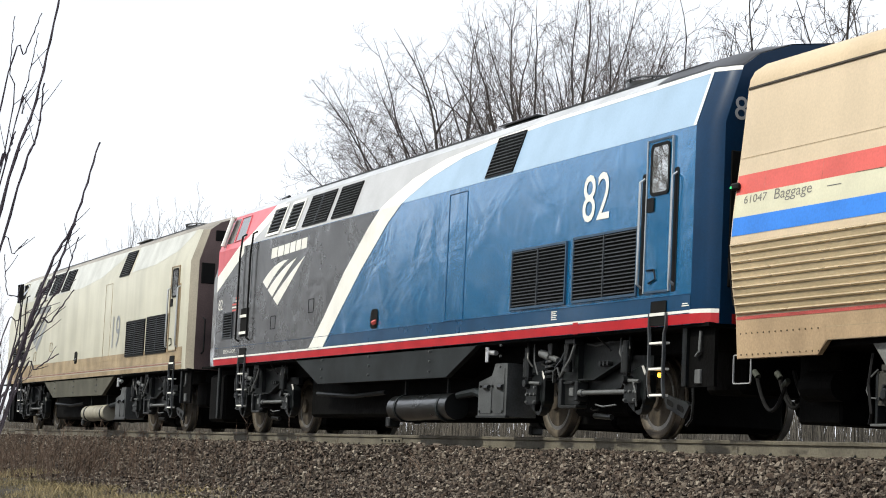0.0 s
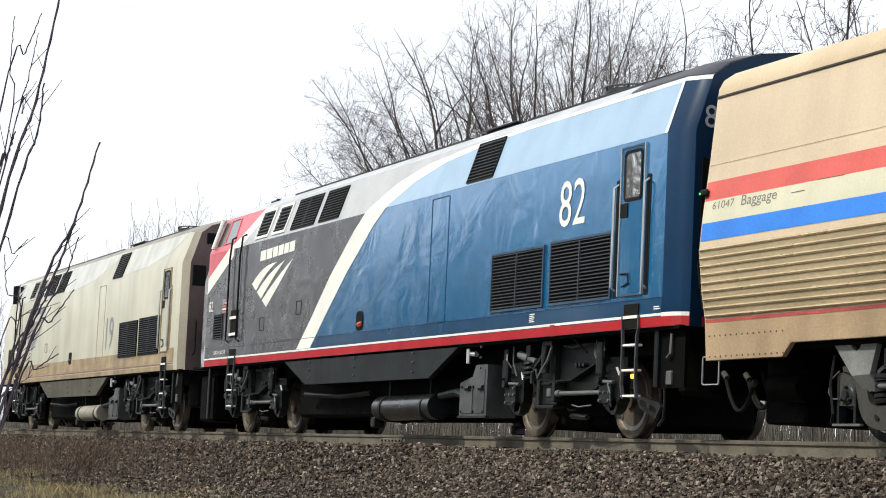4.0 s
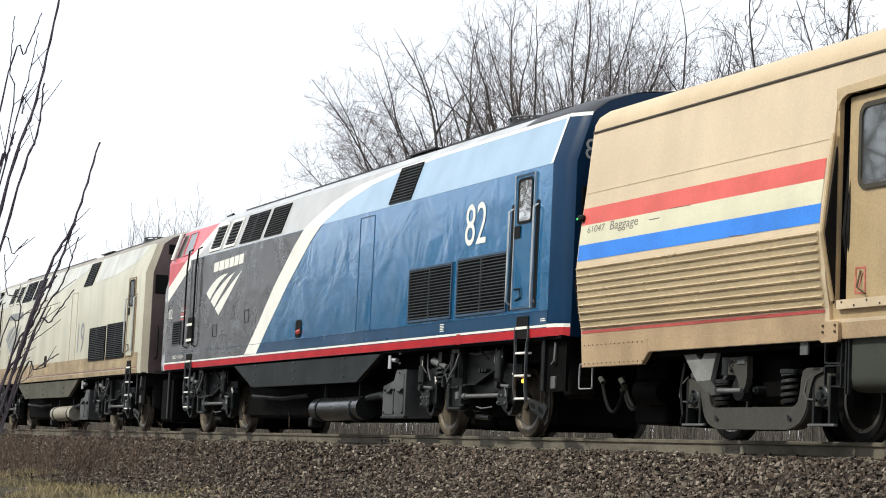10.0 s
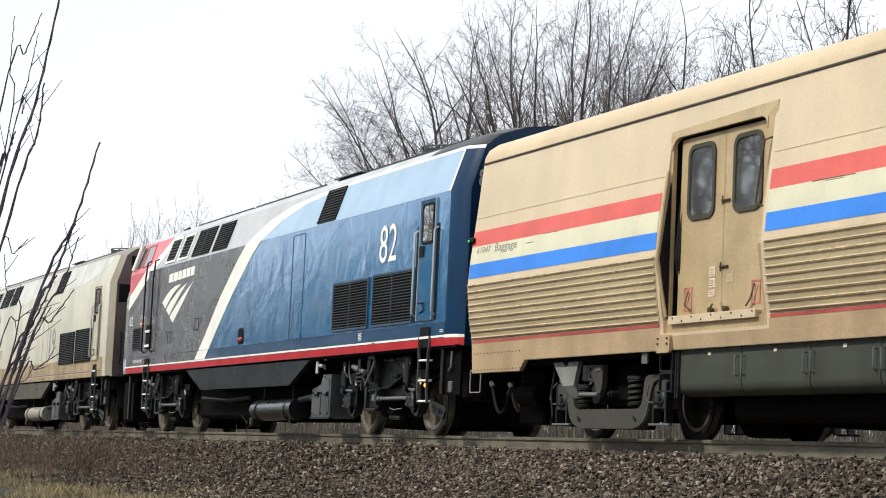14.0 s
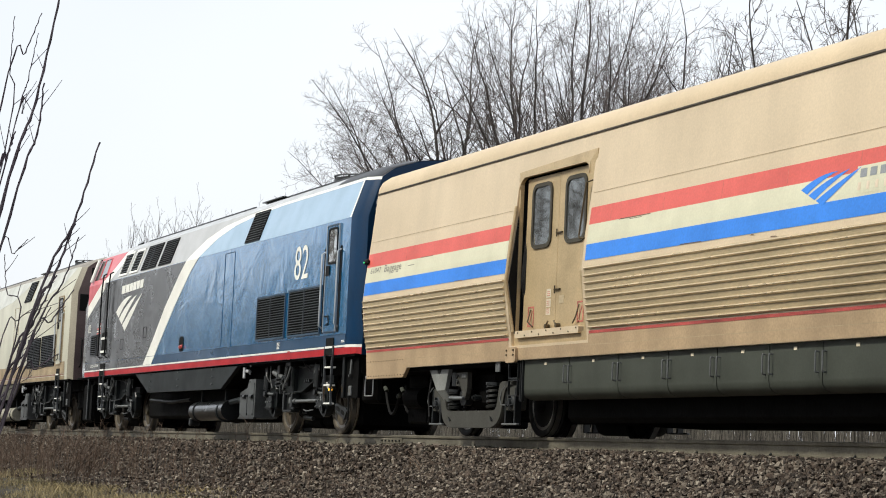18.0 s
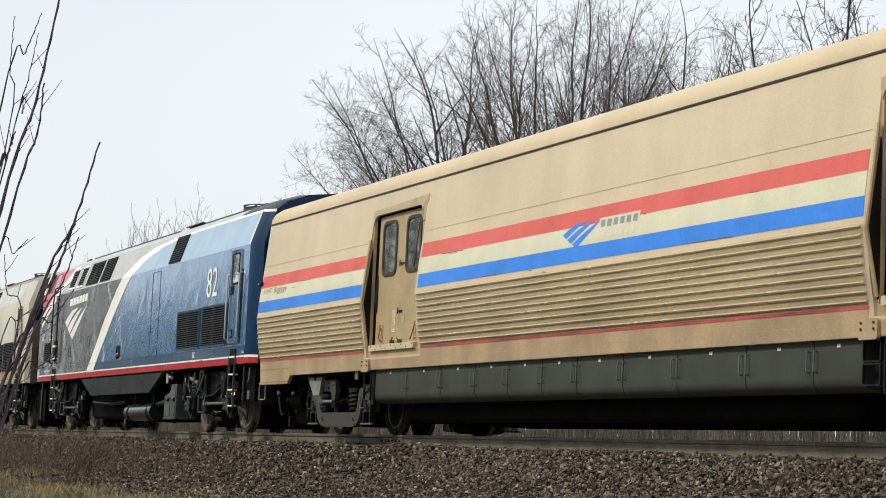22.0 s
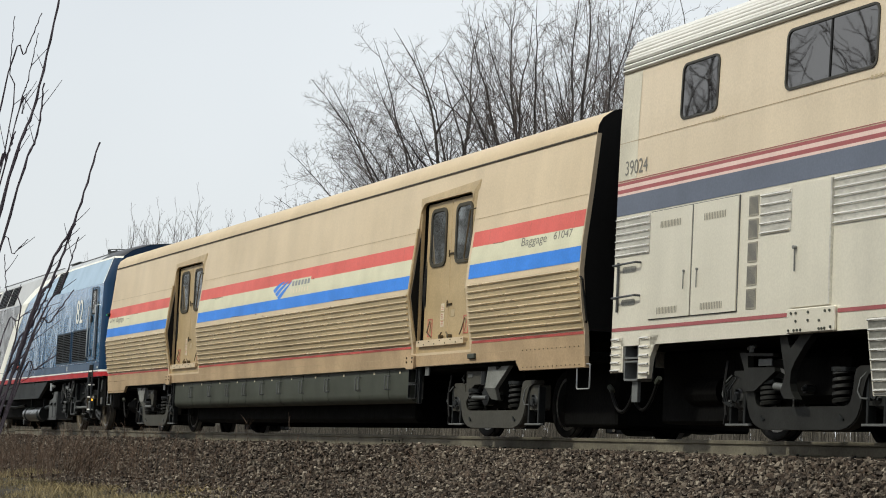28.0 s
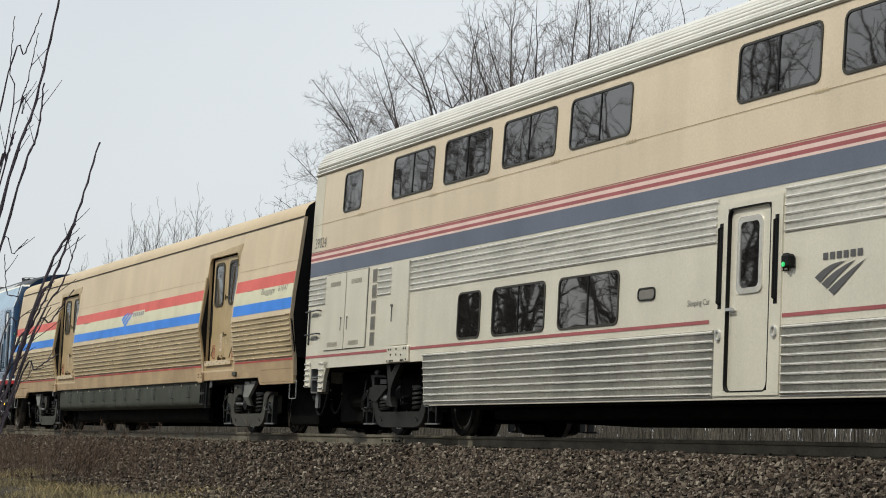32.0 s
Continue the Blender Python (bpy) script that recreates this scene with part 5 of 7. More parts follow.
def fluting(parent, x0, x1, z0, z1, n, prof, mt, flat, r=0.024, back=True, slant=0.0):
    """A field of horizontal ribs on a side, each a piece of its own."""
    if back:
        bm = bmesh.new()
        skin(bm, [(x0 + slant, z0), (x1, z0), (x1, z1), (x0, z1)], prof, 0.004)
        field = part("flute_sheet", bm, flat, parent)
    else:
        field = parent
    for k in range(n):
        z = z0 + 0.02 + k * (z1 - z0 - 0.04) / max(1, n - 1)
        bm = bmesh.new()
        flute(bm, x0 + 0.015 + slant * (z1 - z) / (z1 - z0), x1 - 0.015, z, -curve(prof, z) - 0.003, r)
        part("flute", bm, mt, field, smooth=True)


def pair_door(parent, x0, x1, L, swap):
    """Recessed two-leaf baggage door with its surround between x0 and x1."""
    z0, z1 = 1.22, 3.47
    w = x1 - x0
    bm = bmesh.new()
    ring(bm, [(L(x0 - 0.06), z0 - 0.03), (L(x1 + 0.02), z0 - 0.03), (L(x1 + 0.05), z1 + 0.09), (L(x0 - 0.02), z1 + 0.03)],
         [(L(x0 + 0.04), z0 + 0.12), (L(x1 - 0.16), z0 + 0.12), (L(x1 - 0.12), z1 - 0.05), (L(x0 + 0.06), z1 - 0.05)], 0, 0.05)
    for v in bm.verts:
        v.co.y += -curve(BP, v.co.z) - 0.012 + (0.05 if v.co.z < 1.5 else 0)
    sur = part("door_surround", bm, M_TANDOOR, parent, "pressed tan door surround")
    for e, s in ((x0 + 0.045, 1), (x1 - 0.125, -1)):
        bm = bmesh.new()
        zt, r = z1 - 0.04, 0.16
        arc = [(L(e + s * (r - r * math.cos(g))), zt - r + r * math.sin(g)) for g in (0.0, 0.39, 0.785, 1.18, 1.571)]
        skin(bm, [(L(e), zt)] + (arc if s > 0 else arc), BP, 0.011, thick=0.05)
        part("corner_fillet", bm, M_TANDOOR, sur)
    # black sheet behind the leaves, painted as the shade of the doorway
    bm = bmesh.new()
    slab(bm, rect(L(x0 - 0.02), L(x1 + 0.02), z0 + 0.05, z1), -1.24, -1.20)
    part("door_back", bm, M_HOLESHADE, sur)
    for a, b, mt, nm in ((x0 - 0.03, x0 + 0.03, M_BLACK, "door_jamb"), (x1 - 0.11, x1 + 0.0, M_TANDOOR, "door_post")):
        bm = bmesh.new()
        wallpts = [(-1.45, z0 + 0.1), (-1.575, 2.06), (-1.40, z1), (-1.22, z1), (-1.22, z0 + 0.1)]
        q0 = [bm.verts.new((L(a), y, z)) for y, z in wallpts]
        q1 = [bm.verts.new((L(b), y, z)) for y, z in wallpts]
        bm.faces.new(q0)
        bm.faces.new(q1[::-1])
        for i in range(5):
            j = (i + 1) % 5
            bm.faces.new((q0[i], q0[j], q1[j], q1[i]))
        part(nm, bm, mt, sur)
    bm = bmesh.new()
    pipe(bm, [(L(x0 + 0.05), -1.50, 1.40), (L(x0 + 0.03), -1.63, 2.06), (L(x0 + 0.03), -1.52, 3.05)], 0.022, 8)
    part("jamb_rail", bm, M_TANDOOR, sur)
    bm = bmesh.new()
    for q in (0.1, 0.16):
        pipe(bm, [(L(x0 + q), -1.30, 1.4), (L(x0 + q), -1.42, 2.06), (L(x0 + q), -1.34, 3.3)], 0.02, 6)
    part("door_seal", bm, M_BLACK, sur)
    xm = x0 + w * 0.5
    for a, b in ((x0 + 0.13, xm - 0.006), (xm + 0.006, x1 - 0.11)):
        bm = bmesh.new()
        slab(bm, rect(L(a), L(b), 1.36, 3.40), -1.405, -1.35)
        bmesh.ops.bevel(bm, geom=bm.edges[:], offset=0.008, segments=1, affect="EDGES")
        leaf = part("door_leaf", bm, M_TANDOOR, parent, "tan door leaf with a rounded window")
        c = (a + b) / 2
        bm = bmesh.new()
        ring(bm, rounded(L(c - 0.30), L(c + 0.30), 2.46, 3.31, 0.13), rounded(L(c - 0.25), L(c + 0.25), 2.51, 3.26, 0.095), -1.425, -1.40)
        part("window_gasket", bm, M_GASKET, leaf)
        bm = bmesh.new()
        slab(bm, rounded(L(c - 0.275), L(c + 0.275), 2.485, 3.285, 0.105), -1.412, -1.40)
        part("window_pane", bm, M_PALEGLASS, leaf)
        s = 1 if a < xm - 0.1 and a < x0 + 0.5 else -1
        e = b - 0.05 if s > 0 else a + 0.05
        for zz in (1.90, 2.62):
            if s < 0:
                bm = bmesh.new()
                box(bm, L(e - 0.08), L(e + 0.08), -1.43, -1.405, zz - 0.008, zz + 0.010)
                tube(bm, (L(e - 0.05), -1.43, zz - 0.05), (L(e - 0.05), -1.43, zz + 0.05), 0.010, 6)
                part("latch", bm, M_BRASS, leaf, "dull brass latch")
        g = a + 0.25 if s > 0 else b - 0.27
        bm = bmesh.new()
        ring(bm, rect(L(g - 0.09), L(g + 0.09), 1.46, 1.72), rect(L(g - 0.068), L(g + 0.068), 1.48, 1.70), -1.410, -1.403)
        st = part("sticker", bm, M_STICKER, leaf, "worn red outline of a warning sticker")
        bm = bmesh.new()
        slab(bm, [(L(g - 0.05), 1.50), (L(g - 0.03), 1.50), (L(g + 0.05), 1.66), (L(g + 0.03), 1.66)], -1.409, -1.403)
        part("sticker_mark", bm, M_STICKER, st)
        bm = bmesh.new()
        pipe(bm, [(L(g + s * 0.02), -1.42, 1.68), (L(g + s * 0.02), -1.46, 1.52), (L(g + s * 0.14), -1.44, 1.45)], 0.010, 6)
        part("door_handle", bm, M_BRASS, leaf)
        bm = bmesh.new()
        tube(bm, (L(e - s * 0.10), -1.41, 1.44), (L(e - s * 0.10), -1.47, 1.44), 0.03, 8)
        pipe(bm, [(L(e - s * 0.10), -1.46, 1.44), (L(e - s * 0.03), -1.46, 1.50)], 0.012, 6)
        part("turn_latch", bm, M_BRASS, leaf)
        if s > 0:
            for zz, hh in ((1.86, 0.11), (1.74, 0.10), (1.64, 0.08)):
                bm = bmesh.new()
                slab(bm, rect(L(b - 0.26), L(b - 0.13), zz - 0.05, zz - 0.05 + hh), -1.410, -1.404)
                nt = part("notice", bm, M_PAPER, leaf)
                for i in range(3):
                    bm = bmesh.new()
                    slab(bm, rect(L(b - 0.24), L(b - 0.16), zz - 0.03 + 0.025 * i, zz - 0.022 + 0.025 * i), -1.412, -1.4095)
                    part("text_bar", bm, M_STICKER, nt)
        else:
            bm = bmesh.new()
            slab(bm, rect(L(a + 0.10), L(a + 0.24), 1.72, 1.82), -1.410, -1.404)
            part("notice", bm, M_TANFLAT, leaf)
    bm = bmesh.new()
    pipe(bm, [(L(x1 - 0.07), -1.50, 2.46), (L(x1 - 0.17), -1.56, 2.46), (L(x1 - 0.19), -1.56, 2.50), (L(x1 - 0.08), -1.54, 3.14), (L(x1 + 0.0), -1.46, 3.18)], 0.012, 6)
    part("grab_iron", bm, M_BRASS, parent)
    bm = bmesh.new()
    slab(bm, rounded(L(x0 + 0.12), L(x1 - 0.22), 1.315, 1.405, 0.02), -1.505, -1.42)
    sill = part("sill_plate", bm, M_TAN, parent, "riveted tan sill plate")
    for k in range(9):
        bm = bmesh.new()
        tube(bm, (L(x0 + 0.22 + k * (w - 0.5) / 8), -1.50, 1.36 + 0.02 * (-1) ** k), (L(x0 + 0.22 + k * (w - 0.5) / 8), -1.514, 1.36 + 0.02 * (-1) ** k), 0.010, 6)
        part("bolt", bm, M_BRASS, sill)


def step_box(parent, L, a, mt=M_TRUCK, y=-1.47):
    """Hanging two-tread corner step."""
    bm = bmesh.new()
    for z0, z1 in ((0.57, 0.785), (0.795, 1.01)):
        ring(bm, rounded(L(a - 0.15), L(a + 0.15), z0, z1, 0.025), rounded(L(a - 0.136), L(a + 0.136), z0 + 0.014, z1 - 0.014, 0.02), y, y + 0.03)
    st = part("corner_step", bm, mt, parent, "hanging boarding step of thin steel")
    # black sheet added behind the treads as painted shade
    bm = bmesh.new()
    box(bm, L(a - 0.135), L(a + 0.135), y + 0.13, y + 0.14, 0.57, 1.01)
    part("step_back", bm, M_HOLESHADE, st)
    bm = bmesh.new()
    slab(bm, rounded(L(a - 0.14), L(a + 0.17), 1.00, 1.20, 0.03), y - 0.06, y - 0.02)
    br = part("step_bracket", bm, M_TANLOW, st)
    for q in (-0.09, 0.12):
        for zz in (1.10, 1.16):
            bm = bmesh.new()
            tube(bm, (L(a + q), y - 0.05, zz), (L(a + q), y - 0.075, zz), 0.013, 6)
            part("bolt", bm, M_BRASS, br)
    for q in (0.19, 0.24):
        bm = bmesh.new()
        box(bm, L(a + q - 0.012), L(a + q + 0.012), y + 0.02, y + 0.06, 0.50, 1.05)
        part("step_hanger", bm, M_TRUCKGREY, st)


def baggage_car():
    top = _placed("baggage_car", (BAG_MID, 0, 0), "tan stainless baggage car with red, cream and blue bands", "rail car", "", "")
    L = lambda v: v - BAG_MID
    xa, xb = -18.82, 5.86
    doors = ((-13.40, -11.20), (0.26, 2.34))
    holes = [(L(a), L(b), 1.22, 3.47) for a, b in doors]
    bm = bmesh.new()
    wall(bm, [L(xa), L(xb)], [1.03, 3.76], holes, BP)
    part("side_wall", bm, M_TAN, top, "warm tan stainless steel side")
    bm = bmesh.new()
    wall(bm, [L(xa), L(xb)], [1.03, 3.76], [], BP, side=1)
    part("side_wall", bm, M_TAN, top)
    # darker band along the sill, part dirt and part painted shade
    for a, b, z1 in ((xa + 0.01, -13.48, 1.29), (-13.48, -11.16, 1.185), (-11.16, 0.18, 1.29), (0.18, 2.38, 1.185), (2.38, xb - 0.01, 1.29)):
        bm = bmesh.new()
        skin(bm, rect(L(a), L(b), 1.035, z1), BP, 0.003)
        part("sill_panel", bm, M_TANLOW, top, "dusty tan sill with painted shade")
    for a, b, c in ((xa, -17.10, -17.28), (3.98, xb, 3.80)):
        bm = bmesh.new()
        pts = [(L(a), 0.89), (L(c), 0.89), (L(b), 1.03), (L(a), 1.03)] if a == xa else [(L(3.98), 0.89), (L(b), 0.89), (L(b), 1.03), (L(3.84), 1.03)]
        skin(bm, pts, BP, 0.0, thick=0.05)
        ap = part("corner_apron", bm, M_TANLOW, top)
        for zz in (0.93, 1.15):
            for k in range(14):
                q = a + 0.1 + k * (b - a - 0.25) / 13
                bm = bmesh.new()
                tube(bm, (L(q), -curve(BP, zz) + 0.005, zz), (L(q), -curve(BP, zz) - 0.013, zz), 0.009, 5)
                part("rivet", bm, M_BRASS, ap)
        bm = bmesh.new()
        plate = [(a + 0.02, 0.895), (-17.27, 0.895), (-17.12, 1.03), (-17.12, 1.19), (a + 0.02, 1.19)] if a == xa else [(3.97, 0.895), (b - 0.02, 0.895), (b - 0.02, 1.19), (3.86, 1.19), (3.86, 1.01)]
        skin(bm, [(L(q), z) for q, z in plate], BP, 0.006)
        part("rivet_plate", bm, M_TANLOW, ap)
    bm = bmesh.new()
    loft(bm, [[(L(q), y, z) for y, z in mirrored(BROOF)] for q in (xa, -12.0, -6.0, 0.0, xb)])
    part("roof", bm, M_TANROOF, top, "smooth tan curved roof", smooth=True)
    bm = bmesh.new()
    box(bm, L(xa + 0.01), L(xb - 0.01), -1.446, -1.425, 3.752, 3.773)
    part("gutter", bm, M_GUTTER, top, "dark roof gutter line")
    full = BP[1:] + BROOF[1:]
    car_end(top, L(xa + 0.002), L(xa + 0.10), [(a - 0.003, b) for a, b in full], 0.95, M_TANDOOR)
    car_end(top, L(xb - 0.10), L(xb - 0.002), [(a - 0.003, b) for a, b in full], 0.95, M_BLACK)
    for q, s in ((xa, -1), (xb, 1)):
        bm = bmesh.new()
        box(bm, L(q), L(q + s * 0.22), -0.62, 0.62, 1.15, 3.45, 0.05)
        part("diaphragm", bm, M_BLACK, top, "black folded gangway bellows")
        bm = bmesh.new()
        pipe(bm, [(L(q - s * 0.04), -1.47, 1.42), (L(q + s * 0.05), -1.50, 1.46), (L(q + s * 0.05), -1.58, 1.95), (L(q - s * 0.04), -1.58, 2.0)], 0.015, 6)
        part("hand_iron", bm, M_BLACK, top)
        bm = bmesh.new()
        ring(bm, rounded(L(q - s * 0.08) - 0.18, L(q - s * 0.08) + 0.18, 0.63, 0.94, 0.03), rounded(L(q - s * 0.08) - 0.169, L(q - s * 0.08) + 0.169, 0.641, 0.929, 0.02), -1.46, -1.445)
        part("corner_stirrup", bm, M_CHROME, top, "thin bright steel stirrup")
        for yy, drop in ((-0.98, 0.34), (-0.70, 0.30), (0.7, 0.42)):
            bm = bmesh.new()
            hose(bm, (L(q - s * 0.22), yy - 0.02, 0.66), (L(q + s * 0.42), yy, 0.78), drop, 0.022, 14)
            ah = part("air_hose", bm, M_BLACK, top)
            bm = bmesh.new()
            tube(bm, (L(q - s * 0.26), yy - 0.02, 0.69), (L(q - s * 0.17), yy - 0.02, 0.63), 0.034, 8)
            part("hose_fitting", bm, M_BOX, ah)
            bm = bmesh.new()
            tube(bm, (L(q + s * 0.38), yy, 0.74), (L(q + s * 0.46), yy, 0.80), 0.034, 8)
            part("hose_fitting", bm, M_BOX, ah)
    bm = bmesh.new()
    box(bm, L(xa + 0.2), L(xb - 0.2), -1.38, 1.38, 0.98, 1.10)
    part("underframe", bm, M_UNDERSHADE, top)
    # plain block below the floor, its shade painted as black
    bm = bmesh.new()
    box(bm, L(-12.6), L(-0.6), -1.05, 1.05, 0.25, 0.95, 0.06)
    part("underfloor_tank", bm, M_UNDERSHADE, top, "underfloor equipment block, black with painted shade")
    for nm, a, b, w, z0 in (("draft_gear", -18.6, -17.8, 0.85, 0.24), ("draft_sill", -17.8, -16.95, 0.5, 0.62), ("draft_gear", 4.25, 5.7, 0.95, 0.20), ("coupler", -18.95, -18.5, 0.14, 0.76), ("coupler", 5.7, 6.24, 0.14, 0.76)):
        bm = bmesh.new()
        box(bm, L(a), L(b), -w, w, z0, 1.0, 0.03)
        part(nm, bm, M_UNDERSHADE, top)
    bm = bmesh.new()
    tube(bm, (L(-18.2), -0.95, 0.62), (L(-17.6), -0.95, 0.62), 0.16, 14)
    part("air_tank", bm, M_UNDERSHADE, top)
    # bands and seams, cut at the doors
    for a, b in ((xa + 0.02, -13.47), (-11.13, 0.19), (2.42, xb - 0.02)):
        for nm, z0, z1, mt, off in (("red_band", 2.605, 2.815, M_BANDRED, 0.004), ("cream_band", 2.362, 2.605, M_BANDCREAM, 0.004), ("blue_band", 2.168, 2.362, M_BANDBLUE, 0.004),
                                    ("thin_red_line", 1.294, 1.328, M_LINERED, 0.006), ("side_seam", 2.998, 3.004, M_SEAM, 0.004), ("side_seam", 1.155, 1.163, M_SEAM, 0.004)):
            bm = bmesh.new()
            skin(bm, rect(L(a), L(b), z0, z1), BP, off)
            part(nm, bm, mt, top)
        n = 9
        fluting(top, L(a), L(b), 1.345, 2.09, n, BP, M_TANRIB, M_TANFLAT, 0.021)
        k = a + 0.55
        while k < b - 0.2:
            bm = bmesh.new()
            skin(bm, rect(L(k), L(k + 0.008), 2.61, 2.81), BP, 0.0055)
            part("band_joint", bm, M_STICKER, top)
            k += 1.08 if b < 0 else 1.3
    lettering("61047", L(-18.62), L(-18.17), 2.50, 2.585, 0, top, M_FADED, "number", "small car number", prof=BP)
    lettering("Baggage", L(-18.02), L(-17.32), 2.455, 2.60, 0, top, M_FADED, "lettering", prof=BP)
    lettering("Baggage", L(4.06), L(4.82), 2.455, 2.60, 0, top, M_FADED, "lettering", prof=BP)
    lettering("61047", L(5.02), L(5.55), 2.50, 2.60, 0, top, M_FADED, "number", prof=BP)
    bm = bmesh.new()
    skin(bm, rect(L(-17.05), L(-16.8), 2.52, 2.528), BP, 0.007)
    part("text_bar", bm, M_LETTER, top)
    # scrapes in the paint of the bands
    for a, b, z, w in ((-10.35, -9.55, 2.596, 0.012), (-10.1, -9.75, 2.58, 0.006), (-8.8, -8.3, 2.171, 0.009), (-4.3, -4.22, 2.60, 0.03), (-3.1, -2.2, 2.168, 0.008), (-2.0, -1.75, 2.607, 0.007), (-16.6, -16.1, 2.604, 0.008),
                       (-15.2, -14.9, 2.17, 0.007), (3.1, 3.5, 2.60, 0.008), (-6.9, -6.75, 2.10, 0.010), (-7.3, -7.2, 2.15, 0.014)):
        bm = bmesh.new()
        skin(bm, [(L(a), z), (L(b), z - 0.004), (L(b - 0.03), z + w * 0.6), (L((a + b) / 2), z + w * 0.8), (L(a + 0.04), z + w)], BP, 0.0062)
        part("paint_scrape", bm, M_SCRAPE, top, "brown scrape in the paint")
    # faded emblem panel
    bm = bmesh.new()
    skin(bm, rect(L(-5.42), L(-4.38), 2.39, 2.66), BP, 0.006)
    em = part("emblem_panel", bm, M_BANDCREAM, top, "faded pale emblem panel")
    logo(em, L(-6.40), 2.33, 1.05, 0.33, BP, M_BANDBLUE)
    for i in range(6):
        bm = bmesh.new()
        skin(bm, rect(L(-5.36 + 0.165 * i), L(-5.25 + 0.165 * i), 2.545, 2.63), BP, 0.008)
        part("nameplate_bar", bm, M_STEELBLUE, em)
    for i in range(7):
        bm = bmesh.new()
        skin(bm, rect(L(-5.38 + 0.145 * i), L(-5.33 + 0.145 * i), 2.42, 2.50), BP, 0.008)
        part("nameplate_bar", bm, M_SAND, em)
    bm = bmesh.new()
    box(bm, L(-18.87), L(-18.72), -1.60, -1.54, 2.66, 2.74, 0.02)
    lm = part("marker_light", bm, M_BLACK, top, "black marker light housing")
    bm = bmesh.new()
    tube(bm, (L(-18.83), -1.60, 2.69), (L(-18.83), -1.612, 2.69), 0.013, 8)
    part("marker_lens", bm, M_GREENLAMP, lm)
    for a, b in doors:
        pair_door(top, a, b, L, False)
    # grey locker doors under the floor
    edges = [-13.15, -11.80, -10.48, -9.27, -8.19, -7.13, -6.14, -4.92, -3.62, -2.15, -0.86, 0.02]
    for i, (a, b) in enumerate(zip(edges, edges[1:])):
        bm = bmesh.new()
        out = [(-1.42, 1.04), (-1.42, 0.66), (-1.41, 0.60), (-1.375, 0.555), (-1.32, 0.53), (-1.22, 0.52), (-1.22, 1.04)]
        q0 = [bm.verts.new((L(a + 0.008), y, z)) for y, z in out]
        q1 = [bm.verts.new((L(b - 0.008), y, z)) for y, z in out]
        bm.faces.new(q0)
        bm.faces.new(q1[::-1])
        for k in range(7):
            bm.faces.new((q0[k], q0[(k + 1) % 7], q1[(k + 1) % 7], q1[k]))
        ld = part("locker_door", bm, M_BOX, top, "grey underfloor locker door", smooth=True)
        for q in [b - 0.065] * (b < 0) + [a + 0.065] * (i > 0):
            bm = bmesh.new()
            pipe(bm, [(L(q), -1.418, 0.925), (L(q), -1.462, 0.93), (L(q), -1.466, 0.92), (L(q), -1.466, 0.735), (L(q), -1.462, 0.725), (L(q), -1.418, 0.72)], 0.0085, 6)
            part("handle", bm, M_PLATE, ld, "thin steel pull handle")
        bm = bmesh.new()
        slab(bm, rect(L((a + b) / 2 - 0.03), L((a + b) / 2 + 0.03), 0.955, 0.99), -1.425, -1.415)
        part("data_plate", bm, M_PAPER, ld)
    bm = bmesh.new()
    box(bm, L(-13.2), L(0.05), -1.41, -1.25, 1.045, 1.062)
    part("locker_rail", bm, M_TANDOOR, top)
    for q in (-13.36, 0.20):
        step_box(top, L, q, M_TRUCKGREY)
    bm = bmesh.new()
    box(bm, L(2.33), L(2.56), -1.525, -1.48, 1.09, 1.16, 0.008)
    part("reflector_box", bm, M_BOX, top, "small grey box on the sill")
    bm = bmesh.new()
    slab(bm, rect(L(-14.0), L(-13.86), 0.90, 1.03), -1.44, -1.42)
    part("inspection_tag", bm, M_PLATE, top)
    bm = bmesh.new()
    slab(bm, rect(L(0.62), L(0.76), 0.90, 1.03), -1.44, -1.42)
    part("inspection_tag", bm, M_PLATE, top)
    car_truck(top, L(-15.13), "front")
    car_truck(top, L(2.72), "rear")
    return top


baggage = baggage_car()

# ---- sleeping car ----
SLP_MID = 19.5
SP = [(1.555, 0.44), (1.56, 1.30), (1.55, 3.0), (1.54, 3.70), (1.515, 4.34), (1.49, 4.50)]
SROOF = [(1.49, 4.50), (1.455, 4.60), (1.38, 4.70), (1.22, 4.80), (0.9, 4.88), (0.45, 4.92), (0.0, 4.93)]


def car_window(parent, L, a, b, z0, z1, prof, split=True):
    """Rounded double window: rubber frame, pane and middle bar."""
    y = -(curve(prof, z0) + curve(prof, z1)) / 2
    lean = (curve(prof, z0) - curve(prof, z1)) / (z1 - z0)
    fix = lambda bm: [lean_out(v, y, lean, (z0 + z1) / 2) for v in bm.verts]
    bm = bmesh.new()
    ring(bm, rounded(L(a), L(b), z0, z1, 0.10), rounded(L(a + 0.028), L(b - 0.028), z0 + 0.026, z1 - 0.026, 0.078), -0.012, 0.03)
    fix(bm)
    w = part("window", bm, M_WINDOWRUBBER, parent, "dark tinted window in a grey rubber frame", smooth=False)
    parts = [(a + 0.026, (a + b) / 2 - 0.004), ((a + b) / 2 + 0.004, b - 0.026)] if split else [(a + 0.026, b - 0.026)]
    for p, q in parts:
        bm = bmesh.new()
        slab(bm, rect(L(p), L(q), z0 + 0.024, z1 - 0.024), -0.001, 0.012)
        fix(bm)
        part("pane", bm, M_GLASS, w)
    if split:
        m = (a + b) / 2
        bm = bmesh.new()
        slab(bm, rect(L(m - 0.014), L(m + 0.014), z0 + 0.024, z1 - 0.024), -0.008, 0.012)
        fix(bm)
        part("mullion", bm, M_BLACK, w)


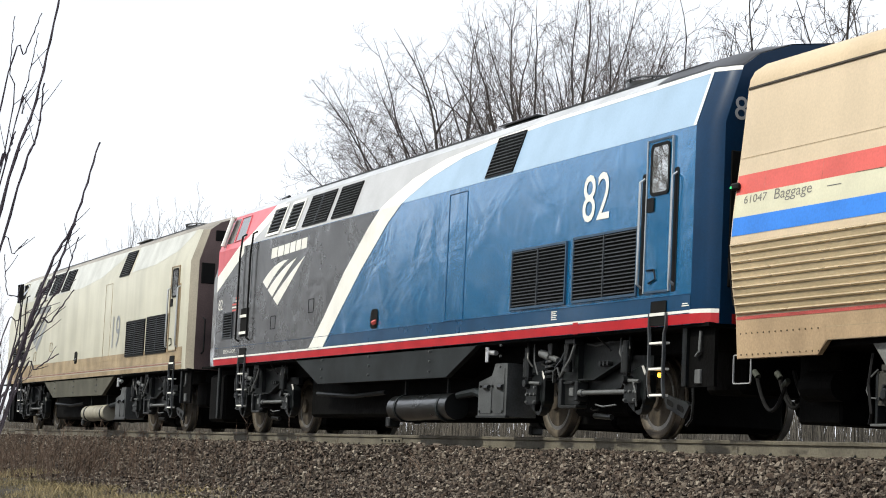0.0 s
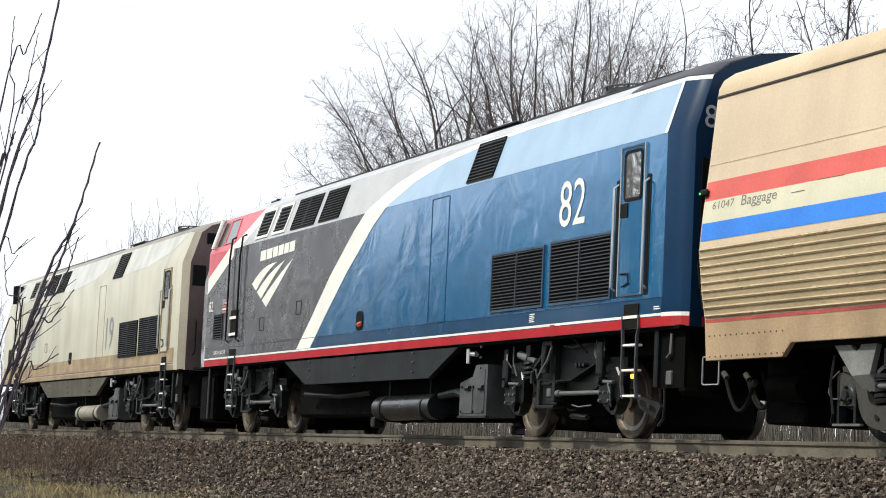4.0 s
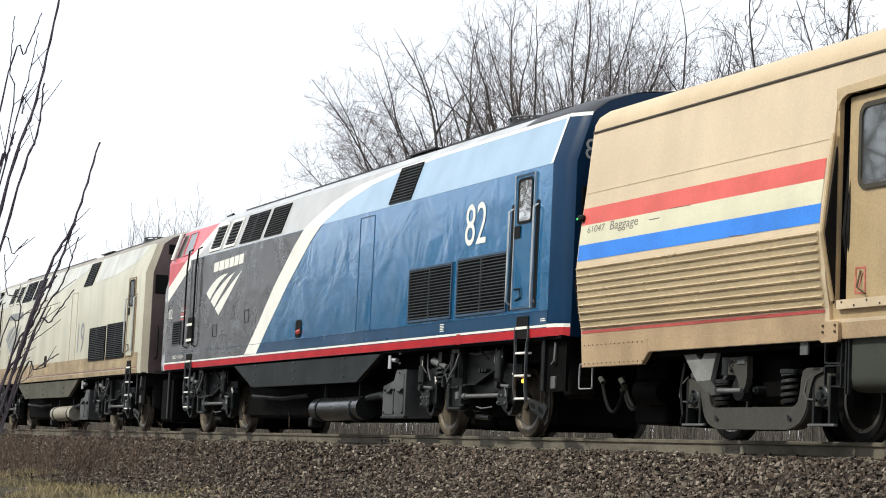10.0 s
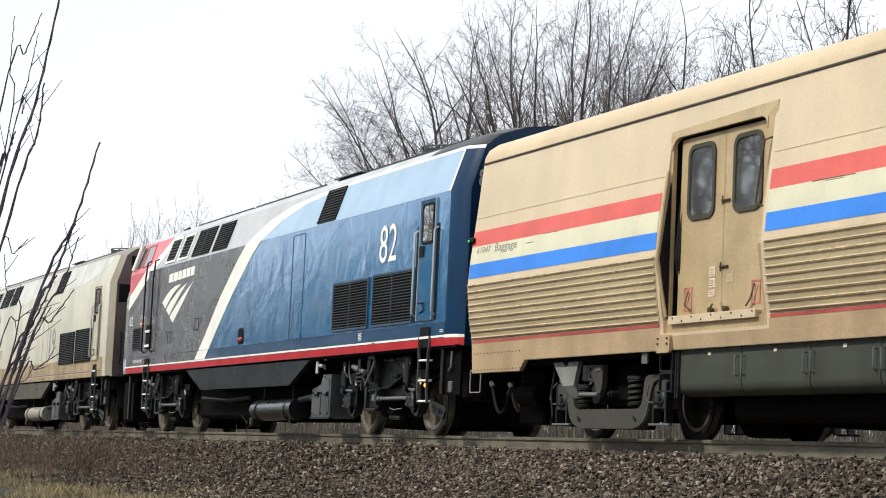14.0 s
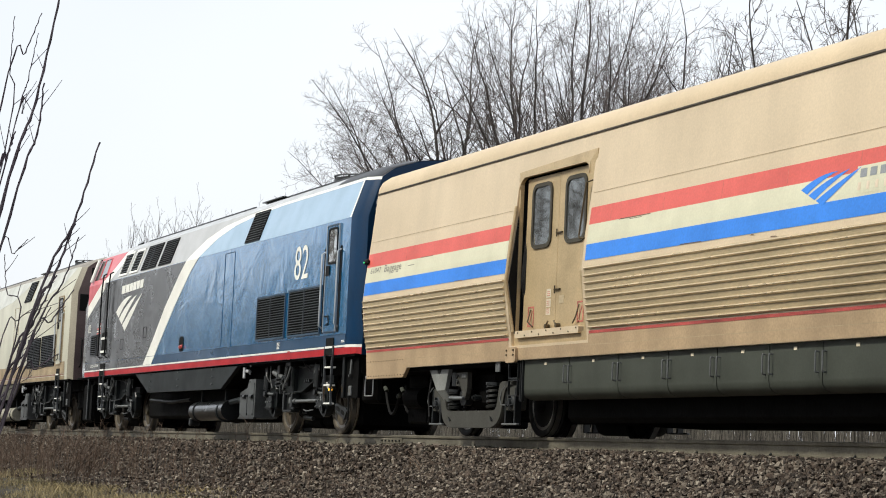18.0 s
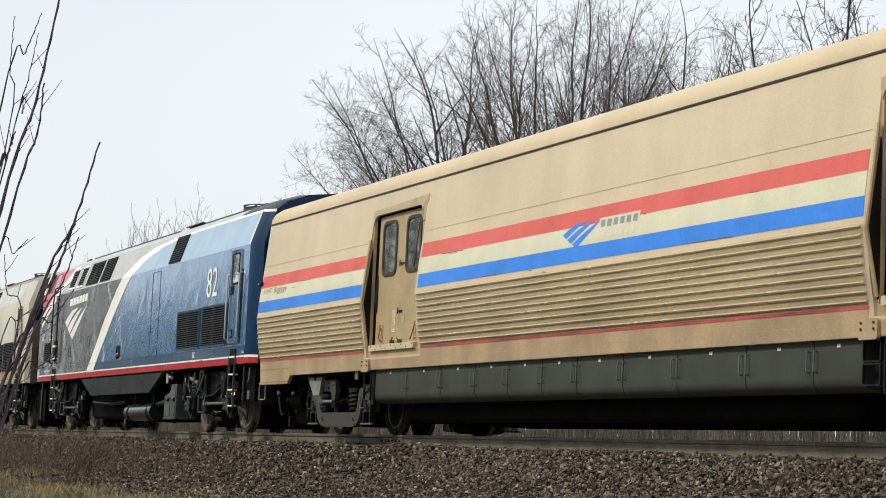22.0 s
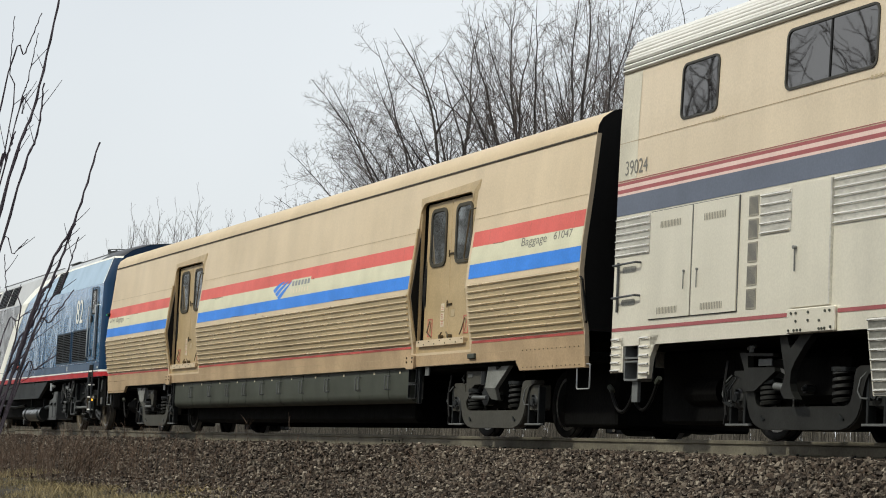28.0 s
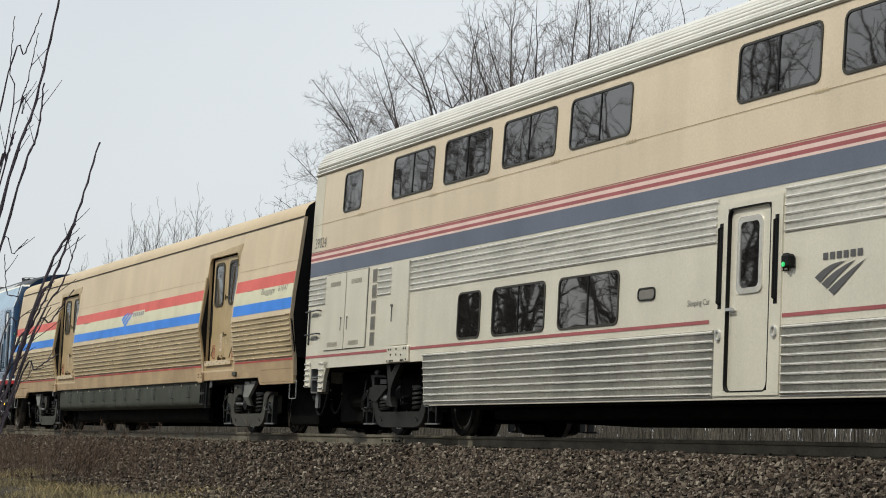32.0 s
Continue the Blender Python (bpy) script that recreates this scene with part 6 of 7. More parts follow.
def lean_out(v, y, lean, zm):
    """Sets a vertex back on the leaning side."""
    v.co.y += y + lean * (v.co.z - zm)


def sleeping_car():
    top = _placed("sleeping_car", (SLP_MID, 0, 0), "two-level silver and sand sleeping car with slate-blue stripe", "rail car", "", "")
    L = lambda v: v - SLP_MID
    xa, xb = 6.70, 32.30
    uw = [(8.14, 8.97)] + [(10.32 + 2.04 * k, 11.97 + 2.04 * k) for k in range(4)] + [(20.50 + 2.0 * k, 22.12 + 2.0 * k) for k in range(5)]
    lw = [(13.15, 13.94), (14.33, 15.97), (16.35, 17.98), (25.2, 26.8), (27.3, 28.9)]
    uz, lz = (3.585, 4.23), (1.355, 2.005)
    door = (20.24, 21.54, 0.50, 2.53)
    ins = 0.024
    holes = [(L(a + ins), L(b - ins), uz[0] + ins, uz[1] - ins) for a, b in uw]
    lholes = [(L(a + ins), L(b - ins), lz[0] + ins, lz[1] - ins) for a, b in lw]
    bm = bmesh.new()
    wall(bm, [L(xa), L(xb)], [3.02, 4.50], holes, SP)
    part("upper_side_wall", bm, M_SAND, top, "sand-coloured upper side")
    bm = bmesh.new()
    wall(bm, [L(xa), L(xb)], [1.20, 3.02], lholes + [(L(20.42), L(21.36), 1.10, 2.45)], SP)
    part("lower_side_wall", bm, M_ALU, top, "brushed aluminium lower side")
    bm = bmesh.new()
    wall(bm, [L(12.25), L(27.0)], [0.46, 1.20], [(L(20.42), L(21.36), 0.53, 1.20)], SP)
    part("skirt_wall", bm, M_ALU, top)
    bm = bmesh.new()
    slab(bm, [(L(11.90), 1.198), (L(12.04), 0.47), (L(12.30), 0.47), (L(12.30), 1.198)], -1.554, -1.50)
    part("skirt_edge", bm, M_ALU, top)
    bm = bmesh.new()
    wall(bm, [L(xa), L(xb)], [0.9, 4.50], [], SP, side=1)
    part("far_side_wall", bm, M_ALU, top)
    # roof base kept dark, so that painted shade shows between the ribs
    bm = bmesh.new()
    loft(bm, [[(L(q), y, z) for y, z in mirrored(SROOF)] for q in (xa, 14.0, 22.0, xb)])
    part("roof", bm, M_GAPSHADE, top, "fluted aluminium roof", smooth=True)
    for k in range(10):
        i = 0.15 + k / 9 * 4.45
        p, q = SROOF[int(i)], SROOF[int(i) + 1]
        f = i - int(i)
        yy, zz = p[0] + (q[0] - p[0]) * f, p[1] + (q[1] - p[1]) * f
        bm = bmesh.new()
        tube(bm, (L(xa + 0.02), -yy, zz), (L(xb - 0.02), -yy, zz), 0.030, 12)
        part("roof_flute", bm, M_ROOFRIB, top, smooth=True)
    fluting(top, L(xa), L(xb), 4.335, 4.50, 3, SP, M_ROOFRIB, M_GAPSHADE, 0.033)
    full = SP + SROOF[1:]
    car_end(top, L(xa + 0.002), L(xa + 0.1), [(a - 0.003, b) for a, b in full], 0.9, M_ALUFLAT)
    car_end(top, L(xb - 0.1), L(xb - 0.002), [(a - 0.003, b) for a, b in full], 0.9, M_ALUFLAT)
    bm = bmesh.new()
    box(bm, L(xa + 0.05), L(xa - 0.25), -0.7, 0.7, 2.3, 4.3, 0.05)
    part("diaphragm", bm, M_BLACK, top)
    bm = bmesh.new()
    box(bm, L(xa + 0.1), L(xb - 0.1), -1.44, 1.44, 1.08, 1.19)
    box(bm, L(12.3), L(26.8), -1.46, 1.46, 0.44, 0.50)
    part("underframe", bm, M_UNDERSHADE, top)
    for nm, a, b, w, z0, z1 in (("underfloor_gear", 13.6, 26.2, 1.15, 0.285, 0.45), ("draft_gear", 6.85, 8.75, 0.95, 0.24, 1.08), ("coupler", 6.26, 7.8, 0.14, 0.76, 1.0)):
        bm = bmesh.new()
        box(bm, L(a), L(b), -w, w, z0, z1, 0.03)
        part(nm, bm, M_UNDERSHADE, top)
    bm = bmesh.new()
    tube(bm, (L(7.6), -0.9, 0.6), (L(8.3), -0.9, 0.6), 0.17, 14)
    part("air_tank", bm, M_UNDERSHADE, top)
    # stripes
    for nm, z0, z1, mt in (("slate_blue_stripe", 2.63, 2.865, M_STRIPEBLUE), ("pale_line", 2.865, 2.895, M_STRIPEPINK), ("crimson_line", 2.895, 2.94, M_STRIPERED), ("pale_line", 2.94, 2.985, M_STRIPEPINK),
                           ("crimson_line", 2.985, 3.022, M_STRIPERED), ("dark_line", 3.034, 3.042, M_STRIPERED), ("side_seam", 3.49, 3.497, M_SEAM), ("side_seam", 4.325, 4.332, M_SEAM)):
        bm = bmesh.new()
        skin(bm, rect(L(xa + 0.01), L(xb - 0.01), z0, z1), SP, 0.005)
        part(nm, bm, mt, top)
    bm = bmesh.new()
    skin(bm, rect(L(xa + 0.01), L(xa + 0.46), 3.05, 4.32), SP, 0.003)
    part("end_strip", bm, M_SANDPALE, top, "pale worn strip at the car end")
    for a, b in ((xa + 0.01, 10.56), (11.43, 20.10), (21.56, xb - 0.01)):
        bm = bmesh.new()
        skin(bm, rect(L(a), L(b), 1.275, 1.315), SP, 0.006)
        part("red_line", bm, M_STRIPERED, top)
    for a, b in uw:
        car_window(top, L, a, b, *uz, SP, b - a > 1.2)
        for i in range(4):
            bm = bmesh.new()
            skin(bm, rect(L(b - 0.1 + 0.07 * i), L(b - 0.06 + 0.07 * i), 3.475, 3.515), SP, 0.008)
            part("rivet_plate", bm, M_TANFLAT, top)
    for a, b in lw:
        car_window(top, L, a, b, *lz, SP, b - a > 1.2)
    # fluted fields
    for a, b in ((11.31, 20.22), (21.56, xb - 0.02)):
        fluting(top, L(a), L(b), 2.13, 2.60, 6, SP, M_ALURIB, M_ALUFLAT, 0.020)
    fluting(top, L(xa + 0.01), L(7.55), 2.14, 2.60, 6, SP, M_ALURIB, M_ALUFLAT, 0.018)
    fluting(top, L(9.95), L(10.54), 2.14, 2.57, 5, SP, M_ALURIB, M_ALUFLAT, 0.020)
    for a, b, lean in ((11.93, 20.22, 0.13), (21.56, 26.9, 0.0)):
        fluting(top, L(a), L(b), 0.50, 1.20, 8, SP, M_ALURIB, M_ALULOW, 0.022, slant=lean)
        # flat dark strip painted in for the shade of a groove
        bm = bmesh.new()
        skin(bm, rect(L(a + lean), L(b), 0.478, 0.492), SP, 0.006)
        part("skirt_groove", bm, M_GAPSHADE, top)
    for a, z0 in ((6.72, 0.80), (7.42, 0.76)):
        fluting(top, L(a), L(a + 0.24), z0, 1.20, 5, SP, M_ALURIB, M_ALU, 0.026)
    bm = bmesh.new()
    wall(bm, [L(6.70), L(7.0)], [0.80, 1.20], [], SP)
    part("corner_skirt", bm, M_ALU, top)
    bm = bmesh.new()
    skin(bm, [(L(7.38), 0.72), (L(7.60), 0.72), (L(7.66), 0.95), (L(7.72), 1.10), (L(7.84), 1.20), (L(7.38), 1.20)], SP, 0.0, thick=0.06)
    part("corner_skirt", bm, M_ALU, top)
    # corner step, grab irons, equipment doors and vents
    bm = bmesh.new()
    for z0, z1 in ((0.70, 0.93), (0.95, 1.19)):
        ring(bm, rounded(L(7.02), L(7.37), z0, z1, 0.03), rounded(L(7.045), L(7.345), z0 + 0.02, z1 - 0.02, 0.02), -1.55, -1.35)
    box(bm, L(7.14), L(7.28), -1.5, -1.46, 0.46, 0.70)
    part("corner_step", bm, M_PLATE, top, "folded steel boarding step")
    # black sheet behind the step, shade put into its colour
    bm = bmesh.new()
    box(bm, L(7.02), L(7.37), -1.36, -1.33, 0.70, 1.19)
    part("step_back", bm, M_HOLESHADE, top)
    for zz in (1.66, 2.04):
        bm = bmesh.new()
        pipe(bm, [(L(6.80), -1.55, zz), (L(6.80), -1.63, zz), (L(7.36), -1.63, zz + 0.01), (L(7.36), -1.55, zz + 0.01)], 0.013, 6)
        part("grab_iron", bm, M_LADDER, top)
        bm = bmesh.new()
        skin(bm, rounded(L(6.92), L(7.26), zz - 0.09, zz - 0.02, 0.03), SP, 0.007)
        part("grab_plate", bm, M_ALULOW, top)
    bm = bmesh.new()
    tube(bm, (L(6.83), -1.575, 1.5), (L(6.83), -1.575, 2.08), 0.016, 6)
    part("grab_iron", bm, M_LADDER, top)
    for a, b in ((7.60, 8.55), (8.58, 9.53)):
        bm = bmesh.new()
        skin(bm, rect(L(a), L(b), 1.385, 2.60), SP, 0.022, thick=0.02)
        d = part("equipment_door", bm, M_ALU, top, "flat aluminium equipment door")
        bm = bmesh.new()
        ring(bm, rect(L(a - 0.009), L(b + 0.009), 1.376, 2.609), rect(L(a), L(b), 1.385, 2.60), -1.566, -1.55)
        part("door_gap", bm, M_GAPSHADE, d)
        for z0, off in ((2.40, 0.24), (1.43, 0.22)):
            for i in range(14):
                bm = bmesh.new()
                skin(bm, rect(L(a + off + 0.034 * i), L(a + off + 0.016 + 0.034 * i), z0, z0 + 0.075), SP, 0.026)
                part("vent_slot", bm, M_VENT, d)
        q = b - 0.13 if a < 8 else a + 0.13
        bm = bmesh.new()
        tube(bm, (L(q), -1.575, 1.88), (L(q), -1.600, 1.88), 0.013, 8)
        box(bm, L(q - 0.004), L(q + 0.004), -1.598, -1.588, 1.68, 1.88)
        part("door_handle", bm, M_FORK, d)
    for k in range(5):
        bm = bmesh.new()
        skin(bm, rect(L(9.72), L(9.91), 1.39 + 0.243 * k, 1.60 + 0.243 * k), SP, 0.008, thick=0.01)
        vg = part("vent_grille", bm, M_VENT, top, "fine vertical vent grille")
        for i in range(8):
            bm = bmesh.new()
            skin(bm, rect(L(9.733 + 0.0215 * i), L(9.744 + 0.0215 * i), 1.405 + 0.243 * k, 1.585 + 0.243 * k), SP, 0.0095)
            part("slot", bm, M_LETTER, vg)
    bm = bmesh.new()
    skin(bm, rect(L(10.58), L(11.29), 1.36, 2.60), SP, 0.024, thick=0.02)
    pn = part("equipment_panel", bm, M_ALU, top, "flat aluminium panel")
    bm = bmesh.new()
    box(bm, L(10.680), L(10.690), -1.605, -1.59, 1.72, 1.96)
    tube(bm, (L(10.685), -1.58, 1.96), (L(10.685), -1.62, 1.96), 0.019, 8)
    part("door_handle", bm, M_FORK, pn)
    bm = bmesh.new()
    box(bm, L(11.285), L(11.31), -1.585, -1.55, 1.36, 2.60)
    part("panel_edge", bm, M_ALUFLAT, pn)
    bm = bmesh.new()
    slab(bm, rect(L(10.57), L(11.42), 1.10, 1.345), -1.60, -1.56)
    bmesh.ops.bevel(bm, geom=bm.edges[:], offset=0.01, segments=1, affect="EDGES")
    pl = part("jacking_plate", bm, M_ALU, top, "thick bolted jacking plate")
    for a, zz in ((10.66, 1.30), (10.75, 1.30), (10.97, 1.30), (11.27, 1.30), (11.35, 1.30), (10.75, 1.22), (10.97, 1.22), (11.17, 1.21), (10.62, 1.13), (10.72, 1.13), (10.78, 1.13), (10.84, 1.13), (11.17, 1.13), (11.22, 1.13), (11.27, 1.13), (11.37, 1.14)):
        bm = bmesh.new()
        tube(bm, (L(a), -1.60, zz), (L(a), -1.612, zz), 0.014, 6)
        part("bolt", bm, M_BOX, pl)
    bm = bmesh.new()
    strut = [(-0.17, 1.11), (-0.03, 1.11), (0.0, 1.03), (0.04, 0.97), (0.23, 1.11), (0.45, 1.11), (0.28, 0.98), (0.13, 0.84), (0.06, 0.74), (0.045, 0.62), (0.08, 0.54), (0.16, 0.46), (-0.06, 0.47), (-0.13, 0.54), (-0.09, 0.62), (-0.05, 0.72), (-0.13, 0.95)]
    slab(bm, [(L(10.40 + q), z) for q, z in strut], -1.46, -1.38)
    part("jack_strut", bm, M_SLEEPTRUCK, top, "dark steel strut bracket")
    # side door
    bm = bmesh.new()
    ring(bm, rect(L(20.24), L(21.54), 0.50, 2.54), rect(L(20.46), L(21.32), 0.55, 2.47), -1.575, -1.50)
    ds = part("door_surround", bm, M_ALU, top, "aluminium door surround")
    bm = bmesh.new()
    slab(bm, rounded(L(20.47), L(21.31), 0.545, 2.465, 0.06), -1.535, -1.48)
    leaf = part("side_door", bm, M_ALU, top, "closed aluminium side door with a tall window")
    bm = bmesh.new()
    ring(bm, rounded(L(20.62), L(21.12), 1.56, 2.37, 0.08), rounded(L(20.68), L(21.06), 1.62, 2.31, 0.06), -1.553, -1.53)
    part("window_frame", bm, M_ALURIB, leaf)
    bm = bmesh.new()
    slab(bm, rounded(L(20.665), L(21.075), 1.605, 2.325, 0.06), -1.543, -1.53)
    part("window_pane", bm, M_GLASS, leaf)
    bm = bmesh.new()
    tube(bm, (L(20.55), -1.53, 1.40), (L(20.55), -1.57, 1.40), 0.03, 8)
    box(bm, L(20.48), L(20.62), -1.59, -1.565, 1.39, 1.42)
    part("door_handle", bm, M_CHROME, leaf)
    bm = bmesh.new()
    ring(bm, rounded(L(20.455), L(21.325), 0.535, 2.475, 0.09), rounded(L(20.47), L(21.31), 0.55, 2.46, 0.08), -1.578, -1.53)
    part("door_gasket", bm, M_BLACK, leaf)
    for a in (20.33, 21.44):
        bm = bmesh.new()
        box(bm, L(a - 0.035), L(a + 0.035), -1.579, -1.56, 1.42, 2.33, 0.0)
        part("rail_pocket", bm, M_BLACK, ds)
        bm = bmesh.new()
        pipe(bm, [(L(a), -1.57, 1.46), (L(a), -1.61, 1.48), (L(a), -1.61, 2.27), (L(a), -1.57, 2.29)], 0.014, 6)
        part("handrail", bm, M_BLACK, ds)
        bm = bmesh.new()
        ring(bm, rounded(L(a - 0.045), L(a + 0.045), 1.08, 1.20, 0.044), rounded(L(a - 0.03), L(a + 0.03), 1.095, 1.185, 0.029), -1.60, -1.57)
        part("tie_down_ring", bm, M_CHROME, ds)
    # oval port, lamp, emblem, lettering
    bm = bmesh.new()
    ring(bm, rounded(L(18.46), L(18.87), 1.60, 1.75, 0.06), rounded(L(18.475), L(18.855), 1.615, 1.735, 0.05), -1.575, -1.55)
    ov = part("oval_port", bm, M_TRUCKGREY, top, "small oval grille port")
    bm = bmesh.new()
    slab(bm, rounded(L(18.48), L(18.85), 1.62, 1.73, 0.045), -1.566, -1.56)
    part("port_mesh", bm, M_FADED, ov)
    bm = bmesh.new()
    box(bm, L(21.62), L(21.78), -1.64, -1.56, 1.76, 1.90, 0.02)
    lm = part("marker_light", bm, M_BLACK, top, "side marker light box")
    bm = bmesh.new()
    tube(bm, (L(21.69), -1.64, 1.795), (L(21.69), -1.655, 1.795), 0.024, 10)
    part("marker_lens", bm, M_GREENLAMP, lm, "green lit lens")
    bm = bmesh.new()
    ring(bm, rect(L(21.56), L(21.66), 1.74, 1.92), rect(L(21.575), L(21.645), 1.755, 1.905), -1.572, -1.56)
    part("lamp_bracket", bm, M_BLACK, lm)
    logo(top, L(22.13), 1.44, 0.88, 0.33, SP, M_LETTER)
    for i in range(6):
        bm = bmesh.new()
        skin(bm, rect(L(22.28 + 0.118 * i), L(22.365 + 0.118 * i), 1.80, 1.87), SP, 0.007)
        part("nameplate_bar", bm, M_LETTER, top)
    lettering("39024", L(6.88), L(7.42), 3.10, 3.27, 0, top, M_FADED, "number", "thin faded car number", prof=SP)
    lettering("Sleeping Car", L(19.62), L(20.10), 1.46, 1.55, 0, top, M_FADED, "lettering", prof=SP)
    car_truck(top, L(10.40), tone=M_SLEEPTRUCK)
    car_truck(top, L(28.5), tone=M_SLEEPTRUCK)
    return top


sleeper = sleeping_car()


# ---- ground and track ----
GROUND = [(-400, -2.2), (-60, -2.0), (-20, -1.7), (-12.5, -1.5), (-6.0, -1.12), (-3.7, -0.93), (-3.3, -0.78), (-1.85, -0.20), (-1.5, -0.155), (-0.8, -0.145), (1.45, -0.15), (1.75, -0.20), (3.2, -0.75),
          (4.5, -0.80), (8, -0.5), (20, -0.2), (60, 0.4), (150, 1.0), (1500, 3.0)]


def height(y):
    for (a, za), (b, zb) in zip(GROUND, GROUND[1:]):
        if y <= b:
            return za + (zb - za) * (y - a) / (b - a)
    return GROUND[-1][1]


def relief(x, y):
    return height(y) + (0.05 * noise.noise((x * 0.35, y * 0.5, 0)) + 0.02 * noise.noise((x * 1.7, y * 1.7, 3)) if abs(y) > 1.5 else 0.012 * noise.noise((x * 2, y * 2, 1)))


def ground():
    xs = [-1600, -700, -300, -160, -110] + [-90 + 0.5 * k for k in range(181)] + [12, 30, 80, 300, 1200]
    ys = [-1200, -400, -100, -60, -40, -30, -24, -20, -17, -15, -13.5] + [-12.5 + 0.35 * k for k in range(24)] + [-4.0 + 0.18 * k for k in range(45)] + [4.5, 5, 6, 7, 8, 10, 13, 17, 22, 30, 45, 60, 100, 150, 400, 1400]
    verts = [(x, y, relief(x, y)) for x in xs for y in ys]
    n = len(ys)
    faces = [(i * n + j, (i + 1) * n + j, (i + 1) * n + j + 1, i * n + j + 1) for i in range(len(xs) - 1) for j in range(n - 1)]
    me = bpy.data.meshes.new("ground")
    me.from_pydata(verts, [], faces)
    me.polygons.foreach_set("use_smooth", [True] * len(faces))
    me.materials.append(M_GROUND)
    tagged(new("ground", me), "gravelly brown soil and embankment beside the track", "ground", kind="structure")


ground()


def rails():
    prof = [(-0.075, -0.172), (0.075, -0.172), (0.075, -0.160), (0.014, -0.140), (0.010, -0.050), (0.036, -0.038), (0.037, -0.008), (0.028, 0.0), (-0.028, 0.0), (-0.037, -0.008), (-0.036, -0.038), (-0.010, -0.050), (-0.014, -0.140), (-0.075, -0.160)]
    for s in (-1, 1):
        top = tagged(new("rail_line"), "weathered steel running rail on the ballast", "rail", "rails of the track", kind="structure")
        top.location.z = RAIL_TOP
        lengths = [(-420, -110), (-110, -62), (-62, -30.55), (-30.54, -6.0), (-5.99, 60)]
        for a, b in lengths:
            bm = bmesh.new()
            p0 = [bm.verts.new((a, s * 0.755 + y, z)) for y, z in prof]
            p1 = [bm.verts.new((b, s * 0.755 + y, z)) for y, z in prof]
            for i in range(len(prof)):
                j = (i + 1) % len(prof)
                bm.faces.new((p0[i], p0[j], p1[j], p1[i]))
            bm.faces.new(p0)
            bm.faces.new(p1[::-1])
            part("rail", bm, M_RAIL, top)
            bm = bmesh.new()
            box(bm, a, b, s * 0.755 - 0.024, s * 0.755 + 0.024, 0.0005, 0.002)
            part("running_surface", bm, M_RAILTOP, top)
        for x in (-30.545, -62.0, -6.0):
            bm = bmesh.new()
            box(bm, x - 0.45, x + 0.45, s * 0.755 - 0.03, s * 0.755 + 0.03, -0.135, -0.052, 0.008)
            jb = part("joint_bar", bm, M_RAIL, top)
            for k in range(6):
                bm = bmesh.new()
                tube(bm, (x - 0.38 + 0.152 * k, s * 0.755 - 0.05, -0.092), (x - 0.38 + 0.152 * k, s * 0.755 + 0.05, -0.092), 0.016, 6)
                part("bolt", bm, M_TRUCK, jb)
        for k in range(46):
            x = -52 + 0.53 * round(1.55 * k + 0.4 * math.sin(7 * k))
            bm = bmesh.new()
            pipe(bm, [(x - 0.02, s * 0.755 - 0.09, -0.17), (x + 0.0, s * 0.755 - 0.075, -0.135), (x + 0.05, s * 0.755 - 0.10, -0.15)], 0.010, 5)
            part("rail_anchor", bm, M_TRUCK, top)


rails()


def ties():
    me = None
    for k in range(130):
        x = -70 + 0.53 * k
        if me is None:
            bm = bmesh.new()
            box(bm, -0.11, 0.11, -1.3, 1.3, -0.34, -0.175, 0.012)
            ob = link("railway_tie", bm, M_TIE)
            me = ob.data
        else:
            ob = new("railway_tie", me)
        ob.location = (x, random.uniform(-0.03, 0.03), RAIL_TOP - 0.012)
        tagged(ob, "weathered wooden tie sunk in ballast", "tie", "ties under the rails", "structure")


ties()


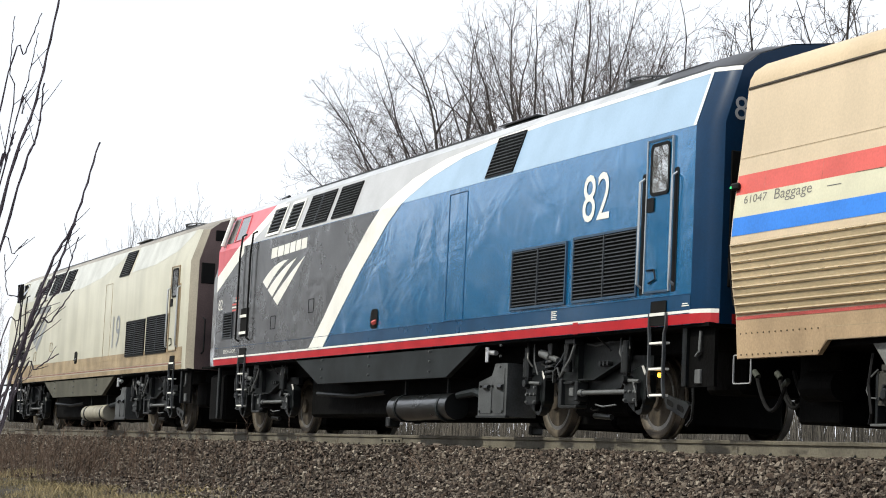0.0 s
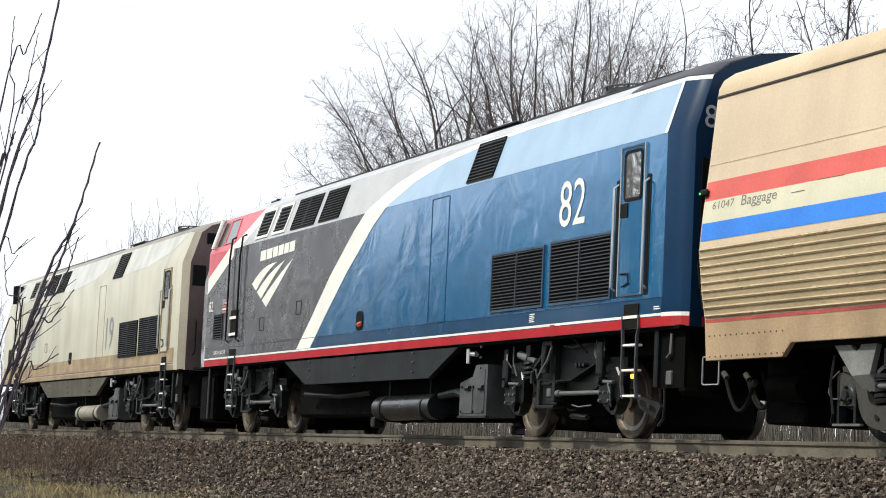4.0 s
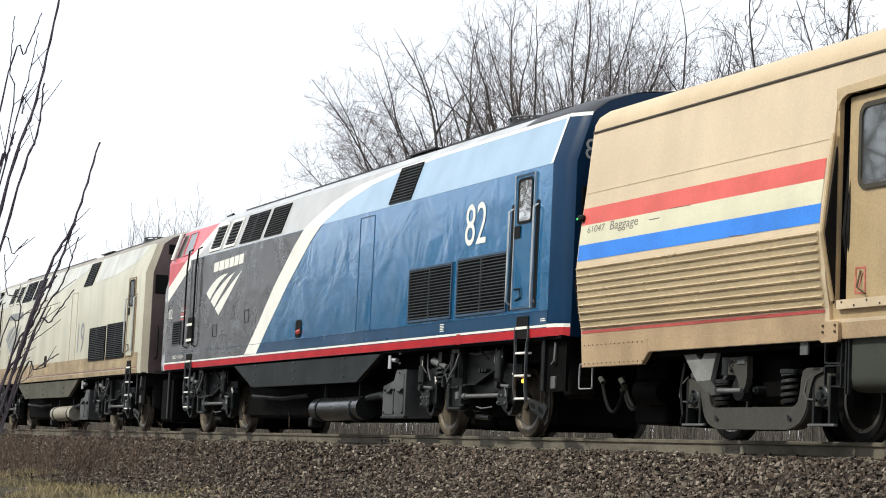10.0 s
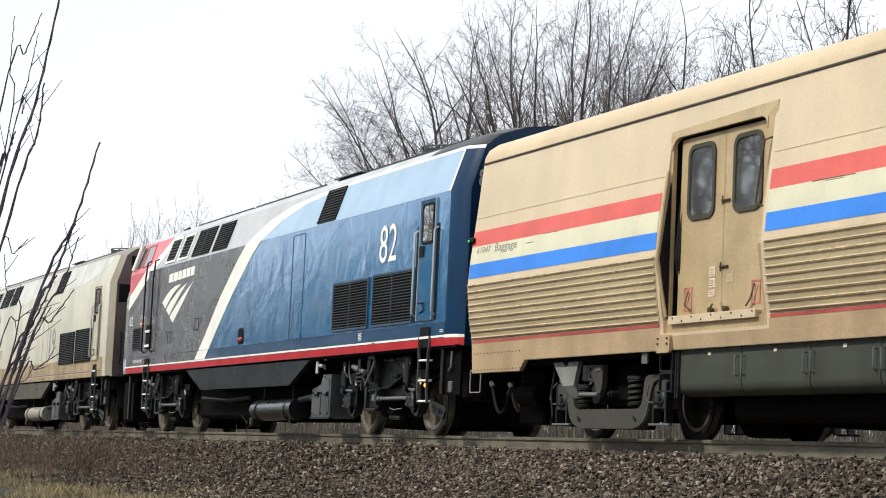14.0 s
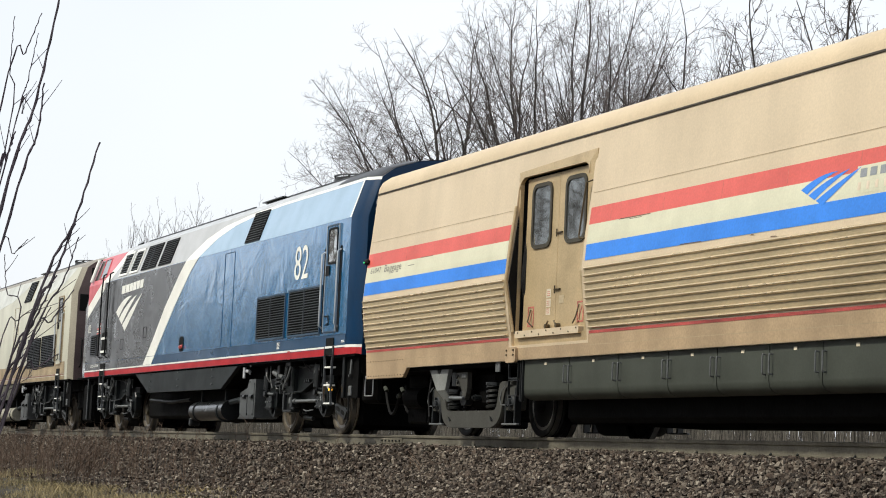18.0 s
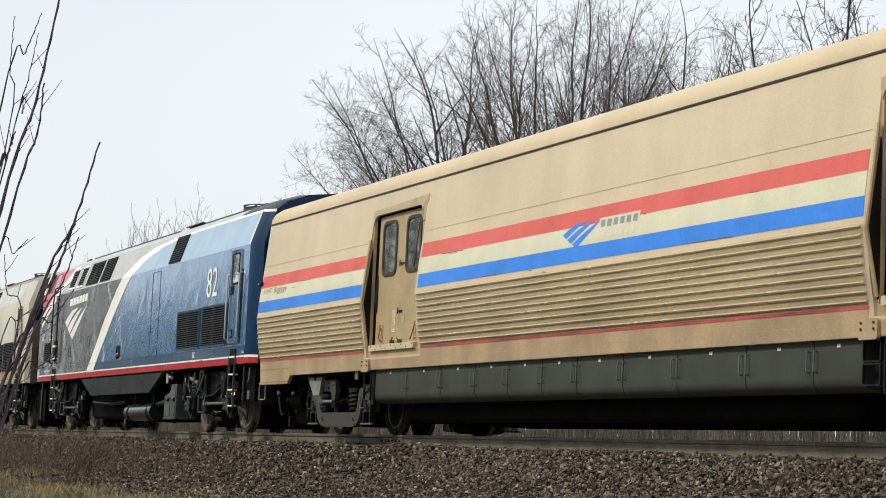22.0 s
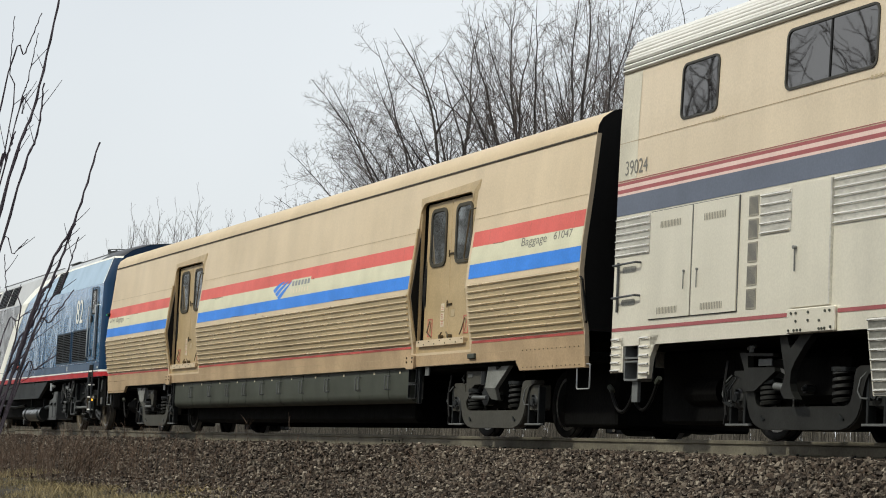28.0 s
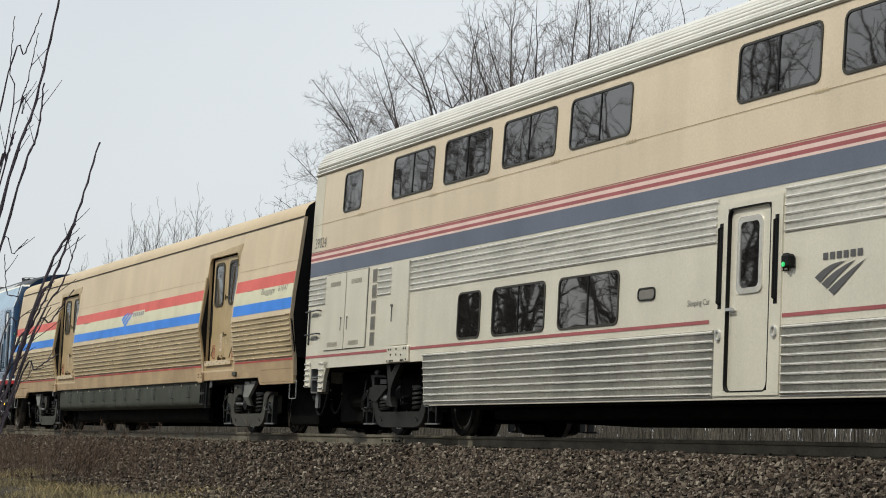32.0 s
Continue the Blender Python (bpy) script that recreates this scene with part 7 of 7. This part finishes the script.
def stones(name, count, xr, yr, size, label, dense=None):
    """Loose crushed stones, each a small lump of eight corners."""
    rng = np.random.default_rng(7)
    cube = np.array([[-1, -1, -1], [1, -1, -1], [1, 1, -1], [-1, 1, -1], [-1, -1, 1], [1, -1, 1], [1, 1, 1], [-1, 1, 1]], float)
    quads = np.array([[4, 5, 6, 7], [0, 1, 5, 4], [1, 2, 6, 5], [2, 3, 7, 6], [3, 0, 4, 7]])
    xs = rng.uniform(*xr, count)
    ys = rng.uniform(*yr, count)
    if yr[0] < -3.9:
        # the foot of the slope thins out unevenly into the soil
        edge = np.array([-4.0 - 0.9 * noise.noise((a * 0.45, 0.0, 5.0)) - 0.35 * noise.noise((a * 2.1, 0.0, 8.0)) for a in xs])
        keep = ys > edge - rng.exponential(0.28, count)
        xs, ys = xs[keep], ys[keep]
        count = len(xs)
    zs = np.array([relief(a, b) for a, b in zip(xs, ys)])
    sc = rng.uniform(size[0], size[1], (count, 1, 1)) * rng.uniform(0.50, 1.15, (count, 1, 3)) * 0.5
    pts = cube[None] * (1 + rng.uniform(-0.6, 0.25, (count, 8, 3))) * sc
    a, b = rng.uniform(0, 6.28, count), rng.uniform(-1.5, 1.5, count)
    ca, sa, cb, sb = np.cos(a), np.sin(a), np.cos(b), np.sin(b)
    rz = np.stack([np.stack([ca, -sa, 0 * a], -1), np.stack([sa, ca, 0 * a], -1), np.stack([0 * a, 0 * a, 1 + 0 * a], -1)], 1)
    rx = np.stack([np.stack([1 + 0 * a, 0 * a, 0 * a], -1), np.stack([0 * a, cb, -sb], -1), np.stack([0 * a, sb, cb], -1)], 1)
    pts = np.einsum("nij,njk,nlk->nli", rz, rx, pts)
    pts += np.stack([xs, ys, zs + sc[:, 0, 2] * 0.3 + np.where(ys < -1.6, rng.uniform(-0.035, 0.055, count), rng.uniform(-0.02, 0.01, count))], -1)[:, None]
    me = bpy.data.meshes.new(name)
    faces = (quads[None] + 8 * np.arange(count)[:, None, None]).reshape(-1, 4)
    me.from_pydata(pts.reshape(-1, 3).tolist(), [], faces.tolist())
    me.materials.append(M_STONE)
    tagged(new(name, me), label, "ballast", kind="stuff")


stones("ballast", 150000, (-26, -9.5), (-5.2, -0.85), (0.016, 0.056), "crushed grey-brown ballast stones sloping from the track")
stones("ballast", 62000, (-58, -26), (-5.2, -0.85), (0.026, 0.064), "crushed grey-brown ballast stones sloping from the track")
stones("ballast", 9000, (-60, -5), (-0.66, 2.6), (0.04, 0.08), "crushed ballast between and behind the rails")


# ---- plants ----
def blades(name, rows, material, label, category, sides=3):
    """Thin tapering stems as one mesh: rows of (foot, tip, bow, radius)."""
    vs, fs = [], []
    for foot, tip, bow, r in rows:
        foot, tip, bow = Vector(foot), Vector(tip), Vector(bow)
        base = len(vs)
        d = (tip - foot).normalized()
        u = d.orthogonal().normalized()
        v = d.cross(u)
        for k in range(4):
            q = k / 3
            c = foot.lerp(tip, q) + bow * (4 * q * (1 - q))
            rr = r * (1 - 0.85 * q)
            for s in range(sides):
                g = 2 * math.pi * s / sides
                vs.append(tuple(c + (u * math.cos(g) + v * math.sin(g)) * rr))
        for k in range(3):
            for s in range(sides):
                a, b = base + k * sides + s, base + k * sides + (s + 1) % sides
                fs.append((a, b, b + sides, a + sides))
    me = bpy.data.meshes.new(name)
    me.from_pydata(vs, [], fs)
    me.materials.append(material)
    return tagged(new(name, me), label, category, kind="stuff")


rnd = random.Random(5)
U = rnd.uniform
rows = []
for k in range(20000):
    x, y = U(-62, -16), -3.9 - abs(rnd.gauss(0, 2.0))
    patch = noise.noise((x * 0.25, y * 0.6, 9))
    if patch < -0.05 + 0.5 * rnd.random() * (y > -4.6) or y < -9:
        continue
    h = U(0.03, 0.13) * (1 + 0.8 * max(0, patch))
    z = relief(x, y)
    rows.append(((x, y, z - 0.02), (x + U(-0.12, 0.12), y + U(-0.12, 0.12), z + h), (U(-0.03, 0.03), U(-0.03, 0.03), 0.02), U(0.004, 0.008)))
blades("dry_grass", rows, M_GRASS, "dry straw-coloured grass on the verge", "grass")
rows = []
for k in range(900):
    x = rnd.gauss(-46, 8)
    y = U(-5.2, -2.6)
    z, h = relief(x, y), U(0.3, 0.9)
    tip = Vector((x + U(-0.15, 0.15), y + U(-0.15, 0.15), z + h))
    rows.append(((x, y, z - 0.03), tip, (U(-0.05, 0.05), U(-0.05, 0.05), 0), 0.005))
    for j in range(3):
        q = U(0.4, 0.9)
        p = Vector((x, y, z)).lerp(tip, q)
        rows.append((p, p + Vector((U(-0.15, 0.15), U(-0.1, 0.1), U(0.05, 0.2))), (0, 0, 0.01), 0.004))
# a low bramble arching over the ballast's foot
for k in range(26):
    x, y = -38.0 + rnd.gauss(0, 1.6), U(-4.3, -3.5)
    z = relief(x, y)
    reach = U(0.8, 2.6)
    tip = Vector((x + reach, y + U(-0.4, 0.4), z + U(0.25, 1.0)))
    rows.append(((x, y, z - 0.03), tip, (0, 0, U(0.05, 0.3)), 0.008))
    for j in range(4):
        p = Vector((x, y, z)).lerp(tip, U(0.3, 0.95)) + Vector((0, 0, 0.1))
        rows.append((p, p + Vector((U(-0.3, 0.5), U(-0.15, 0.15), U(-0.1, 0.35))), (0, 0, 0.04), 0.005))
blades("dead_weeds", rows, M_WEED, "dead reddish-brown weed stalks at the ballast's foot", "weeds")
rows = []
for k in range(27000):
    x, y = U(-112, -6), 6.0 + abs(rnd.gauss(0, 4.2))
    z, h = relief(x, y), U(0.8, 2.3)
    rows.append(((x, y, z - 0.05), (x + U(-0.35, 0.35), y + U(-0.3, 0.3), z + h), (U(-0.1, 0.1), U(-0.1, 0.1), 0), U(0.006, 0.017)))
blades("dry_brush", rows, M_BRUSH, "dense pale dry brush stems behind the track", "brush")


def grow(seed, leans, tall, trunk_r=0.10, twig=0.0052, limbs=11, spread=0.72, open_to=0.30, dense=1.0, spurs=2, crook=0.085, lift=0.02, stout=0.62):
    """Bare tree: one stem for each (lean, share of the height), with limbs, branches, twigs and spurs. Returns vertex and face lists of limbs and of twigs."""
    r = random.Random(seed)
    wood, fine = ([], []), ([], [])
    lean_to = Vector((-0.379, -0.926, 0))
    deep = Vector((-0.926, 0.379, 0))

    def run(store, p, d, length, r0, r1, n, wob, goal, sides):
        """A wandering tapered stick of n lengths, drawn towards goal(q); returns its points and directions."""
        vs, fs = store
        out = [(p, d)]
        seg = length / n
        k0 = len(vs)
        u = d.orthogonal().normalized()
        for i in range(n + 1):
            q = i / n
            w = d.cross(u).normalized()
            u = w.cross(d).normalized()
            rr = r0 + (r1 - r0) * q ** (1.0 if goal else 0.8)
            for s in range(sides):
                g = 2 * math.pi * s / sides
                vs.append(tuple(p + (u * math.cos(g) + w * math.sin(g)) * rr))
            if i < n:
                jog = Vector((r.uniform(-wob, wob), r.uniform(-wob, wob), r.uniform(-wob, wob)))
                d = (d + jog * 1.6 + (goal(q) if goal else Vector((0, 0, lift)))).normalized()
                p = p + d * seg
                out.append((p, d))
        for i in range(n):
            for s in range(sides):
                t = (s + 1) % sides
                a = k0 + i * sides
                fs.append((a + s, a + t, a + sides + t, a + sides + s))
        return out

    def aside(d, ang, az):
        o = d.orthogonal().normalized()
        o.rotate(Matrix.Rotation(az, 3, d))
        return (d * math.cos(ang) + o * math.sin(ang)).normalized()

    def twigs(rod, length, rad, level):
        """Side shoots along a rod, each with its own, down to short spurs."""
        gap = (0.42, 0.20, 0.12)[level] / dense
        m = max(2, int(length * (0.92 if level else 0.85) / gap))
        az = r.uniform(0, 6.28)
        n = len(rod) - 1
        for j in range(m):
            q = 0.16 + 0.82 * (j + r.uniform(0.1, 0.9)) / m
            p, d = rod[min(n, int(q * n))]
            az += 2.5 + r.uniform(-0.6, 0.6)
            if level == 0:
                ln = (0.42 * length * (1 - q) + 0.45) * r.uniform(0.6, 1.2)
                rd = max(twig * 1.25, rad * 0.5 * (1 - 0.8 * q))
                sub = run(fine, p, aside(d, spread * r.uniform(0.55, 1.1), az), ln, rd, twig * 0.75, 6, crook * 1.3, None, 3)
                twigs(sub, ln, rd, 1)
            elif level == 1:
                ln = (0.40 * length * (1 - q) + 0.16) * r.uniform(0.5, 1.2)
                sub = run(fine, p, aside(d, spread * r.uniform(0.6, 1.2), az), ln, twig * 0.95, twig * 0.6, 3, crook * 1.8, None, 3)
                for i in range(spurs):
                    p2, d2 = sub[1 + i % 3]
                    run(fine, p2, aside(d2, spread * r.uniform(0.6, 1.3), r.uniform(0, 6.28)), ln * r.uniform(0.2, 0.5) + 0.04, twig * 0.75, twig * 0.5, 2, crook, None, 3)

    for lean, share in leans:
        back = r.uniform(-0.14, 0.14)
        side = lean_to * lean + deep * back
        d = (Vector((0, 0, 1)) + side * 0.45).normalized()
        length = tall * share
        foot = Vector((r.uniform(-0.35, 0.35), r.uniform(-0.35, 0.35), -0.2)) - lean_to * lean * 0.8
        thick = trunk_r * (0.7 + 0.5 * share) * r.uniform(0.8, 1.1)
        aim = lambda q: (Vector((0, 0, 1)) + side * (0.55 + 0.9 * q)) * 0.22
        stem = run(wood, foot, d, length, thick, twig * 1.3, 22, crook, aim, 6)
        az = r.uniform(0, 6.28)
        for k in range(limbs):
            q = open_to + (0.97 - open_to) * (k + r.uniform(0.1, 0.9)) / limbs
            p, dd = stem[min(22, int(q * 22))]
            az += 2.4 + r.uniform(-0.6, 0.6)
            ln = length * (0.40 * (1 - q) + 0.075) * r.uniform(0.65, 1.3)
            rad = max(thick * stout * (1 - q) ** 1.1, twig * 1.5)
            rise = lambda v: Vector((0, 0, 0.022 + lift * 0.5))
            limb = run(wood if rad > 0.02 else fine, p, aside(dd, spread * r.uniform(0.6, 1.05), az), ln, rad, twig * 0.9, 10, crook * 1.1, rise, 5 if rad > 0.02 else 3)
            twigs(limb, ln, rad, 0)
        twigs(stem[11:], length * 0.5, thick * 0.4, 0)
    return wood, fine


def tree(x, y, seed, tall, leans, label, name="bare_tree", group="bare trees behind the track", **kw):
    wood, fine = grow(seed, leans, tall, **kw)
    top = _placed(name, (x, y, relief(x, y)), label, "tree", group, "")
    for nm, (vs, fs), mt in (("trunk", wood, M_BARK), ("crown", fine, M_TWIG)):
        me = bpy.data.meshes.new(nm)
        me.from_pydata(vs, [], fs)
        me.polygons.foreach_set("use_smooth", [True] * len(fs))
        me.materials.append(mt)
        ob = new(nm, me)
        ob.parent = top
    return top


bare = "leafless grey-brown tree with many fine twigs"
FORMS = [
    # spreading clump that arches out over the line
    tree(-61.6, 13.0, 11, 12.7, [(0.92, 0.88), (0.80, 0.97), (0.68, 1.04), (0.56, 1.08), (0.44, 1.08), (0.32, 1.06)], bare, trunk_r=0.085, limbs=13, open_to=0.42, spread=0.92, dense=1.3, spurs=3, crook=0.10, lift=0.012, twig=0.0046, stout=0.75),
    tree(-62.4, 14.0, 23, 14.6, [(0.46, 0.94), (0.34, 1.0), (0.22, 1.0), (0.08, 0.94)], bare, trunk_r=0.10, limbs=12, open_to=0.46, spread=0.85, dense=1.2, spurs=3, crook=0.11, lift=0.012, twig=0.0046, stout=0.8),
    # tall open tree with long whips
    tree(-60.4, 13.5, 37, 16.6, [(0.28, 0.93), (0.10, 1.0), (-0.08, 0.97), (-0.24, 0.90)], bare, trunk_r=0.125, limbs=10, open_to=0.46, spread=0.85, dense=0.85, spurs=2, stout=0.95, crook=0.13, lift=0.02),
    # narrow dense tree with steep branches
    tree(-56.3, 14.0, 41, 15.4, [(0.22, 0.94), (0.06, 1.0), (-0.10, 0.98), (-0.24, 0.92)], bare, trunk_r=0.10, limbs=14, open_to=0.46, spread=0.62, dense=1.15, spurs=3, crook=0.11, lift=0.03, twig=0.0048),
    # low tree with forking limbs
    tree(-46.9, 13.0, 53, 11.8, [(0.42, 0.92), (0.16, 1.0), (-0.10, 0.92), (-0.36, 0.88)], bare, trunk_r=0.085, limbs=12, open_to=0.36, spread=0.9, dense=1.1, spurs=3, crook=0.12, twig=0.0046, lift=0.012),
    tree(-88.6, 12.3, 61, 11.4, [(0.02, 1.0)], "slim leafless sapling with ascending twigs", group="slim saplings along the track", trunk_r=0.05, twig=0.0055, limbs=26, open_to=0.45, spread=0.55, dense=0.45, spurs=0, lift=0.10),
    tree(-60.0, -31.0, 71, 25.0, [(0.22, 0.92), (0.06, 1.0), (-0.1, 0.97), (-0.26, 0.9)], bare, group="bare trees across the field", trunk_r=0.17, twig=0.016, limbs=13, open_to=0.09, spread=0.95, dense=0.5, spurs=0, crook=0.12, stout=0.75),
    # coarse crooked tree close to the line
    tree(-35.8, 10.5, 83, 11.2, [(0.45, 0.86), (0.25, 0.98), (0.05, 1.0), (-0.15, 0.96), (-0.35, 0.86)], "leafless crooked tree with knobbly reddish twigs", trunk_r=0.075, twig=0.0072, limbs=10, open_to=0.30, spread=0.95, dense=0.85, crook=0.15, lift=0.0),
]
SPOTS = [(3, -58.6, 14.8, 1.02, 75), (3, -53.6, 13.6, 0.97, 200), (3, -52.4, 14.4, 0.86, 20), (3, -50.4, 13.8, 0.84, 150), 
         (4, -44.6, 12.6, 0.98, 170), (4, -42.2, 12.0, 1.0, 0), (4, -40.4, 11.8, 1.02, 90), (4, -48.8, 14.6, 0.95, 60), (4, -54.0, 17.5, 1.1, 250),
         (7, -33.4, 10.8, 1.0, 130), (7, -38.0, 11.6, 0.92, 220), (7, -31.2, 9.8, 0.98, 300)]
for k, x, y, s, turn in SPOTS:
    copy_thing(FORMS[k], Matrix.Translation((x, y, relief(x, y))) @ Matrix.Rotation(radians(turn), 4, "Z") @ Matrix.Scale(s, 4))
# saplings in a row along the track: place and height
for x, tall in ((-113.2, 10.4), (-110.2, 10.3), (-107.6, 10.9), (-104.3, 12.5), (-101.3, 11.2), (-98.6, 11.6), (-96.3, 11.9), (-94.3, 11.1), (-92.4, 11.5), (-90.1, 10.7), (-86.6, 10.3), (-85.5, 10.4),
                (-84.0, 10.1), (-82.7, 10.7), (-81.2, 9.9), (-79.5, 10.2), (-77.8, 9.9), (-75.5, 9.4), (-72.5, 9.4), (-118.0, 9.5), (-126.0, 9.8), (-137.0, 10.2)):
    copy_thing(FORMS[5], Matrix.Translation((x, 12.3, relief(x, 12.3))) @ Matrix.Rotation(x * 1.7, 4, "Z") @ Matrix.Scale((tall - 0.35) / 11.4, 4))
# the wood on the other side of the camera, seen only as reflections
rb = random.Random(3)
for i in range(27):
    x = -99 + 5.4 * i + rb.uniform(-1.8, 1.8) if i < 14 else -206 + 8.2 * (i - 14) + rb.uniform(-2, 2)
    y = -28.5 - rb.uniform(0, 9)
    copy_thing(FORMS[6], Matrix.Translation((x, y, relief(x, y))) @ Matrix.Rotation(rb.uniform(0, 6.28), 4, "Z") @ Matrix.Scale(rb.uniform(0.9, 1.12), 4))
# a few nearer trees out of view, added to dapple sunlight on the line
for x, y, s, turn in ((-3.0, -18.4, 1.17, 0), (-8.0, -18.1, 1.19, 130), (-12.5, -18.5, 1.17, 250), (-17.0, -19.0, 1.17, 60), (-10.3, -17.6, 1.04, 200), (-14.6, -17.9, 1.06, 320)):
    ob = copy_thing(FORMS[2], Matrix.Translation((x, y, relief(x, y))) @ Matrix.Rotation(radians(turn), 4, "Z") @ Matrix.Scale(s, 4))
    ob["group"] = "bare trees across the field"
rows = []
for k in range(3600):
    x, y = U(-270, 10), -19.0 - abs(rnd.gauss(0, 5.0))
    z, h = relief(x, y), U(0.3, 1.4)
    rows.append(((x, y, z - 0.05), (x + U(-0.5, 0.5), y + U(-0.5, 0.5), z + h), (U(-0.2, 0.2), U(-0.2, 0.2), 0), U(0.02, 0.05)))
blades("thicket", rows, M_WEED, "brown leafless thicket below the trees", "thicket")


def shrub():
    """Upright bare shoots beside the camera, rising from one stool and arching over."""
    ax = Vector((0.3787, 0.9255, 0.0))
    foot = Vector((-8.98, -10.95, -1.40))
    top = _placed("bare_shrub", foot, "bare dark shrub with upright knotty shoots", "shrub", "", "")
    # each shoot: low, middle and tip as (across, up), then its thickness
    tall = [(-0.01, 2.08, 0.11, 2.56, 0.20, 3.12, 0.0085), (0.03, 2.05, 0.125, 2.41, 0.14, 2.64, 0.0065), (-0.04, 2.54, 0.05, 2.77, 0.11, 2.95, 0.0042), (-0.015, 2.30, -0.012, 2.70, -0.008, 2.93, 0.0034),
            (0.00, 2.30, 0.07, 2.65, 0.10, 2.86, 0.0034), (0.01, 2.36, 0.055, 2.50, 0.07, 2.59, 0.003), (-0.06, 2.10, 0.00, 2.30, 0.03, 2.42, 0.006)]
    low = [(0.16, 1.64, 0.31, 2.03, 0.40, 2.39, 0.0075), (0.15, 1.47, 0.28, 1.77, 0.335, 1.97, 0.0048), (0.14, 1.46, 0.24, 1.60, 0.33, 1.74, 0.0048), (0.11, 1.30, 0.19, 1.39, 0.28, 1.46, 0.0048),
           (0.09, 1.51, 0.04, 1.72, 0.02, 1.88, 0.0034), (-0.02, 1.80, 0.06, 1.885, 0.115, 1.95, 0.0032), (0.13, 1.53, 0.235, 1.78, 0.315, 2.03, 0.0085), (0.02, 1.45, 0.10, 1.60, 0.22, 1.69, 0.0034),
           (0.06, 1.36, 0.16, 1.58, 0.25, 1.80, 0.0062), (0.02, 1.22, 0.11, 1.45, 0.20, 1.72, 0.0070), (0.01, 1.12, 0.08, 1.32, 0.15, 1.56, 0.0062), (0.03, 1.25, 0.14, 1.46, 0.235, 1.66, 0.0044)]
    r = random.Random(8)
    for u1, v1, u2, v2, u3, v3, rad in tall + low:
        key = [Vector((-0.40, 0.0)) if v1 > 1.95 else Vector((-0.24, 0.0)), Vector((u1, v1)), Vector((u2, v2)), Vector((u3, v3))]
        key = [key[0] * 2 - key[1]] + key + [key[3] * 2 - key[2]]
        bm = bmesh.new()
        pts, rr = [], []
        for seg, n in ((1, 10), (2, 8), (3, 8)):
            a, b, c, d = key[seg - 1:seg + 3]
            for k in range(n + (seg == 3)):
                q = k / n
                w = 0.5 * (2 * b + (c - a) * q + (2 * a - 5 * b + 4 * c - d) * q * q + (3 * b - a - 3 * c + d) * q ** 3)
                way = (seg - 1 + q) / 3
                jog = 0.0028 * (-1) ** k if seg > 1 else 0.0
                pts.append(ax * (w.x + jog * r.uniform(0.2, 1.0)) + Vector((0.4, -0.16, 0)) * r.uniform(-0.012, 0.012) + Vector((0, 0, w.y)))
                rr.append(0.72 * rad * (1.25 - 0.65 * way) * (1.35 if k % 2 == 0 and seg > 1 else 1.0))
        sweep(bm, pts, rr, 7)
        st = part("shoot", bm, M_NEARBARK, top, smooth=True)
        for k in range(12, len(pts) - 3, 2):
            if r.random() < (0.34 if rad > 0.004 else 0.18):
                s = 1 if r.random() < 0.72 else -1
                ln = r.uniform(0.05, 0.17)
                p = pts[k]
                grow_to = (pts[k + 1] - pts[k - 1]).normalized()
                way = (grow_to * r.uniform(0.75, 1.1) + ax * s * r.uniform(0.35, 0.8) + Vector((0.92, -0.38, 0)) * r.uniform(-0.5, 0.5)).normalized()
                bend = Vector((0, 0, 1)) * r.uniform(-0.05, 0.12) + ax * r.uniform(-0.08, 0.08)
                path = [p, p + way * ln * 0.35, p + (way + bend * 0.5) * ln * 0.7, p + (way + bend) * ln]
                bm = bmesh.new()
                sweep(bm, path, [0.0021, 0.0017, 0.0014, 0.0012], 5)
                part("twig", bm, M_NEARBARK, st)
    return top


shrub()


# ---- motion of the train ----
def motions():
    half = [0.5 * k for k in range(65)]
    for ob in (loco_new, loco_old, baggage, sleeper):
        x = ob.location.x
        walk(ob, [(t, pose(x - gone(t), 0, 0)) for t in half])
    for ob, x, y, r in WHEELS:
        rows, last = [(0.0, pose(x, y, r + RAIL_TOP))], 0.0
        t = 0.0
        while t < 32.0:
            t = round(t + 0.1, 1)
            s = gone(t)
            if t >= 32.0 or (gone(min(32.0, t + 0.1)) - last) / r > radians(80):
                rows.append((t, pose(x, y, r + RAIL_TOP, 0, -math.degrees(s / r), 0)))
                last = s
        walk(ob, rows)


motions()
